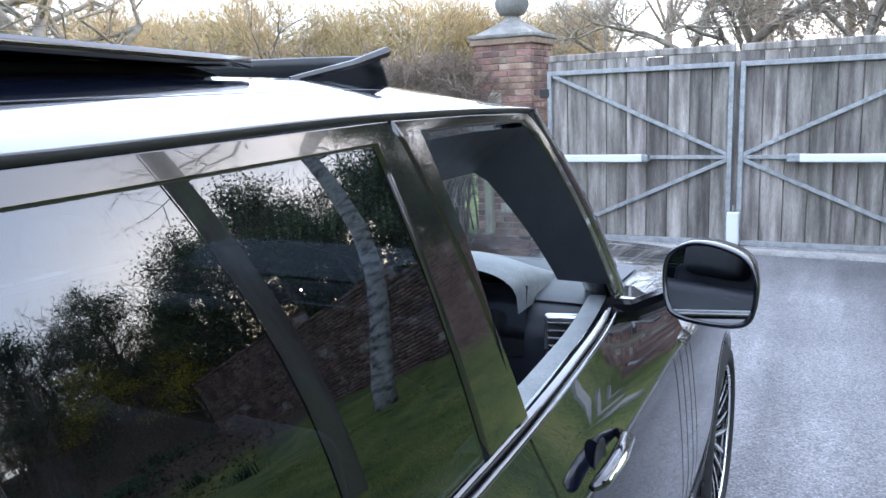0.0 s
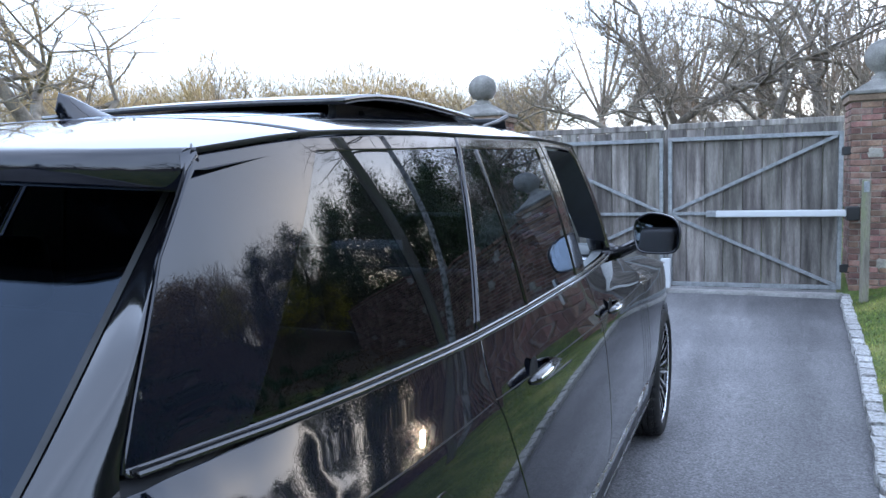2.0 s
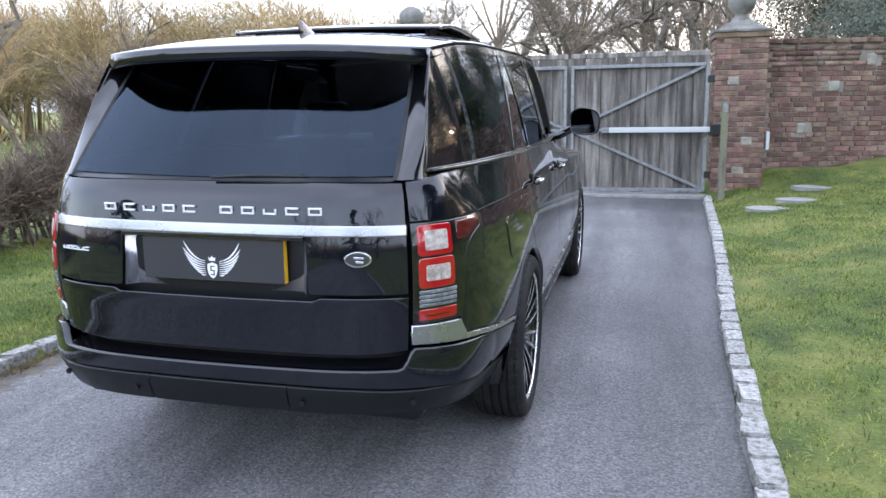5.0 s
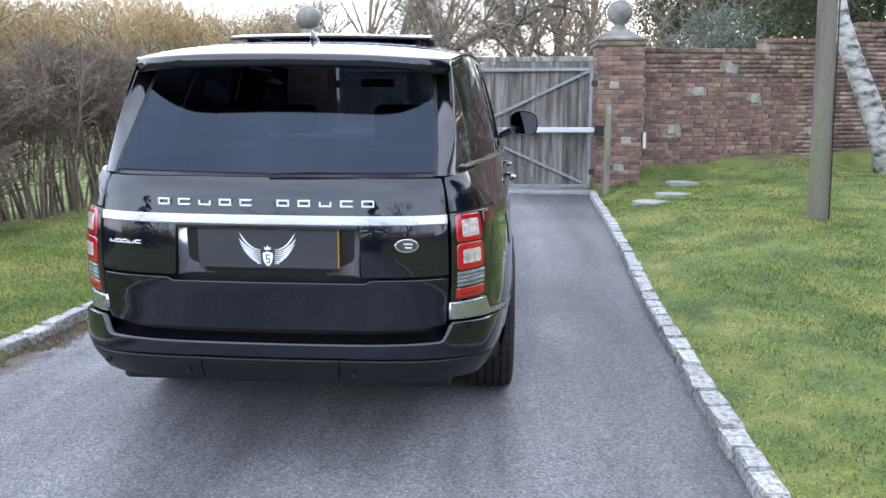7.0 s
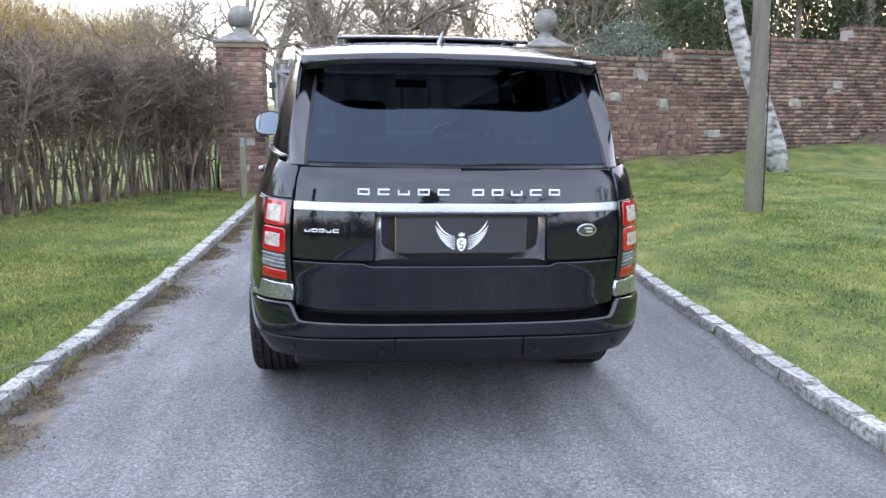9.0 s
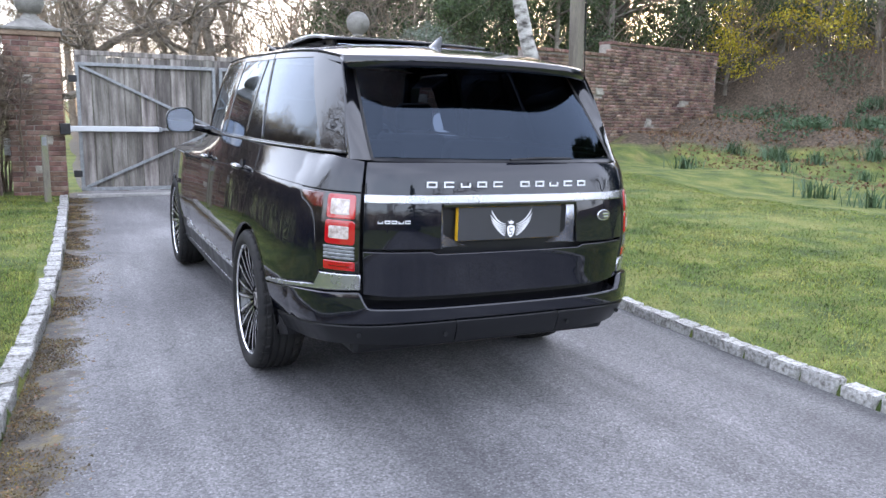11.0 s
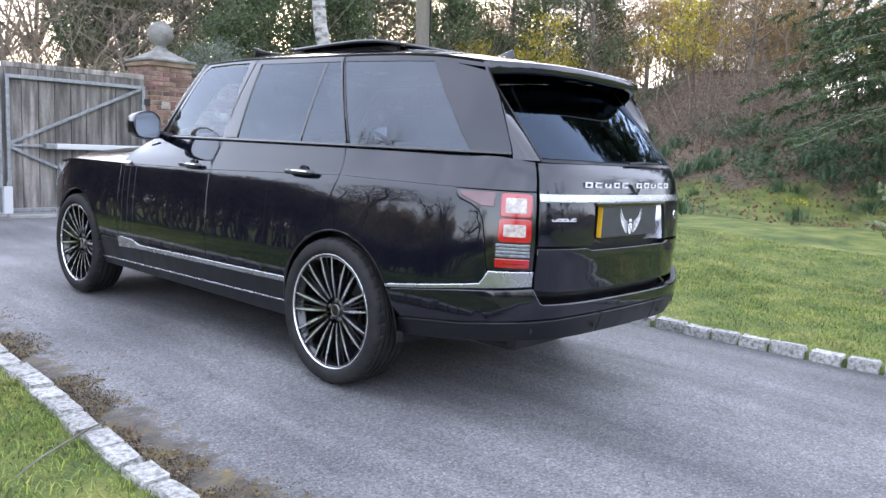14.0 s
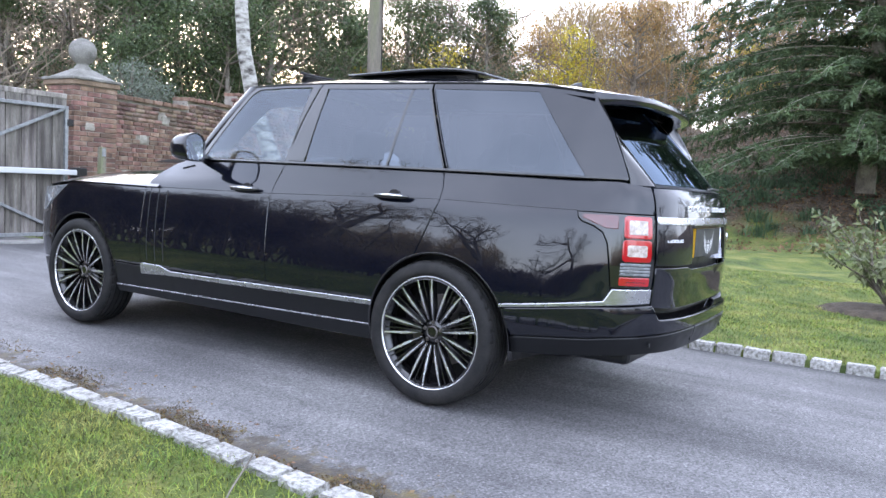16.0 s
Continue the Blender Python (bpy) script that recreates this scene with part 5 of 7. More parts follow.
    # dirt and moss band: x + 2.05 - 0.035 y, broken by noise
    k = n.new("ShaderNodeMath")
    k.operation = "MULTIPLY_ADD"
    k.inputs[1].default_value = -.035
    l.new(sep.outputs["Y"], k.inputs[0])
    l.new(sep.outputs["X"], k.inputs[2])
    no = n.new("ShaderNodeTexNoise")
    no.inputs["Scale"].default_value, no.inputs["Detail"].default_value, no.inputs["Roughness"].default_value = 7.5, 10, .72
    l.new(g.outputs["Position"], no.inputs["Vector"])
    s = n.new("ShaderNodeMath")
    s.operation = "MULTIPLY_ADD"
    s.inputs[1].default_value = -.9
    l.new(no.outputs["Fac"], s.inputs[0])
    l.new(k.outputs[0], s.inputs[2])
    mr = n.new("ShaderNodeMapRange")
    mr.inputs["From Min"].default_value, mr.inputs["From Max"].default_value = -2.36, -2.26
    mr.inputs["To Min"].default_value, mr.inputs["To Max"].default_value = .9, 0
    l.new(s.outputs[0], mr.inputs["Value"])
    # the same along the right kerb, growing towards the gate
    kr = n.new("ShaderNodeMath")
    kr.operation = "MULTIPLY_ADD"
    kr.inputs[1].default_value = .057
    l.new(sep.outputs["Y"], kr.inputs[0])
    kx = n.new("ShaderNodeMath")
    kx.operation = "SUBTRACT"
    l.new(kr.outputs[0], kx.inputs[0])
    l.new(sep.outputs["X"], kx.inputs[1])
    sr = n.new("ShaderNodeMath")
    sr.operation = "MULTIPLY_ADD"
    sr.inputs[1].default_value = -.9
    l.new(no.outputs["Fac"], sr.inputs[0])
    l.new(kx.outputs[0], sr.inputs[2])
    yr = n.new("ShaderNodeMapRange")
    yr.inputs["From Min"].default_value, yr.inputs["From Max"].default_value = -3, 8
    yr.inputs["To Min"].default_value, yr.inputs["To Max"].default_value = -2.36, -2.16
    l.new(sep.outputs["Y"], yr.inputs["Value"])
    sd = n.new("ShaderNodeMath")
    sd.operation = "SUBTRACT"
    l.new(sr.outputs[0], sd.inputs[0])
    l.new(yr.outputs["Result"], sd.inputs[1])
    m3 = n.new("ShaderNodeMapRange")
    m3.inputs["From Min"].default_value, m3.inputs["From Max"].default_value = -.07, .02
    m3.inputs["To Min"].default_value, m3.inputs["To Max"].default_value = .8, 0
    l.new(sd.outputs[0], m3.inputs["Value"])
    both = n.new("ShaderNodeMath")
    both.operation = "MAXIMUM"
    l.new(mr.outputs["Result"], both.inputs[0])
    l.new(m3.outputs["Result"], both.inputs[1])
    moss = n.new("ShaderNodeValToRGB")
    no2 = n.new("ShaderNodeTexNoise")
    no2.inputs["Scale"].default_value, no2.inputs["Detail"].default_value, no2.inputs["Roughness"].default_value = 8, 9, .7
    l.new(g.outputs["Position"], no2.inputs["Vector"])
    l.new(no2.outputs["Fac"], moss.inputs["Fac"])
    e = moss.color_ramp.elements
    e[0].position, e[1].position = .38, .66
    e[0].color, e[1].color = (.035, .03, .024, 1), (.14, .105, .035, 1)
    em = e.new(.5)
    em.color = (.075, .062, .045, 1)
    m2 = n.new("ShaderNodeMix")
    m2.data_type = "RGBA"
    l.new(both.outputs[0], m2.inputs[0])
    l.new(hv.outputs["Color"], m2.inputs[6])
    l.new(moss.outputs["Color"], m2.inputs[7])
    l.new(m2.outputs[2], b.inputs["Base Color"])
    return m


OLDWOOD = surface("grey_post_wood", ((0.10, 0.09, 0.07), (0.20, 0.18, 0.14), (0.16, 0.19, 0.08)), 3, 40, (0.8, 1), .7, .005, stretch=(3, 3, .5))
TURF, TARMAC = ground_material(), asphalt_material()
GRASS = surface("grass_blade", ((0.068, 0.122, 0.022), (0.172, 0.225, 0.042), (0.33, 0.32, 0.095)), 1.4, 30, (0.6, 0.8), 0, island=.8, leafy=.45)
gx = np.unique(np.r_[np.linspace(-400, -40, 10), np.linspace(-40, -6, 18), np.linspace(-6, -2.6, 18), np.linspace(-2.6, -1.7, 26), np.linspace(-1.7, 1.8, 5), np.linspace(1.8, 2.7, 26), np.linspace(2.7, 12, 40), np.linspace(12, 24, 34), np.linspace(24, 60, 12), np.linspace(60, 400, 10)])
gy = np.unique(np.r_[np.linspace(-400, -40, 10), np.linspace(-40, -6, 16), np.linspace(-6, 9.2, 70), np.linspace(9.2, 13, 14), np.linspace(13, 40, 14), np.linspace(40, 400, 10)])
GV = [(x, y, ground_z(x, y)) for x in gx for y in gy]
ny = len(gy)
GF = [(i * ny + j, (i + 1) * ny + j, (i + 1) * ny + j + 1, i * ny + j + 1) for i in range(len(gx) - 1) for j in range(ny - 1)]
ground = tagged(new("ground", mesh_of("ground", GV, GF, TURF)), "mossy short lawn with a leaf-strewn bank", "ground", kind="structure")

RY = np.r_[np.linspace(-30, -4, 14), np.linspace(-3.8, 9.3, 70), np.linspace(10, 40, 12)]
RV, RF = [], []
for y in RY:
    k = max(-16, min(8.7, y))
    a, b = KERB_L(k) + .005, KERB_R(k) - .005
    for i in range(13):
        t = i / 12
        RV.append((a + (b - a) * t, y, .022 * (1 - (2 * t - 1) ** 2) - .022 + .004 * noise.noise((a + (b - a) * t, y, 3))))
for j in range(len(RY) - 1):
    for i in range(12):
        RF.append((j * 13 + i, j * 13 + i + 1, j * 13 + 14 + i, j * 13 + 13 + i))
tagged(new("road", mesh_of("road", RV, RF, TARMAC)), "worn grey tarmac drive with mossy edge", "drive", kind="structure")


# ---- kerbs: granite setts ----
def sett_mesh(seed):
    r = random.Random(seed)
    bm = box_bm(-.055, .055, -.098, .098, -.10, .048, .012, 2)
    for v in bm.verts:
        v.co += Vector((r.uniform(-.007, .007), r.uniform(-.007, .007), r.uniform(-.006, .006)))
    me = bpy.data.meshes.new("kerb_stone")
    bmesh.ops.triangulate(bm, faces=bm.faces[:])
    bm.to_mesh(me)
    bm.free()
    me.materials.append(GRANITE)
    return me


GRANITE = surface("granite", ((0.16, 0.15, 0.13), (0.37, 0.362, 0.34), (0.50, 0.49, 0.47)), 42, 160, (0.7, 0.9), 0.8, 0.01, vary=.18)
SETTS = [sett_mesh(i) for i in range(6)]
for side, line in (("left", KERB_L), ("right", KERB_R)):
    kerb = thing("kerb", "row of pale rough granite setts edging the drive", "kerb", kind="structure")
    rr = random.Random(5 if side == "left" else 9)
    y = -9.0
    while y < 8.55:
        ln = rr.uniform(.86, 1.14)
        d = (line(y + .1) - line(y - .1)) / .2
        ob = new("kerb_stone", SETTS[rr.randrange(6)])
        ob.parent = kerb
        off = -.055 if side == "left" else .055
        ob.matrix_basis = Matrix.Translation((line(y) + off + rr.uniform(-.008, .008), y + .1 * ln, rr.uniform(-.007, .006))) @ Matrix.Rotation(-math.atan(d) + rr.uniform(-.05, .05), 4, "Z") @ Matrix.Rotation(rr.uniform(-.04, .04), 4, "Y") @ Matrix.Diagonal((rr.uniform(.85, 1.12), ln, 1, 1))
        y += .2 * ln + rr.uniform(.016, .042)


# ---- scattered blades and leaves, built in bulk ----
def bulk_mesh(name, V, T, mat):
    me = bpy.data.meshes.new(name)
    V, T = np.asarray(V, np.float32), np.asarray(T, np.int32)
    me.vertices.add(len(V))
    me.vertices.foreach_set("co", V.ravel())
    k = T.shape[1]
    me.loops.add(T.size)
    me.loops.foreach_set("vertex_index", T.ravel())
    me.polygons.add(len(T))
    me.polygons.foreach_set("loop_start", np.arange(0, T.size, k, dtype=np.int32))
    me.update(calc_edges=True)
    me.materials.append(mat)
    return me


def blades(base, h, w, lean, r):
    """Bent two-piece grass blades at base points (n x 3)."""
    n = len(base)
    a = r.uniform(0, 2 * np.pi, n)
    d = np.stack([np.cos(a), np.sin(a), np.zeros(n)], 1)
    side = np.stack([-np.sin(a), np.cos(a), np.zeros(n)], 1) * (w / 2)[:, None]
    up = np.array([0, 0, 1.0])
    mid = base + up * (h * .6)[:, None] + d * (h * lean * .35)[:, None]
    tip = base + up * (h * (1 - .25 * lean))[:, None] + d * (h * lean)[:, None]
    V = np.stack([base - side, base + side, mid - side * .7, mid + side * .7, tip], 1).reshape(-1, 3)
    o = np.arange(n)[:, None] * 5
    T = np.concatenate([o + np.array([0, 1, 3]), o + np.array([0, 3, 2]), o + np.array([2, 3, 4])])
    return V, T


def leaf_cards(pos, size, r, aspect=.5, droop=.0):
    """Small folded leaves with random attitude: two triangles each way from a midrib."""
    n = len(pos)
    d = r.normal(size=(n, 3))
    d[:, 2] -= droop
    d /= np.linalg.norm(d, axis=1)[:, None]
    q = np.cross(d, r.normal(size=(n, 3)))
    q /= np.linalg.norm(q, axis=1)[:, None] + 1e-9
    u = np.cross(d, q)
    L = size[:, None]
    a, b = pos, pos + d * L
    m1 = pos + d * L * .5 + q * L * aspect * .5 + u * L * .08
    m2 = pos + d * L * .5 - q * L * aspect * .5 + u * L * .08
    V = np.stack([a, m1, b, m2], 1).reshape(-1, 3)
    o = np.arange(n)[:, None] * 4
    return V, np.concatenate([o + np.array([0, 1, 2]), o + np.array([0, 2, 3])])


def lawn(name, n, xr, yr, ok, hr, seed, label):
    r = np.random.default_rng(seed)
    P = []
    while len(P) < n:
        x, y = r.uniform(*xr), r.uniform(*yr)
        if ok(x, y) and noise.noise((x * .9, y * .9, 1.5)) + r.uniform(-.55, .55) > -.42:
            P.append((x, y, ground_z(x, y) - .004))
    P = np.array(P)
    tuft = np.array([1 + .35 * noise.noise((p[0] * 2.6, p[1] * 2.6, 4)) + .3 * noise.noise((p[0] * 7, p[1] * 7, 8)) for p in P])
    V, T = blades(P, r.uniform(*hr, n) * tuft, r.uniform(.003, .006, n), r.uniform(.6, 1.9, n), r)
    return tagged(new(name, bulk_mesh(name, V, T, GRASS)), label, "grass", kind="stuff")


lawn("grass", 95000, (-5.2, -2.1), (-2.6, 3.4), lambda x, y: x < KERB_L(y) - .085, (.022, .05), 3, "short damp lawn grass beside the drive")
lawn("grass", 30000, (-4.6, -1.9), (3.4, 8.6), lambda x, y: x < KERB_L(y) - .10, (.02, .045), 4, "short damp lawn grass beside the drive")
lawn("grass", 130000, (1.95, 7.5), (-3.0, 9.0), lambda x, y: x > KERB_R(min(y, 8.7)) + .11 and (x < 5 or (x * 7 + y * 5) % 1 < .6), (.02, .045), 5, "short damp lawn grass beside the drive")

# stepping slabs by the pillar
SLAB = surface("pale_slab", ((0.22, 0.214, 0.2), (0.33, 0.322, 0.3)), 6, 50, (0.7, 0.9), .5, .006)
for x, y, a, b in ((3.86, 8.3, .30, .22), (3.45, 7.3, .26, .2), (2.95, 6.42, .26, .20)):
    slab = tagged(new("paving_slab"), "pale flat stone slab sunk in the lawn", "paving slab", "stepping slabs")
    slab.location = (x, y, ground_z(x, y))
    r = random.Random(int(x * 100))
    bm = bmesh.new()
    vs = [bm.verts.new((a * math.cos(t * .7) * r.uniform(.85, 1.1), b * math.sin(t * .7) * r.uniform(.85, 1.1), .03)) for t in range(9)]
    f = bm.faces.new(vs)
    e = bmesh.ops.extrude_face_region(bm, geom=[f])
    bmesh.ops.translate(bm, verts=[v for v in e["geom"] if isinstance(v, bmesh.types.BMVert)], vec=(0, 0, -.06))
    part("slab_stone", bm, SLAB, slab)

# ---- gate ----
WEATHERED = surface("weathered_boards", ((0.08, 0.07, 0.062), (0.175, 0.158, 0.138), (0.29, 0.268, 0.238)), 3.0, 42, (0.8, 1.0), .9, .008, vary=.42, stretch=(4, 4, .45))
GALV = surface("galvanised_steel", ((0.2, 0.21, 0.212), (0.31, 0.32, 0.322)), 14, 90, (0.45, 0.65), .1, .001, metal=.45)
GREYBAR = plain("pale_grey_enamel", (0.52, 0.53, 0.53), .4)
IRON = plain("black_iron", (0.012, 0.012, 0.012), .5)
GATE_Y = 8.66


def bar(p, q, w, name, mat, parent, label=""):
    """A square steel section between two points in the gate's plane."""
    p, q = Vector(p), Vector(q)
    L = (q - p).length
    ob = part(name, box_bm(0, L, -w / 2, w / 2, -w / 2, w / 2, .004, 1), mat, parent, label)
    ob.matrix_basis = Matrix.Translation(p) @ (q - p).to_track_quat("X", "Z").to_matrix().to_4x4()
    return ob


for x0, x1, hinge in ((-1.66, .355, -1), (.405, 2.42, 1)):
    leaf = thing("gate_leaf", "closed weathered grey timber gate leaf on a galvanised frame", "gate", "drive gate", at=(0, 0, 0))
    r = random.Random(int(x0 * 10))
    n = 9
    wd = (x1 - x0) / n
    for i in range(n):
        top = 2.10 + r.uniform(-.02, .03)
        bm = box_bm(x0 + i * wd + r.uniform(.003, .006), x0 + (i + 1) * wd - r.uniform(.003, .006), GATE_Y + .03, GATE_Y + .055, .07 + r.uniform(0, .02), top, .004, 1)
        part("board", bm, WEATHERED, leaf)
    # backing added out of sight, so no light comes between the boards
    part("gap_backing", box_bm(x0 + .01, x1 - .01, GATE_Y + .058, GATE_Y + .07, .12, 2.05, .003, 1), OLDWOOD, leaf, "unseen dark backing added to black out the board gaps")
    part("top_plank", box_bm(x0, x1, GATE_Y + .022, GATE_Y + .075, 2.09, 2.15 + r.uniform(0, .02), .012, 2), WEATHERED, leaf, "split weathered top plank")
    y = GATE_Y
    outer, inner = (x0 + .03, x1 - .03) if hinge < 0 else (x1 - .03, x0 + .03)
    bar((x0 + .03, y, .10), (x0 + .03, y, 1.99), .05, "stile", GALV, leaf)
    bar((x1 - .03, y, .10), (x1 - .03, y, 1.99), .05, "stile", GALV, leaf)
    bar((x0 + .055, y, 1.965), (x1 - .055, y, 1.965), .05, "top_rail", GALV, leaf)
    bar((x0 + .055, y, .115), (x1 - .055, y, .115), .05, "bottom_rail", GALV, leaf)
    bar((x0 + .055, y, 1.02), (x1 - .055, y, 1.02), .04, "middle_rail", GALV, leaf)
    bar((outer - hinge * .04, y, 1.94), (inner + hinge * .03, y, 1.05), .042, "brace", GALV, leaf)
    bar((outer - hinge * .04, y, .14), (inner + hinge * .03, y, .99), .042, "brace", GALV, leaf)
    for z in (.35, 1.75):
        part("hinge", box_bm(min(outer, outer + hinge * .12), max(outer, outer + hinge * .12), y - .03, y + .03, z - .05, z + .05, .008, 1), IRON, leaf, "black iron hinge")
strip = thing("meeting_strip", "weathered timber strip covering the gate joint", "gate strip")
part("strip_board", box_bm(.33, .43, GATE_Y + .056, GATE_Y + .08, .08, 2.1, .006, 1), WEATHERED, strip)
bolt = thing("drop_bolt", "pale grey drop bolt housing at the foot of the gate", "gate bolt", at=(.385, GATE_Y - .06, .02))
part("bolt_box", box_bm(-.06, .06, -.05, .03, .05, .43, .01, 2), GREYBAR, bolt)
part("bolt_rod", sweep_bm([(0, -.01, -.04), (0, -.01, .5)], .012, 8), GALV, bolt)
for x0, x1, px in ((1.0, 2.44, 2.50), (-1.80, -.54, -1.84)):
    arm = thing("gate_opener", "pale grey electric gate opener arm", "gate opener", "gate openers", at=(0, 0, 0))
    part("arm_housing", box_bm(x0, x1, GATE_Y - .22, GATE_Y - .15, .985, 1.065, .012, 2), GREYBAR, arm)
    inner = x0 if px > 0 else x1
    part("arm_foot", box_bm(inner - .12, inner + .05, GATE_Y - .16, GATE_Y - .03, .98, 1.06, .01, 1), GALV, arm)
    part("arm_bracket", box_bm(min(px, px + .02) - .06, px + .08, GATE_Y - .25, GATE_Y - .02, .94, 1.10, .01, 1), IRON, arm)
threshold = tagged(new("threshold"), "concrete strip under the gate", "threshold", kind="structure")
part("threshold_strip", box_bm(-1.72, 2.45, GATE_Y - .05, GATE_Y + .15, -.06, .03, .01, 1), SLAB, threshold)

# ---- brick pillars and wall ----
BRICK = surface("old_red_brick", ((0.10, 0.056, 0.043), (0.19, 0.105, 0.077), (0.265, 0.185, 0.145)), 6, 55, (0.8, 0.95), .7, .006, vary=.38, local=True)
BRICKJ = surface("old_red_brick_rest", ((0.114, 0.069, 0.053), (0.194, 0.12, 0.09), (0.265, 0.19, 0.15)), 2.5, 55, (0.8, 0.95), .7, .006, island=.5)
MORTAR = surface("lime_mortar", ((0.2, 0.175, 0.15), (0.33, 0.3, 0.26)), 4, 70, (0.9, 1), .8, .006)
STONE = surface("weathered_stone", ((0.13, 0.125, 0.11), (0.25, 0.24, 0.215)), 5, 60, (0.8, .95), .7, .008)
FLINT = surface("pale_block", ((0.22, 0.2, 0.165), (0.42, 0.39, 0.33)), 8, 60, (0.8, .95), .5, .006)


def brick_mesh(l, d, h, seed):
    r = random.Random(seed)
    bm = box_bm(-l / 2, l / 2, -d / 2, d / 2, -h / 2, h / 2, .006, 1)
    for v in bm.verts:
        v.co += Vector([r.uniform(-.0025, .0025) for _ in range(3)])
    me = bpy.data.meshes.new("brick")
    bm.to_mesh(me)
    bm.free()
    me.materials.append(BRICK)
    return me


STRETCH = [brick_mesh(.208, .1, .064, i) for i in range(4)]


def box_batch(centres, axes, dims):
    """Many plain boxes joined in one mesh; axes: unit vectors along the length."""
    c = np.array([(x, y, z) for x in (-.5, .5) for y in (-.5, .5) for z in (-.5, .5)])
    C, A, D = np.array(centres), np.array(axes), np.array(dims)
    B = np.stack([-A[:, 1], A[:, 0]], 1)
    V = np.zeros((len(C), 8, 3))
    V[:, :, 0] = C[:, None, 0] + c[None, :, 0] * D[:, None, 0] * A[:, None, 0] + c[None, :, 1] * D[:, None, 1] * B[:, None, 0]
    V[:, :, 1] = C[:, None, 1] + c[None, :, 0] * D[:, None, 0] * A[:, None, 1] + c[None, :, 1] * D[:, None, 1] * B[:, None, 1]
    V[:, :, 2] = C[:, None, 2] + c[None, :, 2] * D[:, None, 2]
    q = np.array([(0, 1, 3, 2), (4, 6, 7, 5), (0, 4, 5, 1), (2, 3, 7, 6), (0, 2, 6, 4), (1, 5, 7, 3)])
    return V.reshape(-1, 3), (np.arange(len(C))[:, None, None] * 8 + q).reshape(-1, 4)


def pillar(cx, cy, base, ball):
    p = thing("gate_pillar", "square red brick gate pillar with stone cap and ball finial", "gate pillar", "gate pillars", at=(cx, cy, 0))
    h = .36
    courses = int((2.34 - base) / .0745)
    part("mortar_core", box_bm(-h + .012, h - .012, -h + .012, h - .012, base - .15, 2.33, .004, 1), MORTAR, p)
    r = random.Random(int(cx * 7))
    rest = ([], [], [])
    for k in range(courses):
        z = base + .037 + k * .0745
        for face in range(4):
            for i in range(3):
                t = -h + .06 + .1075 * (k % 2) + (i + .5) * .2175 - .06
                t = min(max(t, -h + .104), h - .104)
                a = (math.pi / 2) * face
                x, y = t * math.cos(a) + (h - .05) * math.sin(a), t * math.sin(a) - (h - .05) * math.cos(a)
                if face == 2:
                    rest[0].append((x, y, z)), rest[1].append((math.cos(a), math.sin(a))), rest[2].append((.208, .1, .064))
                    continue
                ob = new("brick", STRETCH[r.randrange(4)])
                ob.parent = p
                ob.matrix_basis = Matrix.Translation((x + r.uniform(-.003, .003), y + r.uniform(-.004, .003), z)) @ Matrix.Rotation(a, 4, "Z")
    V, Q = box_batch(*rest)
    tagged(part("brickwork_rest", bulk_mesh("brickwork_rest", V, Q, BRICKJ), BRICKJ, p), kind="stuff")
    for sx, zz in ((-.1, 1.72), (.12, .85), (.02, .42)):
        bm = box_bm(sx - .09, sx + .09, -h - .006, -h + .05, zz - .07, zz + .07, .03, 2)
        part("stone_block", bm, FLINT, p, "pale rough stone let into the brickwork")
    part("cap_course", box_bm(-h - .03, h + .03, -h - .03, h + .03, 2.325, 2.40, .008, 1), BRICKJ, p)
    part("cap_slab", box_bm(-h - .05, h + .05, -h - .05, h + .05, 2.40, 2.445, .012, 2), STONE, p, "weathered stone cap slab")
    bm = bmesh.new()
    bmesh.ops.create_cone(bm, cap_ends=True, segments=4, radius1=.5, radius2=.14, depth=.16, matrix=Matrix.Translation((0, 0, 2.52)) @ Matrix.Rotation(math.pi / 4, 4, "Z"))
    part("cap_pyramid", bm, STONE, p)
    prof = [(2.58, .13), (2.62, .12), (2.65, .085), (2.68, .09)] + [(ball - .2 * math.cos(t * math.pi / 12), .2 * math.sin(t * math.pi / 12)) for t in range(3, 13)]
    part("ball_finial", lathe_bm(prof, 28, "z"), STONE, p, "round stone ball finial", smooth=True)
    return p


pillar(2.845, 8.98, .08, 2.86)
pillar(-2.20, 8.98, .02, 2.82)

WALL_A, WALL_B = Vector((3.22, 9.12)), Vector((14.05, 11.86))
W_DIR = (WALL_B - WALL_A).normalized()
W_LEN = (WALL_B - WALL_A).length
wall = thing("wall_garden", "old red brick garden wall with stepped top", "wall", kind="structure")


def wall_top(s):
    x = WALL_A.x + W_DIR.x * s
    return 2.25 if x < 5.4 else 2.42 if x < 7.0 else 2.70 if x < 9.6 else 2.99


def wall_at(s, off, z):
    return (WALL_A.x + W_DIR.x * s + W_DIR.y * off, WALL_A.y + W_DIR.y * s - W_DIR.x * off, z)


r = random.Random(21)
cuts = [0] + [(x - WALL_A.x) / W_DIR.x for x in (5.4, 7.0, 9.6)] + [W_LEN]
core = bmesh.new()
for a, b in zip(cuts, cuts[1:]):
    top = wall_top((a + b) / 2)
    vs = [core.verts.new(wall_at(s_, o, z)) for s_ in (a, b) for o in (.0, -.30) for z in (-.1, top)]
    for q in ((0, 1, 3, 2), (4, 6, 7, 5), (0, 4, 5, 1), (2, 3, 7, 6), (0, 2, 6, 4), (1, 5, 7, 3)):
        core.faces.new([vs[i] for i in q])
part("mortar_core", core, MORTAR, wall)
cen, ax, dm = [], [], []
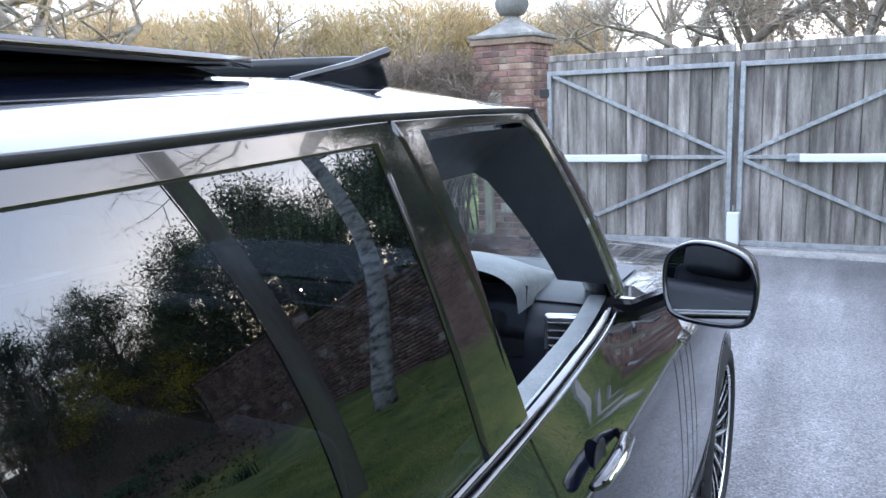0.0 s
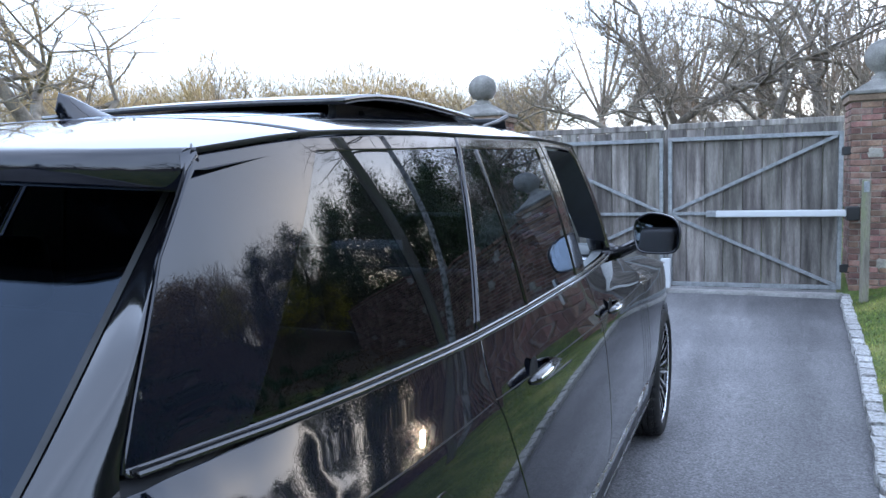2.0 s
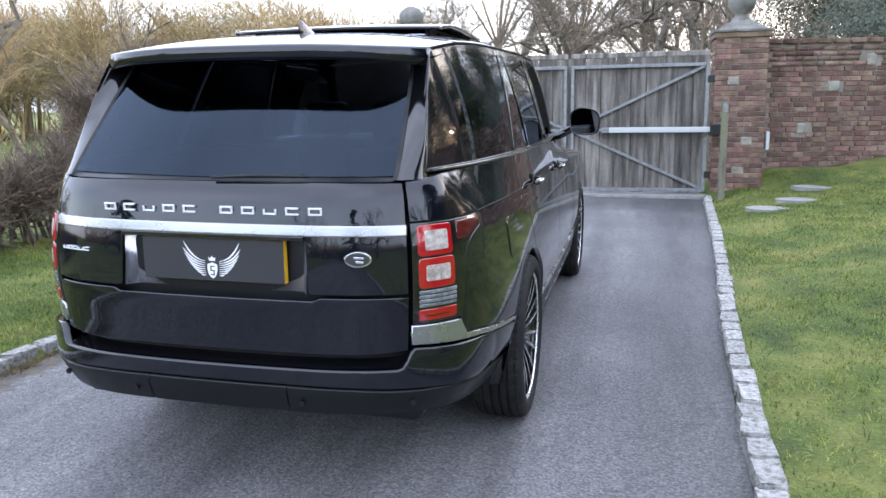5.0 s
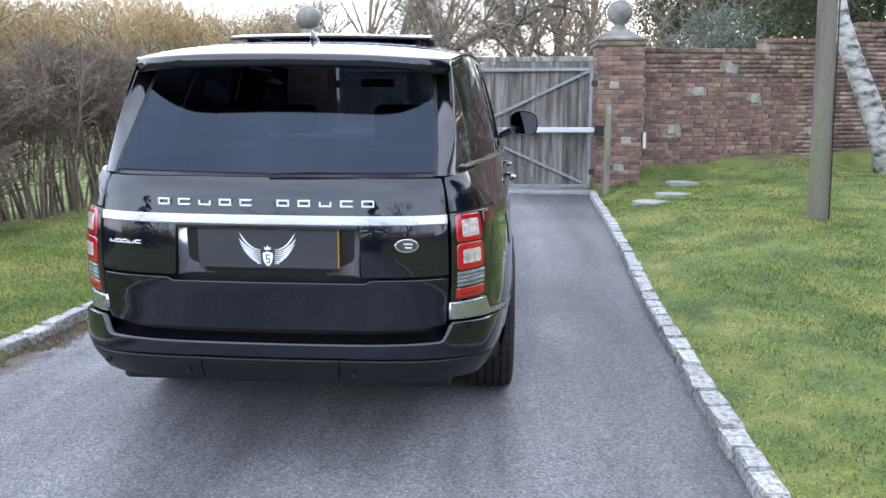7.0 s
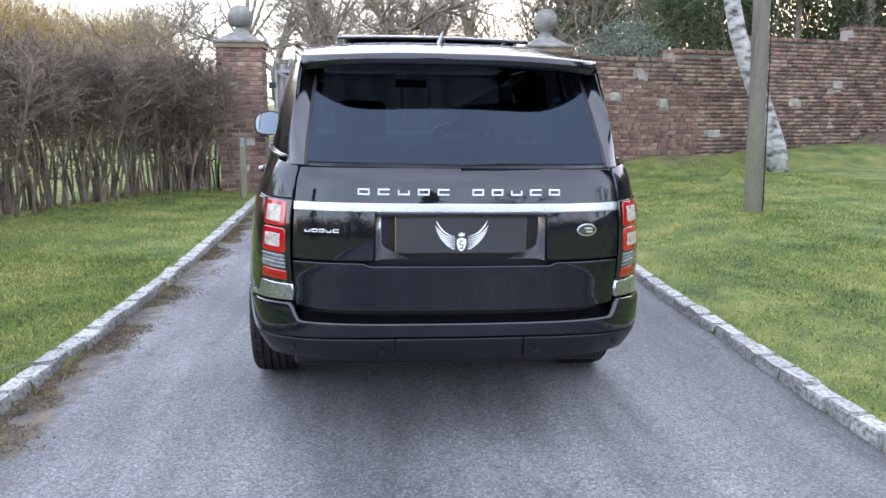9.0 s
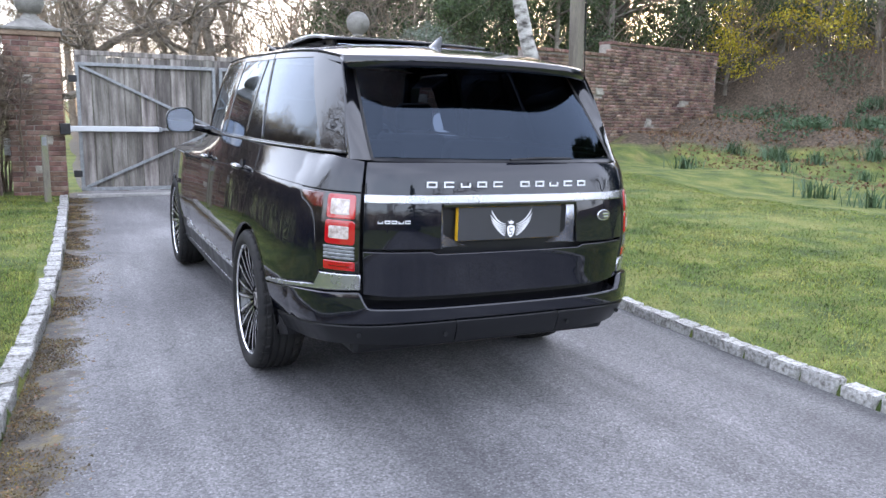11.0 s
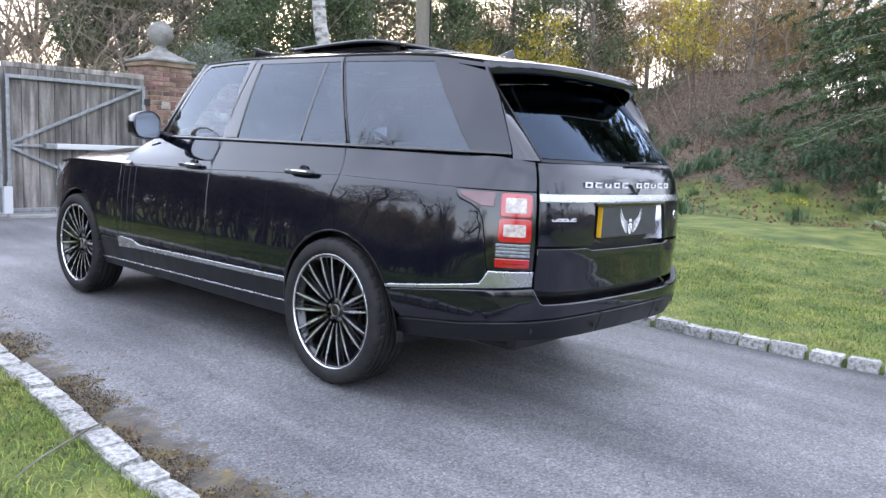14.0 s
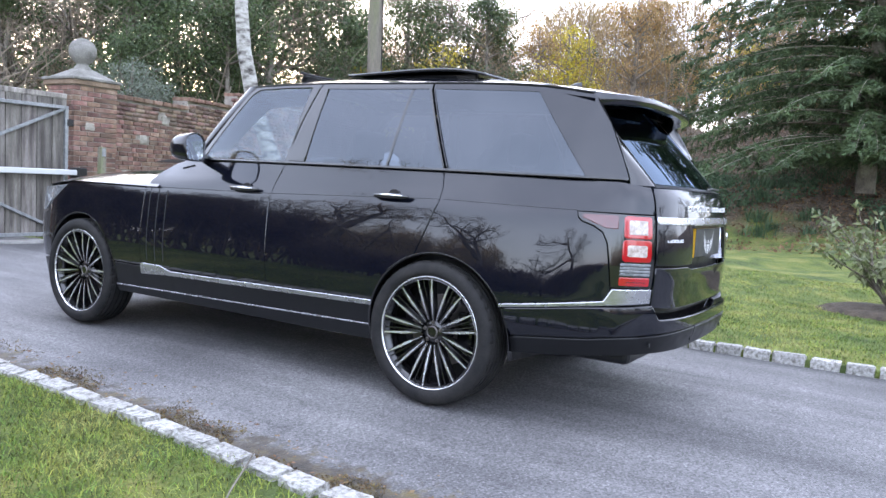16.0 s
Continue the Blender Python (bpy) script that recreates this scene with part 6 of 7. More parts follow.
turn = Matrix.Rotation(math.atan2(W_DIR.y, W_DIR.x), 4, "Z")
count = 0
blocks = [(1.05, 1.62, .2), (2.1, 1.5, .16), (5.2, 1.55, .24), (.6, 1.0, .15), (3.3, .95, .3), (1.6, 2.0, .14), (6.3, 1.9, .25), (8.3, 1.2, .2), (9.7, 1.7, .22)]
for k in range(40):
    z = .20 + .037 + k * .0745
    s = .02 + .1 * (k % 2)
    while s < W_LEN - .1:
        ln = r.uniform(.17, .225) if r.random() < .8 else r.uniform(.1, .13)
        mid = s + ln / 2
        s += ln + .014
        if z + .03 > wall_top(mid) or z < ground_z(*wall_at(mid, .1, 0)[:2]) - .12:
            continue
        if any(abs(mid - bs) < bw / 2 + .05 and abs(z - bz) < .1 for bs, bz, bw in blocks):
            continue
        off = .006 + r.uniform(-.004, .008)
        if count < 300 and mid < 3.0:
            ob = new("brick", STRETCH[r.randrange(4)])
            ob.parent = wall
            ob.matrix_basis = Matrix.Translation(wall_at(mid, off - .042, z)) @ turn @ Matrix.Diagonal((ln / .208, 1, 1, 1))
            count += 1
        else:
            cen.append(wall_at(mid, off - .042, z)), ax.append(tuple(W_DIR)), dm.append((ln, .1, r.uniform(.058, .067)))
V, Q = box_batch(cen, ax, dm)
tagged(part("brickwork_rest", bulk_mesh("brickwork_rest", V, Q, BRICKJ), BRICKJ, wall), kind="stuff")
for bs, bz, bw in blocks:
    ob = part("stone_block", box_bm(-bw / 2, bw / 2, -.03, .03, -.085, .085, .035, 2), FLINT, wall, "pale rough stone let into the brickwork")
    ob.matrix_basis = Matrix.Translation(wall_at(bs, -.005, bz)) @ turn
for a, b in zip(cuts, cuts[1:]):
    top = wall_top((a + b) / 2)
    n = int((b - a) / .225)
    for i in range(n):
        ob = part("coping_brick", box_bm(-.107, .107, -.2, .2, 0, .07, .008, 1), BRICK, wall)
        ob.matrix_basis = Matrix.Translation(wall_at(a + (i + .5) * (b - a) / n, -.14, top - .002)) @ turn @ Matrix.Rotation(r.uniform(-.02, .02), 4, "Y")

# ---- posts and pole ----
POLEWOOD = surface("pole_wood", ((0.075, 0.06, 0.045), (0.16, 0.14, 0.112), (0.15, 0.152, 0.085)), 1.6, 45, (0.75, .95), .7, .006, stretch=(4, 4, .3))
for x, y, h in ((2.60, 8.10, 1.42), (-2.10, 7.92, .95)):
    post = thing("wooden_post", "slim weathered wooden post beside the gate pillar", "post", "gate posts", at=(x, y, 0))
    part("shaft", box_bm(-.045, .045, -.045, .045, -.1, h, .01, 2), OLDWOOD, post)
    part("fixing_plate", box_bm(-.03, .03, -.052, -.044, h - .14, h - .02, .004, 1), GALV, post)
box = thing("meter_box", "small pale box fixed to the gate pillar", "box", at=(3.235, 8.72, 0))
part("box_body", box_bm(0, .05, -.1, .1, .72, .98, .008, 2), GREYBAR, box)
box = thing("meter_box", "small pale box fixed beside the gate pillar", "box", at=(-2.60, 8.85, 0))
part("box_body", box_bm(-.05, .05, -.06, .06, .62, .86, .008, 2), GREYBAR, box)
pole = thing("telegraph_pole", "tall weathered wooden telegraph pole streaked with green algae", "telegraph pole", at=(4.34, 4.46, ground_z(4.34, 4.46)))
pole.rotation_euler = (0, radians(-2.2), 0)
part("shaft", lathe_bm([(-.3, .108), (0, .104), (1.0, .098), (4, .09), (8.5, .085), (8.5, .001)], 20, "z"), POLEWOOD, pole, smooth=True)
part("earth_cable", sweep_bm([(.10, -.055, 0), (.098, -.055, 2.0), (.09, -.05, 6)], .008, 6), IRON, pole)

# ---- trees and shrubs ----
BARK = surface("grey_brown_bark", ((0.09, 0.076, 0.06), (0.17, 0.145, 0.115), (0.22, 0.2, 0.16)), 4, 30, (0.85, 1), .6, .01, vary=.15)
TWIG = surface("bare_twig", ((0.15, 0.118, 0.088), (0.26, 0.21, 0.155)), 2, 20, (0.8, 1), 0, vary=.2)
# yellowish twig, lightened so that low sunlight sits in the colour
PALETWIG = surface("sunlit_yellow_twig", ((0.27, 0.195, 0.10), (0.42, 0.315, 0.165)), 2, 20, (0.8, 1), 0, vary=.2)
HEDGETWIG = surface("hedge_twig", ((0.105, 0.079, 0.06), (0.215, 0.165, 0.122)), 2, 20, (0.85, 1), 0, island=.4)
DEADLEAF = surface("dead_leaf", ((0.13, 0.075, 0.04), (0.25, 0.16, 0.09)), 5, 40, (0.7, .9), 0, island=.4, leafy=.25)
EVERGREEN = surface("evergreen_leaf", ((0.04, 0.066, 0.027), (0.09, 0.13, 0.048)), 1.5, 20, (0.4, .6), 0, island=.45, leafy=.3)
CONIFER = surface("conifer_needle", ((0.035, 0.065, 0.026), (0.075, 0.115, 0.045)), 1.5, 20, (0.6, .8), 0, island=.4, leafy=.15)
YELLOWLEAF = surface("yellow_blossom", ((0.34, 0.27, 0.02), (0.5, 0.42, 0.05)), 2, 20, (0.6, .8), 0, island=.35, leafy=.35)
DAFFLEAF = surface("daffodil_leaf", ((0.05, 0.10, 0.05), (0.085, 0.15, 0.075)), 2, 30, (0.5, .7), 0, island=.3, leafy=.25)
GREYLEAF = surface("grey_green_leaf", ((0.10, 0.125, 0.095), (0.17, 0.195, 0.15)), 3, 30, (0.6, .8), 0, island=.3, leafy=.2)
BIRCH = surface("birch_bark", ((0.05, 0.042, 0.038), (0.36, 0.345, 0.32), (0.48, 0.465, 0.44)), 5, 25, (0.7, .9), .5, .008, stretch=(1, 1, 2.2))


def grow(tw, p, d, length, radius, depth, r, spread=.55, up=.12, kids=3):
    """One limb and all above it. tw: two pairs of vertex and face lists, for wood and twigs."""
    V, F = tw[0] if radius > .012 else tw[1]
    steps = 3 if depth > 2 else 2
    sides = 7 if radius > .08 else 5 if radius > .02 else 3
    q = p
    for k in range(steps):
        d = (d + Vector((r.gauss(0, .14), r.gauss(0, .14), r.gauss(0, .10) + up * .3))).normalized()
        n = q + d * (length / steps)
        ra, rb = radius * (1 - .32 * k / steps), radius * (1 - .32 * (k + 1) / steps)
        tube(V, F, q, n, ra, rb, sides)
        q = n
        if depth > 0 and k >= (1 if depth > 3 else 0) and r.random() < .85:
            a = Vector((r.gauss(0, 1), r.gauss(0, 1), r.gauss(.1, .6))).normalized()
            side = (d * (1 - spread) + a * spread).normalized()
            grow(tw, q, side, length * r.uniform(.5, .72), rb * r.uniform(.45, .6), depth - 1, r, spread, up, kids)
    if depth > 0:
        for _ in range(kids - 1):
            a = Vector((r.gauss(0, 1), r.gauss(0, 1), r.gauss(.15, .6))).normalized()
            side = (d * (1 - spread * .9) + a * spread * .9).normalized()
            grow(tw, q, side, length * r.uniform(.62, .85), radius * r.uniform(.48, .62), depth - 1, r, spread, up, kids)


def bare_tree(name, seed, h, depth, mat, label, lean=(0, 0), spread=.55, kids=3, rad=None):
    r = random.Random(seed)
    tw = (([], []), ([], []))
    grow(tw, Vector((0, 0, -.2)), Vector((lean[0], lean[1], 1)).normalized(), h * .30, rad or h * .022, depth, r, spread, .12, kids)
    t = thing(name, label, "tree", "bare trees")
    part("trunk", mesh_of("trunk", *tw[0], BARK), BARK, t)
    # finest twigs, as slivers along the outer shoots
    V, F = tw[1]
    for _ in range(2600):
        p = V[r.randrange(len(V))]
        e = Vector((p.x * .12 + r.gauss(0, .5), p.y * .12 + r.gauss(0, .5), r.gauss(.35, .4))).normalized()
        q = e.cross(Vector((r.gauss(0, 1), r.gauss(0, 1), r.gauss(0, 1)))).normalized() * .006
        n = len(V)
        V.extend((p - q, p + q, p + e * r.uniform(.25, .75)))
        F.append((n, n + 1, n + 2))
    part("crown", mesh_of("crown", *tw[1], mat, False), mat, t, "crown of fine bare twigs")
    return t


def place(ob, x, y, scale=1.0, rz=0.0, z=None, sz=1.0):
    m = Matrix.Translation((x, y, ground_z(x, y) if z is None else z)) @ Matrix.Rotation(rz, 4, "Z") @ Matrix.Diagonal((scale, scale, scale * sz, 1))
    if ob.location.length < 1e-6 and not ob.get("placed"):
        ob["placed"] = 1
        ob.matrix_basis = m
        del ob["placed"]
        return ob
    return copy_thing_scaled(ob, m)


def copy_thing_scaled(ob, m):
    s = ob.scale.copy()
    ob.scale = (1, 1, 1)
    c = copy_thing(ob, m)
    ob.scale = s
    return c


T1 = bare_tree("bare_tree", 11, 9.5, 5, TWIG, "tall bare deciduous tree with fine grey-brown twigs")
T2 = bare_tree("bare_tree", 12, 9.0, 5, TWIG, "tall bare deciduous tree with fine grey-brown twigs", spread=.62)
T3 = bare_tree("bare_tree", 13, 8.0, 5, PALETWIG, "bare willow-like tree with yellowish twigs", spread=.45, kids=3)
T5 = bare_tree("bare_tree", 15, 9.0, 5, PALETWIG, "broad bare tree with tawny sunlit twigs", spread=.72, kids=3, rad=.25)
T4 = bare_tree("bare_tree", 14, 9.0, 5, TWIG, "broad bare oak with wide crooked limbs", spread=.78, kids=3, rad=.26)
rt = random.Random(4)
# oaks to the left of the gate and beyond it
SPOT = {1: [(-1.0, 24, 1.2), (5.5, 21, 1.15), (9.5, 25, 1.3), (-8, 38, 1.2), (-3.5, 30, 1.2), (16, 34, 1.2), (24, 20, .8), (2.5, 33, 1.0), (19, 17, 1.0), (27, 8, .6), (13, 17, 1.0)],
        2: [(3.2, 27, 1.3), (7.8, 18.5, 1.1), (-14, 45, 1.1), (1.2, 22, 1.1), (12.5, 28, 1.2), (22, 13, .7), (26, 1, .55), (0.5, 42, 1.0), (16, 20, 1.1), (11, 21, 1.0)],
        3: [(-22, 42, 1.1), (-27, 40, 1.2), (-32, 36, 1.2), (-19, 50, 1.2), (-37, 30, 1.2), (-15, 56, 1.2), (-40, 24, 1.1), (-34, 42, 1.3), (-30, 28, 1.0), (-17, 24, .9), (-21, 21, .9)],
        5: [(-12.5, 10.5, 1.15), (-17, 15, 1.1), (-14, 5.0, .85)],
        4: [(-17, -1, 1.0), (6, -17, 1.1), (-6, -19, 1.05), (16, -9, .95), (0, 20.5, .8)]}
for k, T in ((1, T1), (2, T2), (3, T3), (4, T4), (5, T5)):
    first = True
    for x, y, sc in SPOT[k]:
        m = Matrix.Translation((x, y, ground_z(x, y))) @ Matrix.Rotation(rt.uniform(0, 6.28), 4, "Z") @ Matrix.Diagonal((sc, sc, sc * rt.uniform(.92, 1.08), 1))
        if first:
            T.matrix_basis, first = m, False
        else:
            copy_thing_scaled(T, m)


# far belt of brush that closes the horizon
def brush(name, n, where, hr, rad, mat, seed, label, sides=3, kind="stuff", cat="brushwood", bend=.25):
    r = random.Random(seed)
    V, F = [], []
    for _ in range(n):
        x, y, z = where(r)
        h = r.uniform(*hr)
        p = Vector((x, y, z))
        d = Vector((r.gauss(0, bend), r.gauss(0, bend), 1)).normalized()
        w = rad * r.uniform(.6, 1.4)
        for k in range(3):
            q = p + d * h / 3
            tube(V, F, p, q, w * (1 - k * .3), w * (1 - (k + 1) * .3), sides)
            d = (d + Vector((r.gauss(0, bend), r.gauss(0, bend), .1))).normalized()
            p = q
    return tagged(new(name, mesh_of(name, V, F, mat, False)), label, cat, kind=kind)


def ring_spot(r):
    a = r.uniform(-2.3, 2.6)
    d = r.uniform(42, 68)
    x, y = d * math.sin(a), d * math.cos(a)
    return (x, y, ground_z(x, y) - .2)




def woodland(name, seed, n, az, dist, hr, mat, label, twigs=800, wide=(.02, .055)):
    """Far bare trees as trunks with clouds of fine upward twigs."""
    r, R = random.Random(seed), np.random.default_rng(seed)
    V, T = [], []
    for _ in range(n):
        a, d, h = radians(r.uniform(*az)), r.uniform(*dist), r.uniform(*hr)
        x, y = d * math.sin(a), d * math.cos(a)
        c = np.array((x, y, ground_z(x, y) + h * .58))
        u = R.normal(size=(twigs, 3))
        u /= np.linalg.norm(u, axis=1)[:, None]
        rad = R.uniform(.15, 1, twigs)[:, None] ** .5 * np.array((h * .30, h * .30, h * .40)) * (1 + .25 * np.sin(3 * u[:, :1] + 5 * u[:, 1:2] + d))
        p = c + u * rad
        e = u * .8 + R.normal(0, .45, (twigs, 3)) + np.array((0, 0, .3))
        e /= np.linalg.norm(e, axis=1)[:, None]
        s = np.cross(e, R.normal(size=(twigs, 3)))
        s *= (R.uniform(*wide, twigs) / np.linalg.norm(s, axis=1))[:, None]
        o = sum(len(v) for v in V)
        V.append(np.stack([p - s, p + s, p + e * R.uniform(.4, 1.2, (twigs, 1))], 1).reshape(-1, 3))
        T.append(np.arange(o, o + 3 * twigs).reshape(-1, 3))
        W, F = [], []
        base = Vector((x, y, c[2] - h * .6))
        fork = Vector((x + r.gauss(0, .3), y + r.gauss(0, .3), c[2] - h * .22))
        tube(W, F, base, fork, h * .022, h * .016, 4)
        for _ in range(9):
            tip = Vector((x + r.gauss(0, h * .17), y + r.gauss(0, h * .17), c[2] + h * r.uniform(0, .3)))
            tube(W, F, fork, tip, h * .009, h * .002, 3)
        o = sum(len(v) for v in V)
        V.append(np.array([tuple(w) for w in W]))
        T.append(np.array([t for q in F for t in (((q[0], q[1], q[2]), (q[0], q[2], q[3])) if len(q) == 4 else (q,))]) + o)
    tagged(new(name, bulk_mesh(name, np.concatenate(V), np.concatenate(T), mat)), label, "woodland", kind="stuff")


woodland("distant_trees", 61, 110, (-72, -14), (44, 64), (6.0, 9.6), PALETWIG, "distant belt of tawny bare trees", 1900, (.012, .03))
woodland("distant_trees", 62, 20, (-14, 40), (34, 56), (8, 12.5), TWIG, "distant bare grey-brown trees beyond the gate", 800, (.012, .032))
woodland("distant_trees", 63, 46, (48, 92), (28, 46), (4, 6.5), PALETWIG, "sunlit tawny trees beyond the bank", 1100, (.01, .024))
brush("distant_brush", 2600, ring_spot, (1.5, 3.6), .06, PALETWIG, 31, "distant belt of bare tawny woodland", bend=.35)
brush("distant_brush", 2600, lambda r: (lambda a, d: (d * math.sin(a), d * math.cos(a), 0))(r.uniform(2.4, 4.2), r.uniform(26, 50)), (3.0, 7.5), .06, TWIG, 32, "bare woodland behind the drive", bend=.35)
brush("distant_brush", 3600, lambda r: (lambda x, y: (x, y, ground_z(x, y) - .1))(r.uniform(3, 30), r.uniform(14.5, 34)), (1.5, 6.0), .028, TWIG, 33, "bare undergrowth behind the garden wall", bend=.4)


# hedge: clipped but bare, dense on top and leggy below
def hedge_line(t):
    P = [(-2.75, 9.0), (-3.6, 8.3), (-4.5, 6.4), (-4.95, 4.4), (-5.0, 2.2), (-5.6, .6), (-7.4, -1.2), (-9.6, -2.6), (-12, -5)]
    f = t * (len(P) - 1)
    i = min(int(f), len(P) - 2)
    a, b = Vector(P[i]), Vector(P[i + 1])
    return a.lerp(b, f - i)


def hedge():
    r = random.Random(77)
    V, F = [], []
    for k in range(400):
        c = hedge_line(r.random() ** 1.25)
        tall = min(1, max(.36, .36 + .64 * (c.y - 3.9) / 1.2))
        p = Vector((c.x + r.gauss(0, .16), c.y + r.gauss(0, .16), ground_z(c.x, c.y) - .05))
        d = Vector((r.gauss(0, .12), r.gauss(0, .12), 1)).normalized()
        w = r.uniform(.012, .030)
        for i in range(5):
            q = p + d * r.uniform(.34, .46) * tall
            tube(V, F, p, q, w, w * .82, 5)
            for _ in range((0, 2, 6, 12, 12)[i]):
                e = Vector((r.gauss(0, .8), r.gauss(0, .8), r.gauss(.55, .45))).normalized()
                a = p.lerp(q, r.random())
                l = r.uniform(.2, .46)
                b = a + e * l
                tube(V, F, a, b, w * .32, w * .14, 3)
                for _ in range(5):
                    g = (e + Vector((r.gauss(0, .7), r.gauss(0, .7), r.gauss(.2, .5)))).normalized()
                    s = a.lerp(b, r.uniform(.3, 1))
                    tube(V, F, s, s + g * r.uniform(.10, .26), .0042, .0022, 3)
            d = (d + Vector((r.gauss(0, .16), r.gauss(0, .16), .12))).normalized()
            w *= .82
            p = q
    tagged(new("hedge", mesh_of("hedge", V, F, HEDGETWIG, False)), "leggy bare beech hedge, dense and dark on top", "hedge", kind="stuff")
    n = 9000
    R = np.random.default_rng(5)
    pts = []
    for _ in range(n):
        c = hedge_line(R.random())
        pts.append((c.x + R.normal(0, .22), c.y + R.normal(0, .22), ground_z(c.x, c.y) + (1.25 + abs(R.normal(0, .38))) * min(1, max(.36, .36 + .64 * (c.y - 3.9) / 1.2))))
    V, T = leaf_cards(np.array(pts), R.uniform(.025, .05, n), R, .6)
    tagged(new("hedge_leaves", bulk_mesh("hedge_leaves", V, T, DEADLEAF)), "dead brown leaves clinging to the hedge", "leaves", kind="stuff")


hedge()


# evergreen masses behind the wall and on the bank
def evergreen(name, seed, h, w, n, mat, size, label, cat="tree", group="evergreen trees", trunk=True):
    r, R = random.Random(seed), np.random.default_rng(seed)
    t = thing(name, label, cat, group)
    V, F = [], []
    tips = []
    for k in range(26):
        z = h * r.uniform(.12, .92)
        a = r.uniform(0, 6.28)
        reach = w * (1 - .75 * (z / h) ** 1.6) * r.uniform(.55, 1.05)
        b = Vector((math.cos(a) * reach, math.sin(a) * reach, z + reach * r.uniform(-.05, .45)))
        tube(V, F, (0, 0, max(.1, z - .4)), b, h * .008, .012, 4)
        tips += [(b, reach)] * 2 + [(Vector((b.x * .55, b.y * .55, (b.z + z) / 2)), reach)]
    tube(V, F, (0, 0, -.2), (r.uniform(-.2, .2), r.uniform(-.2, .2), h * .95), h * .024, .02, 7)
    part("trunk", mesh_of("trunk", V, F, BARK), BARK, t)
    C = np.array([tuple(c) for c, _ in tips])
    idx = R.integers(0, len(C), n)
    pts = C[idx] + R.normal(0, 1, (n, 3)) * np.array([w * .17, w * .17, h * .055]) * R.uniform(.4, 1.2, (n, 1))
    pts = pts[pts[:, 2] > .05]
    V, T = leaf_cards(pts, R.uniform(.7, 1.3, len(pts)) * size, R, .5, .4)
    part("crown", bulk_mesh("crown", V, T, mat), mat, t, "ragged crown of small leaves")
    return t


E1 = evergreen("evergreen_tree", 41, 7.0, 2.3, 13000, EVERGREEN, .10, "dark green holly-like evergreen tree")
E2 = evergreen("evergreen_tree", 42, 5.0, 2.2, 11000, EVERGREEN, .095, "dark green broadleaf evergreen tree")
for T, spots in ((E1, [(8.5, 15.5, 1), (13, 15.2, 1.1), (17.5, 17, 1.1), (22, 15, .8), (15.2, 18.8, 1.15), (11, 17.8, 1.05), (6.2, 17.5, .9), (19.5, 14.6, .85), (28, 11, .55), (31, 5, .5), (20, 25, 1.4)]), (E2, [(10.5, 14.2, 1), (15.8, 14.6, 1.0), (20, 11.5, .9), (7, 14.0, .75), (24.5, 5.5, .55), (12, 22, 1.4)])):
    for i, (x, y, sc) in enumerate(spots):
        m = Matrix.Translation((x, y, ground_z(x, y))) @ Matrix.Rotation(rt.uniform(0, 6.28), 4, "Z") @ Matrix.Diagonal((sc, sc, sc, 1))
        if i == 0:
            T.matrix_basis = m
        else:
            copy_thing_scaled(T, m)

# grey-green shrub over the wall, yellow blossom on the bank
sh = evergreen("shrub", 43, 1.5, 1.0, 5000, GREYLEAF, .05, "rounded grey-green shrub behind the wall", "shrub", "shrubs")
sh.matrix_basis = Matrix.Translation((4.7, 10.4, 1.55))
yb = evergreen("yellow_shrub", 44, 3.0, 1.5, 2600, YELLOWLEAF, .09, "tall shrub covered in yellow blossom", "shrub", "yellow shrubs")
yb.matrix_basis = Matrix.Translation((20.5, 8.6, 3.5))
for x, y, z, sc in ((18.5, 12.3, 3.0, 1.0), (23.5, 9.8, 3.9, 1.2), (16.2, 13.6, 2.2, .9), (24, 3.6, 3.9, .9)):
    copy_thing_scaled(yb, Matrix.Translation((x, y, z)) @ Matrix.Rotation(x, 4, "Z") @ Matrix.Diagonal((sc, sc, sc, 1)))

TAWNY = surface("tawny_leaf", ((0.23, 0.145, 0.06), (0.40, 0.27, 0.12)), 2, 20, (0.7, .9), 0, island=.35, leafy=.35)
tb = evergreen("tawny_shrub", 45, 4.6, 2.1, 6500, TAWNY, .085, "tall shrub with clinging tawny dead leaves", "shrub", "tawny shrubs")
tb.matrix_basis = Matrix.Translation((22.0, 6.8, 3.7))
for x, y, z, sc in ((24.0, 4.2, 3.8, .95), (20.8, 9.8, 3.3, .8), (25.5, 7.8, 3.9, 1.1)):
    copy_thing_scaled(tb, Matrix.Translation((x, y, z)) @ Matrix.Rotation(x, 4, "Z") @ Matrix.Diagonal((sc, sc, sc, 1)))


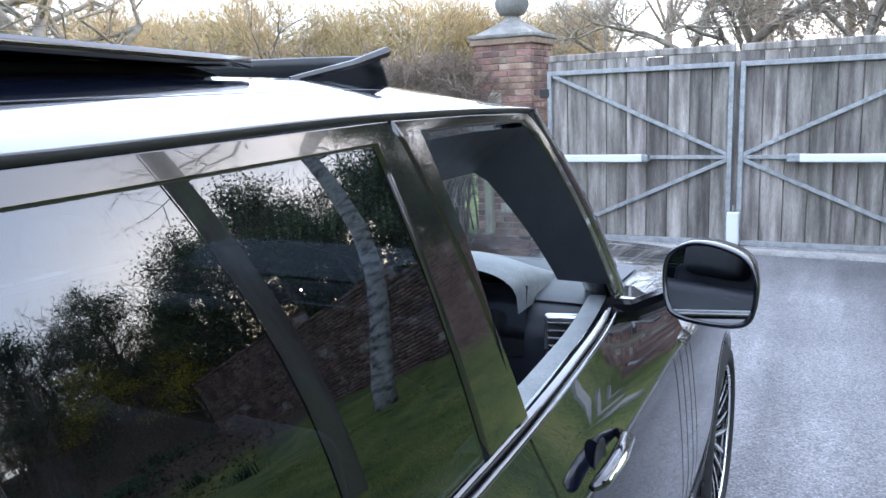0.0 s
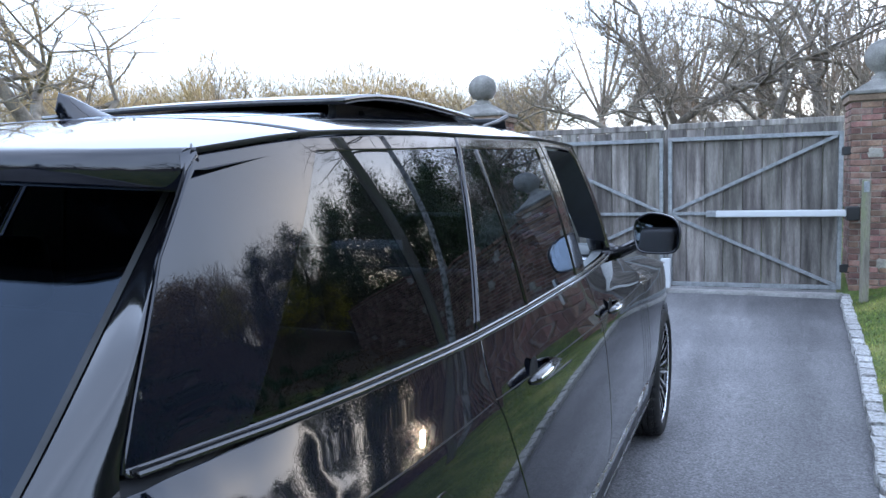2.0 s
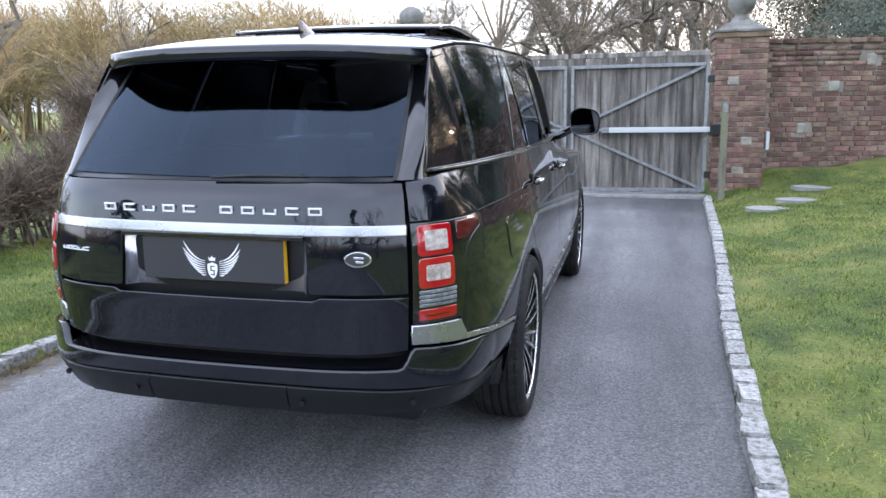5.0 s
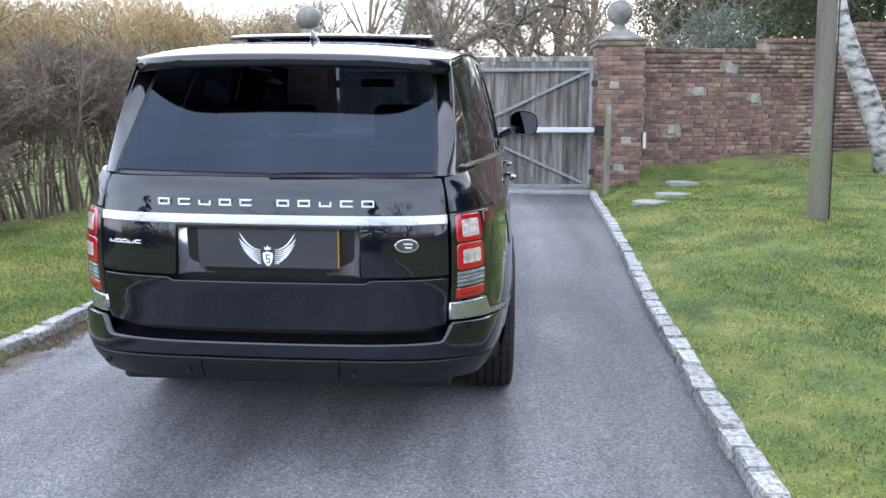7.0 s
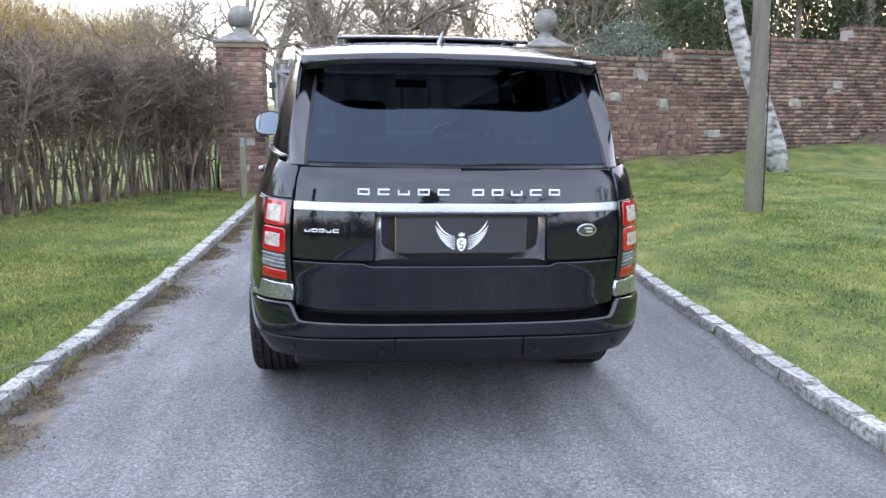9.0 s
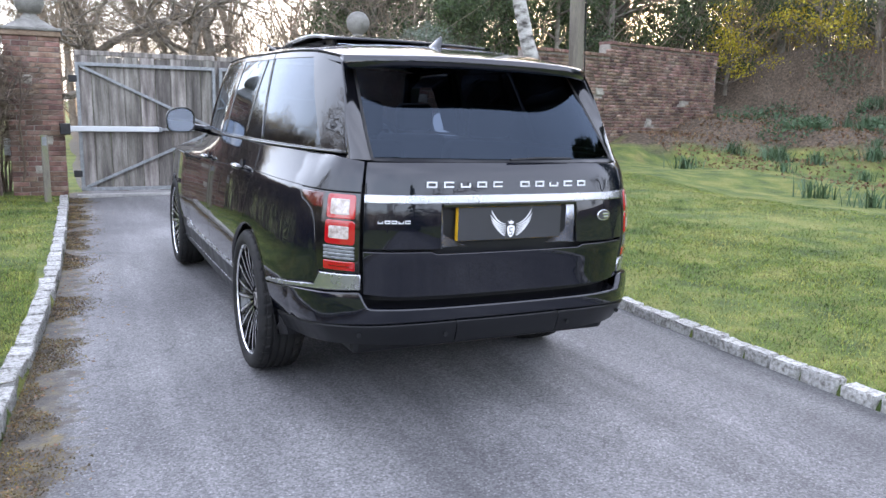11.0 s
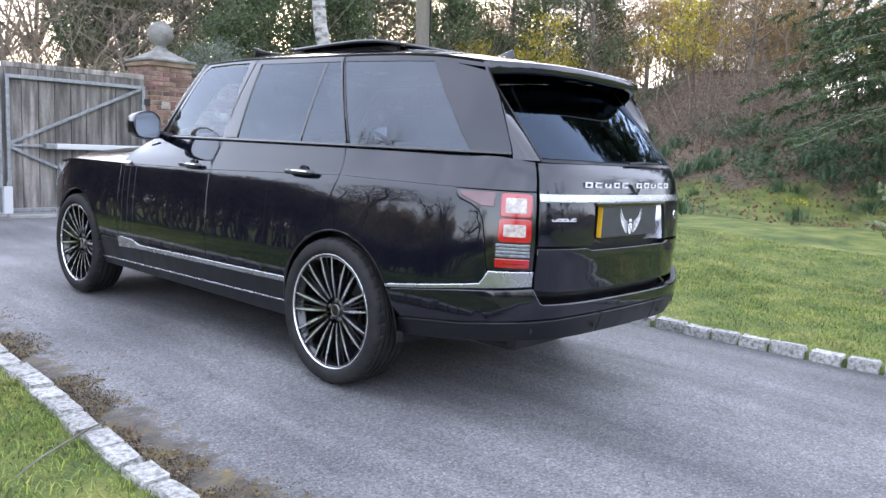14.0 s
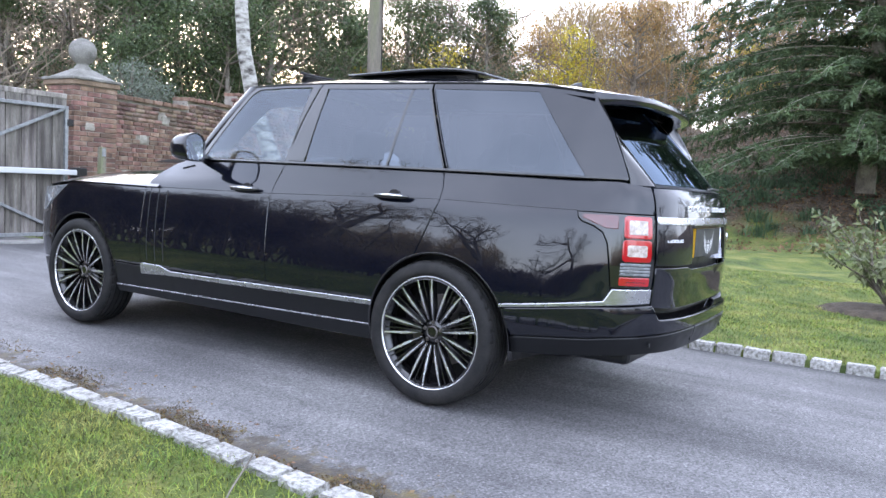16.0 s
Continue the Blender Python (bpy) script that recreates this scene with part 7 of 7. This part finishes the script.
# conifer over the lawn, drooping sprays
def conifer(seed, h, w, n_limb=300, k=10, wide=.019):
    r, R = random.Random(seed), np.random.default_rng(seed)
    t = thing("conifer_tree", "broad dark green conifer with drooping feathery branches", "tree")
    V, F, N = [], [], []
    tube(V, F, (0, 0, -.2), (.1, 0, h), .20, .02, 10)
    for _ in range(n_limb):
        f = r.random() ** 1.15
        z = .5 + (h - .8) * f
        a = r.uniform(0, 6.28)
        L = w * (1 - f) ** .75 * r.uniform(.75, 1.1) + .25
        p = Vector((0, 0, z))
        d = Vector((math.cos(a), math.sin(a), .18))
        pts = [p]
        for i in range(7):
            d.z -= .085
            p = p + d.normalized() * L / 7
            pts.append(p)
        for i in range(7):
            tube(V, F, pts[i], pts[i + 1], .022 * (1 - i / 8), .022 * (1 - (i + 1) / 8), 3)
            for _ in range(7):
                s = pts[i].lerp(pts[i + 1], r.random())
                side = Vector((-math.sin(a), math.cos(a), 0)) * r.choice((-1, 1))
                e = (d.normalized() * r.uniform(.4, .9) + side * r.uniform(.4, 1.0) + Vector((0, 0, r.uniform(-.55, -.05)))).normalized()
                l = r.uniform(.18, .42) * (1 - .35 * i / 7)
                N.append((s, e, l))
    part("trunk", mesh_of("trunk", V, F, BARK), BARK, t)
    S = np.array([tuple(s) for s, _, _ in N])
    E = np.array([tuple(e) for _, e, _ in N])
    Ls = np.array([l for _, _, l in N])
    S2 = np.repeat(S, k, 0) + np.repeat(E * Ls[:, None], k, 0) * np.tile(np.linspace(.05, 1, k), len(S))[:, None]
    n = len(S2)
    D = np.repeat(E, k, 0) + R.normal(0, .55, (n, 3))
    D /= np.linalg.norm(D, axis=1)[:, None]
    Q = np.cross(D, R.normal(size=(n, 3)))
    Q /= np.linalg.norm(Q, axis=1)[:, None]
    l = R.uniform(.09, .19, n)[:, None]
    Vn = np.stack([S2 - Q * wide, S2 + Q * wide, S2 + D * l], 1).reshape(-1, 3)
    part("foliage", bulk_mesh("foliage", Vn, np.arange(n * 3).reshape(-1, 3), CONIFER), CONIFER, t, "feathery dark green needle sprays")
    return t


con = conifer(51, 14.0, 4.7, 560)
con.matrix_basis = Matrix.Translation((14.8, -1.0, ground_z(14.8, -1.0) + .5))
far_con = conifer(52, 9.0, 3.6, 110, 4, .045)
far_con.matrix_basis = Matrix.Translation((1.5, -24, ground_z(1.5, -24)))
for x, y, sc in ((-13, -14, .8),):
    copy_thing_scaled(far_con, Matrix.Translation((x, y, ground_z(x, y))) @ Matrix.Rotation(x, 4, "Z") @ Matrix.Diagonal((sc, sc, sc, 1)))

# leaning birch in front of the wall
t = thing("birch_tree", "leaning silver birch with peeling white bark", "tree", at=(7.15, 8.75, ground_z(7.15, 8.75)))
pts = [(0, 0, -.2), (-.12, .02, .45), (-.38, .05, 1.1), (-.66, .08, 1.7), (-.92, .11, 2.35), (-1.12, .14, 3.1), (-1.24, .16, 4.2), (-1.32, .2, 6), (-1.36, .2, 8.5)]
part("trunk", sweep_bm(pts, [.21, .18, .165, .15, .14, .13, .115, .09, .03], 14), BIRCH, t, "white peeling birch trunk", smooth=True)
tw = (([], []), ([], []))
rb = random.Random(8)
for k in range(9):
    z = 4.6 + k * .42
    grow(tw, Vector((-1.28, .17, z)), Vector((rb.gauss(0, 1), rb.gauss(0, 1), .5)).normalized(), 1.5, .03, 3, rb, .5, .0, 3)
part("limbs", mesh_of("limbs", *tw[0], BARK), BARK, t)
part("twig_crown", mesh_of("twig_crown", *tw[1], TWIG, False), TWIG, t)

# rhododendron by the drive
t = thing("rhododendron", "small open rhododendron bush in a bare soil ring", "shrub", at=(5.1, -1.95, ground_z(5.1, -1.95)))
V, F, P = [], [], []
rr = random.Random(15)
for k in range(34):
    a = rr.uniform(0, 6.28)
    p = Vector((0, 0, 0))
    d = Vector((math.cos(a) * .7, math.sin(a) * .7, 1)).normalized()
    for i in range(4):
        q = p + d * rr.uniform(.19, .35)
        tube(V, F, p, q, .012 - .002 * i, .010 - .002 * i, 4)
        d = (d + Vector((rr.gauss(0, .3), rr.gauss(0, .3), .05))).normalized()
        p = q
        if i > 0:
            P += [tuple(q + Vector((rr.gauss(0, .03), rr.gauss(0, .03), rr.gauss(0, .02)))) for _ in range(12)]
part("stems", mesh_of("stems", V, F, BARK), BARK, t)
R5 = np.random.default_rng(15)
V, T = leaf_cards(np.array(P), R5.uniform(.07, .12, len(P)), R5, .36, .3)
RHODO = surface("rhododendron_leaf", ((0.10, 0.13, 0.05), (0.19, 0.21, 0.10)), 3, 30, (0.4, .6), 0, island=.3, leafy=.2)
part("leaves", bulk_mesh("leaves", V, T, RHODO), RHODO, t)
SOIL = surface("bare_soil", ((0.035, 0.026, 0.018), (0.09, 0.068, 0.048)), 9, 60, (.9, 1), 1, .02)
soil = thing("soil_ring", "dark bare soil ring round the shrub", "soil", at=(5.1, -1.95, ground_z(5.1, -1.95)), kind="structure")
bm = bmesh.new()
ring = [[bm.verts.new((rad * math.cos(i * .2618) * rr.uniform(.9, 1.1), rad * math.sin(i * .2618) * rr.uniform(.9, 1.1), z)) for i in range(24)] for rad, z in ((.72, -.02), (.6, .04), (.3, .06))]
for a, b in zip(ring, ring[1:]):
    for i in range(24):
        bm.faces.new((a[i], a[(i + 1) % 24], b[(i + 1) % 24], b[i]))
bm.faces.new(ring[-1])
part("soil_bed", bm, SOIL, soil, smooth=True)


# ---- bank: daffodil clumps, litter, brambles ----
def clump(seed, n=70, flowers=0):
    R = np.random.default_rng(seed)
    t = thing("daffodil_clump", "clump of upright blue-green daffodil leaves", "daffodils", "daffodil clumps")
    a, d = R.uniform(0, 6.28, n), np.abs(R.normal(0, .13, n))
    base = np.stack([d * np.cos(a), d * np.sin(a), np.full(n, -.02)], 1)
    V, T = blades(base, R.uniform(.22, .40, n), R.uniform(.010, .018, n), R.uniform(.1, .7, n), R)
    part("leaves", bulk_mesh("leaves", V, T, DAFFLEAF), DAFFLEAF, t)
    if flowers:
        q = random.Random(seed)
        for _ in range(flowers):
            V, F = [], []
            c = Vector((q.gauss(0, .16), q.gauss(0, .13), q.uniform(.34, .42)))
            for i in range(6):
                n0 = len(V)
                b = i * math.pi / 3
                V.extend([c, c + Vector((.022 * math.cos(b - .4), -.012, .022 * math.sin(b - .4))), c + Vector((.042 * math.cos(b), -.008, .042 * math.sin(b))), c + Vector((.022 * math.cos(b + .4), -.012, .022 * math.sin(b + .4)))])
                F.append((n0, n0 + 1, n0 + 2, n0 + 3))
            tube(V, F, c, c + Vector((0, -.03, 0)), .012, .017, 6)
            part("flower", mesh_of("flower", V, F, YELLOWLEAF, False), YELLOWLEAF, t, "yellow daffodil flower")
        t["label"] = "clump of daffodils with open yellow flowers"
    return t


CL = [clump(60 + i) for i in range(3)]
spots = [(9.2, 4.5), (10.0, 8.4), (12.7, 6.2), (11.3, 7.0), (8.6, 3.1), (12.9, 8.7), (10.5, 3.5), (13.9, 6.9), (14.4, 5.2), (13.2, 4.4)]
rd = random.Random(3)
while len(spots) < 105:
    x, y = rd.uniform(12.2, 18.5), rd.uniform(-3, 10)
    if ground_z(x, y) > .22 and ground_z(x, y) < 2.2:
        spots.append((x, y))
for i, (x, y) in enumerate(spots):
    s = rd.uniform(.7, 1.5)
    m = Matrix.Translation((x, y, ground_z(x, y))) @ Matrix.Rotation(rd.uniform(0, 6.28), 4, "Z") @ Matrix.Diagonal((s * 1.3, s * 1.3, s * .85, 1))
    if i < 3:
        CL[i].matrix_basis = m
    else:
        copy_thing_scaled(CL[i % 3], m)
fl = clump(70, 90, 12)
fl.matrix_basis = Matrix.Translation((11.4, 1.6, ground_z(11.4, 1.6)))

R9 = np.random.default_rng(9)
pts = []
while len(pts) < 26000:
    x, y = R9.uniform(10.5, 21), R9.uniform(-6, 12)
    z = ground_z(x, y)
    if z + R9.uniform(-.3, .3) > .34:
        pts.append((x, y, z + .012))
pts = np.array(pts)
V, T = leaf_cards(pts, R9.uniform(.05, .10, len(pts)), R9, .65)
tagged(new("leaf_litter", bulk_mesh("leaf_litter", V, T, DEADLEAF)), "fallen brown leaves covering the bank", "leaf litter", kind="stuff")
# dirt and leaf crumbs along the mossy edge of the drive
pts = []
while len(pts) < 24000:
    y = R9.uniform(-2.5, 8.6)
    x = KERB_L(y) + abs(R9.normal(0, .16)) + .01
    if x < KERB_L(y) + .42 and noise.noise((x * 2.4, y * 2.4, 0)) > -.15 + (x - KERB_L(y) - .1) * 1.2:
        pts.append((x, y, -.012))
pts = np.array(pts)
V, T = leaf_cards(pts, R9.uniform(.005, .014, len(pts)), R9, .7)
CRUMB = surface("dirt_crumb", ((0.045, 0.034, 0.022), (0.11, 0.078, 0.036), (0.2, 0.14, 0.05)), 7, 40, (.8, 1), 0, island=.5)
tagged(new("drive_debris", bulk_mesh("drive_debris", V, T, CRUMB)), "leaf crumbs and dirt along the kerb", "debris", kind="stuff")

pts = []
while len(pts) < 900:
    y = R9.uniform(-2.5, 8.6)
    x = KERB_L(y) + abs(R9.normal(0, .17)) + .015
    pts.append((x, y, -.008))
V, T = leaf_cards(np.array(pts), R9.uniform(.016, .036, len(pts)), R9, .6)
V[:, 2] = -.008 + (V[:, 2] + .008) * .35 + .006
tagged(new("fallen_leaves", bulk_mesh("fallen_leaves", V, T, DEADLEAF)), "fallen brown leaves along the mossy kerb", "leaves", kind="stuff")

twig = thing("fallen_twig", "thin dead twig lying across the kerb", "twig", at=(-2.33, -.05, .055))
part("stem", sweep_bm([(-.22, -.135, -.02), (-.11, -.07, .004), (0, 0, .006), (.12, .075, .01), (.22, .15, .0)], [.003, .004, .0045, .004, .002], 6), BARK, twig, smooth=True)
part("side_shoot", sweep_bm([(.04, .025, .008), (.09, .09, .014), (.10, .15, .006)], [.003, .002, .001], 5), BARK, twig, smooth=True)


def bank_spot(r):
    while True:
        x, y = r.uniform(15.5, 21), r.uniform(-4, 12.5)
        if ground_z(x, y) > 1.5:
            return (x, y, ground_z(x, y) - .05)


brush("brambles", 3000, bank_spot, (.5, 1.5), .008, HEDGETWIG, 91, "tangle of dead bramble stems on the bank", cat="brambles", bend=.55)
brush("saplings", 500, lambda r: (lambda x, y: (x, y, ground_z(x, y) - .1))(r.uniform(18, 30), r.uniform(-8, 14)), (2.0, 6.0), .02, TWIG, 92, "thin bare saplings on top of the bank", cat="saplings", bend=.25)
# low green ground cover on the bank
pts = []
while len(pts) < 9000:
    x, y = R9.uniform(13.5, 19.5), R9.uniform(-5, 12)
    z = ground_z(x, y)
    if z > .5 and noise.noise((x * .8, y * .8, 9)) > .12:
        pts.append((x, y, z + R9.uniform(.02, .3)))
pts = np.array(pts)
V, T = leaf_cards(pts, R9.uniform(.06, .12, len(pts)), R9, .6)
tagged(new("ground_cover", bulk_mesh("ground_cover", V, T, DAFFLEAF)), "low green ivy and seedlings on the bank", "ground cover", kind="stuff")
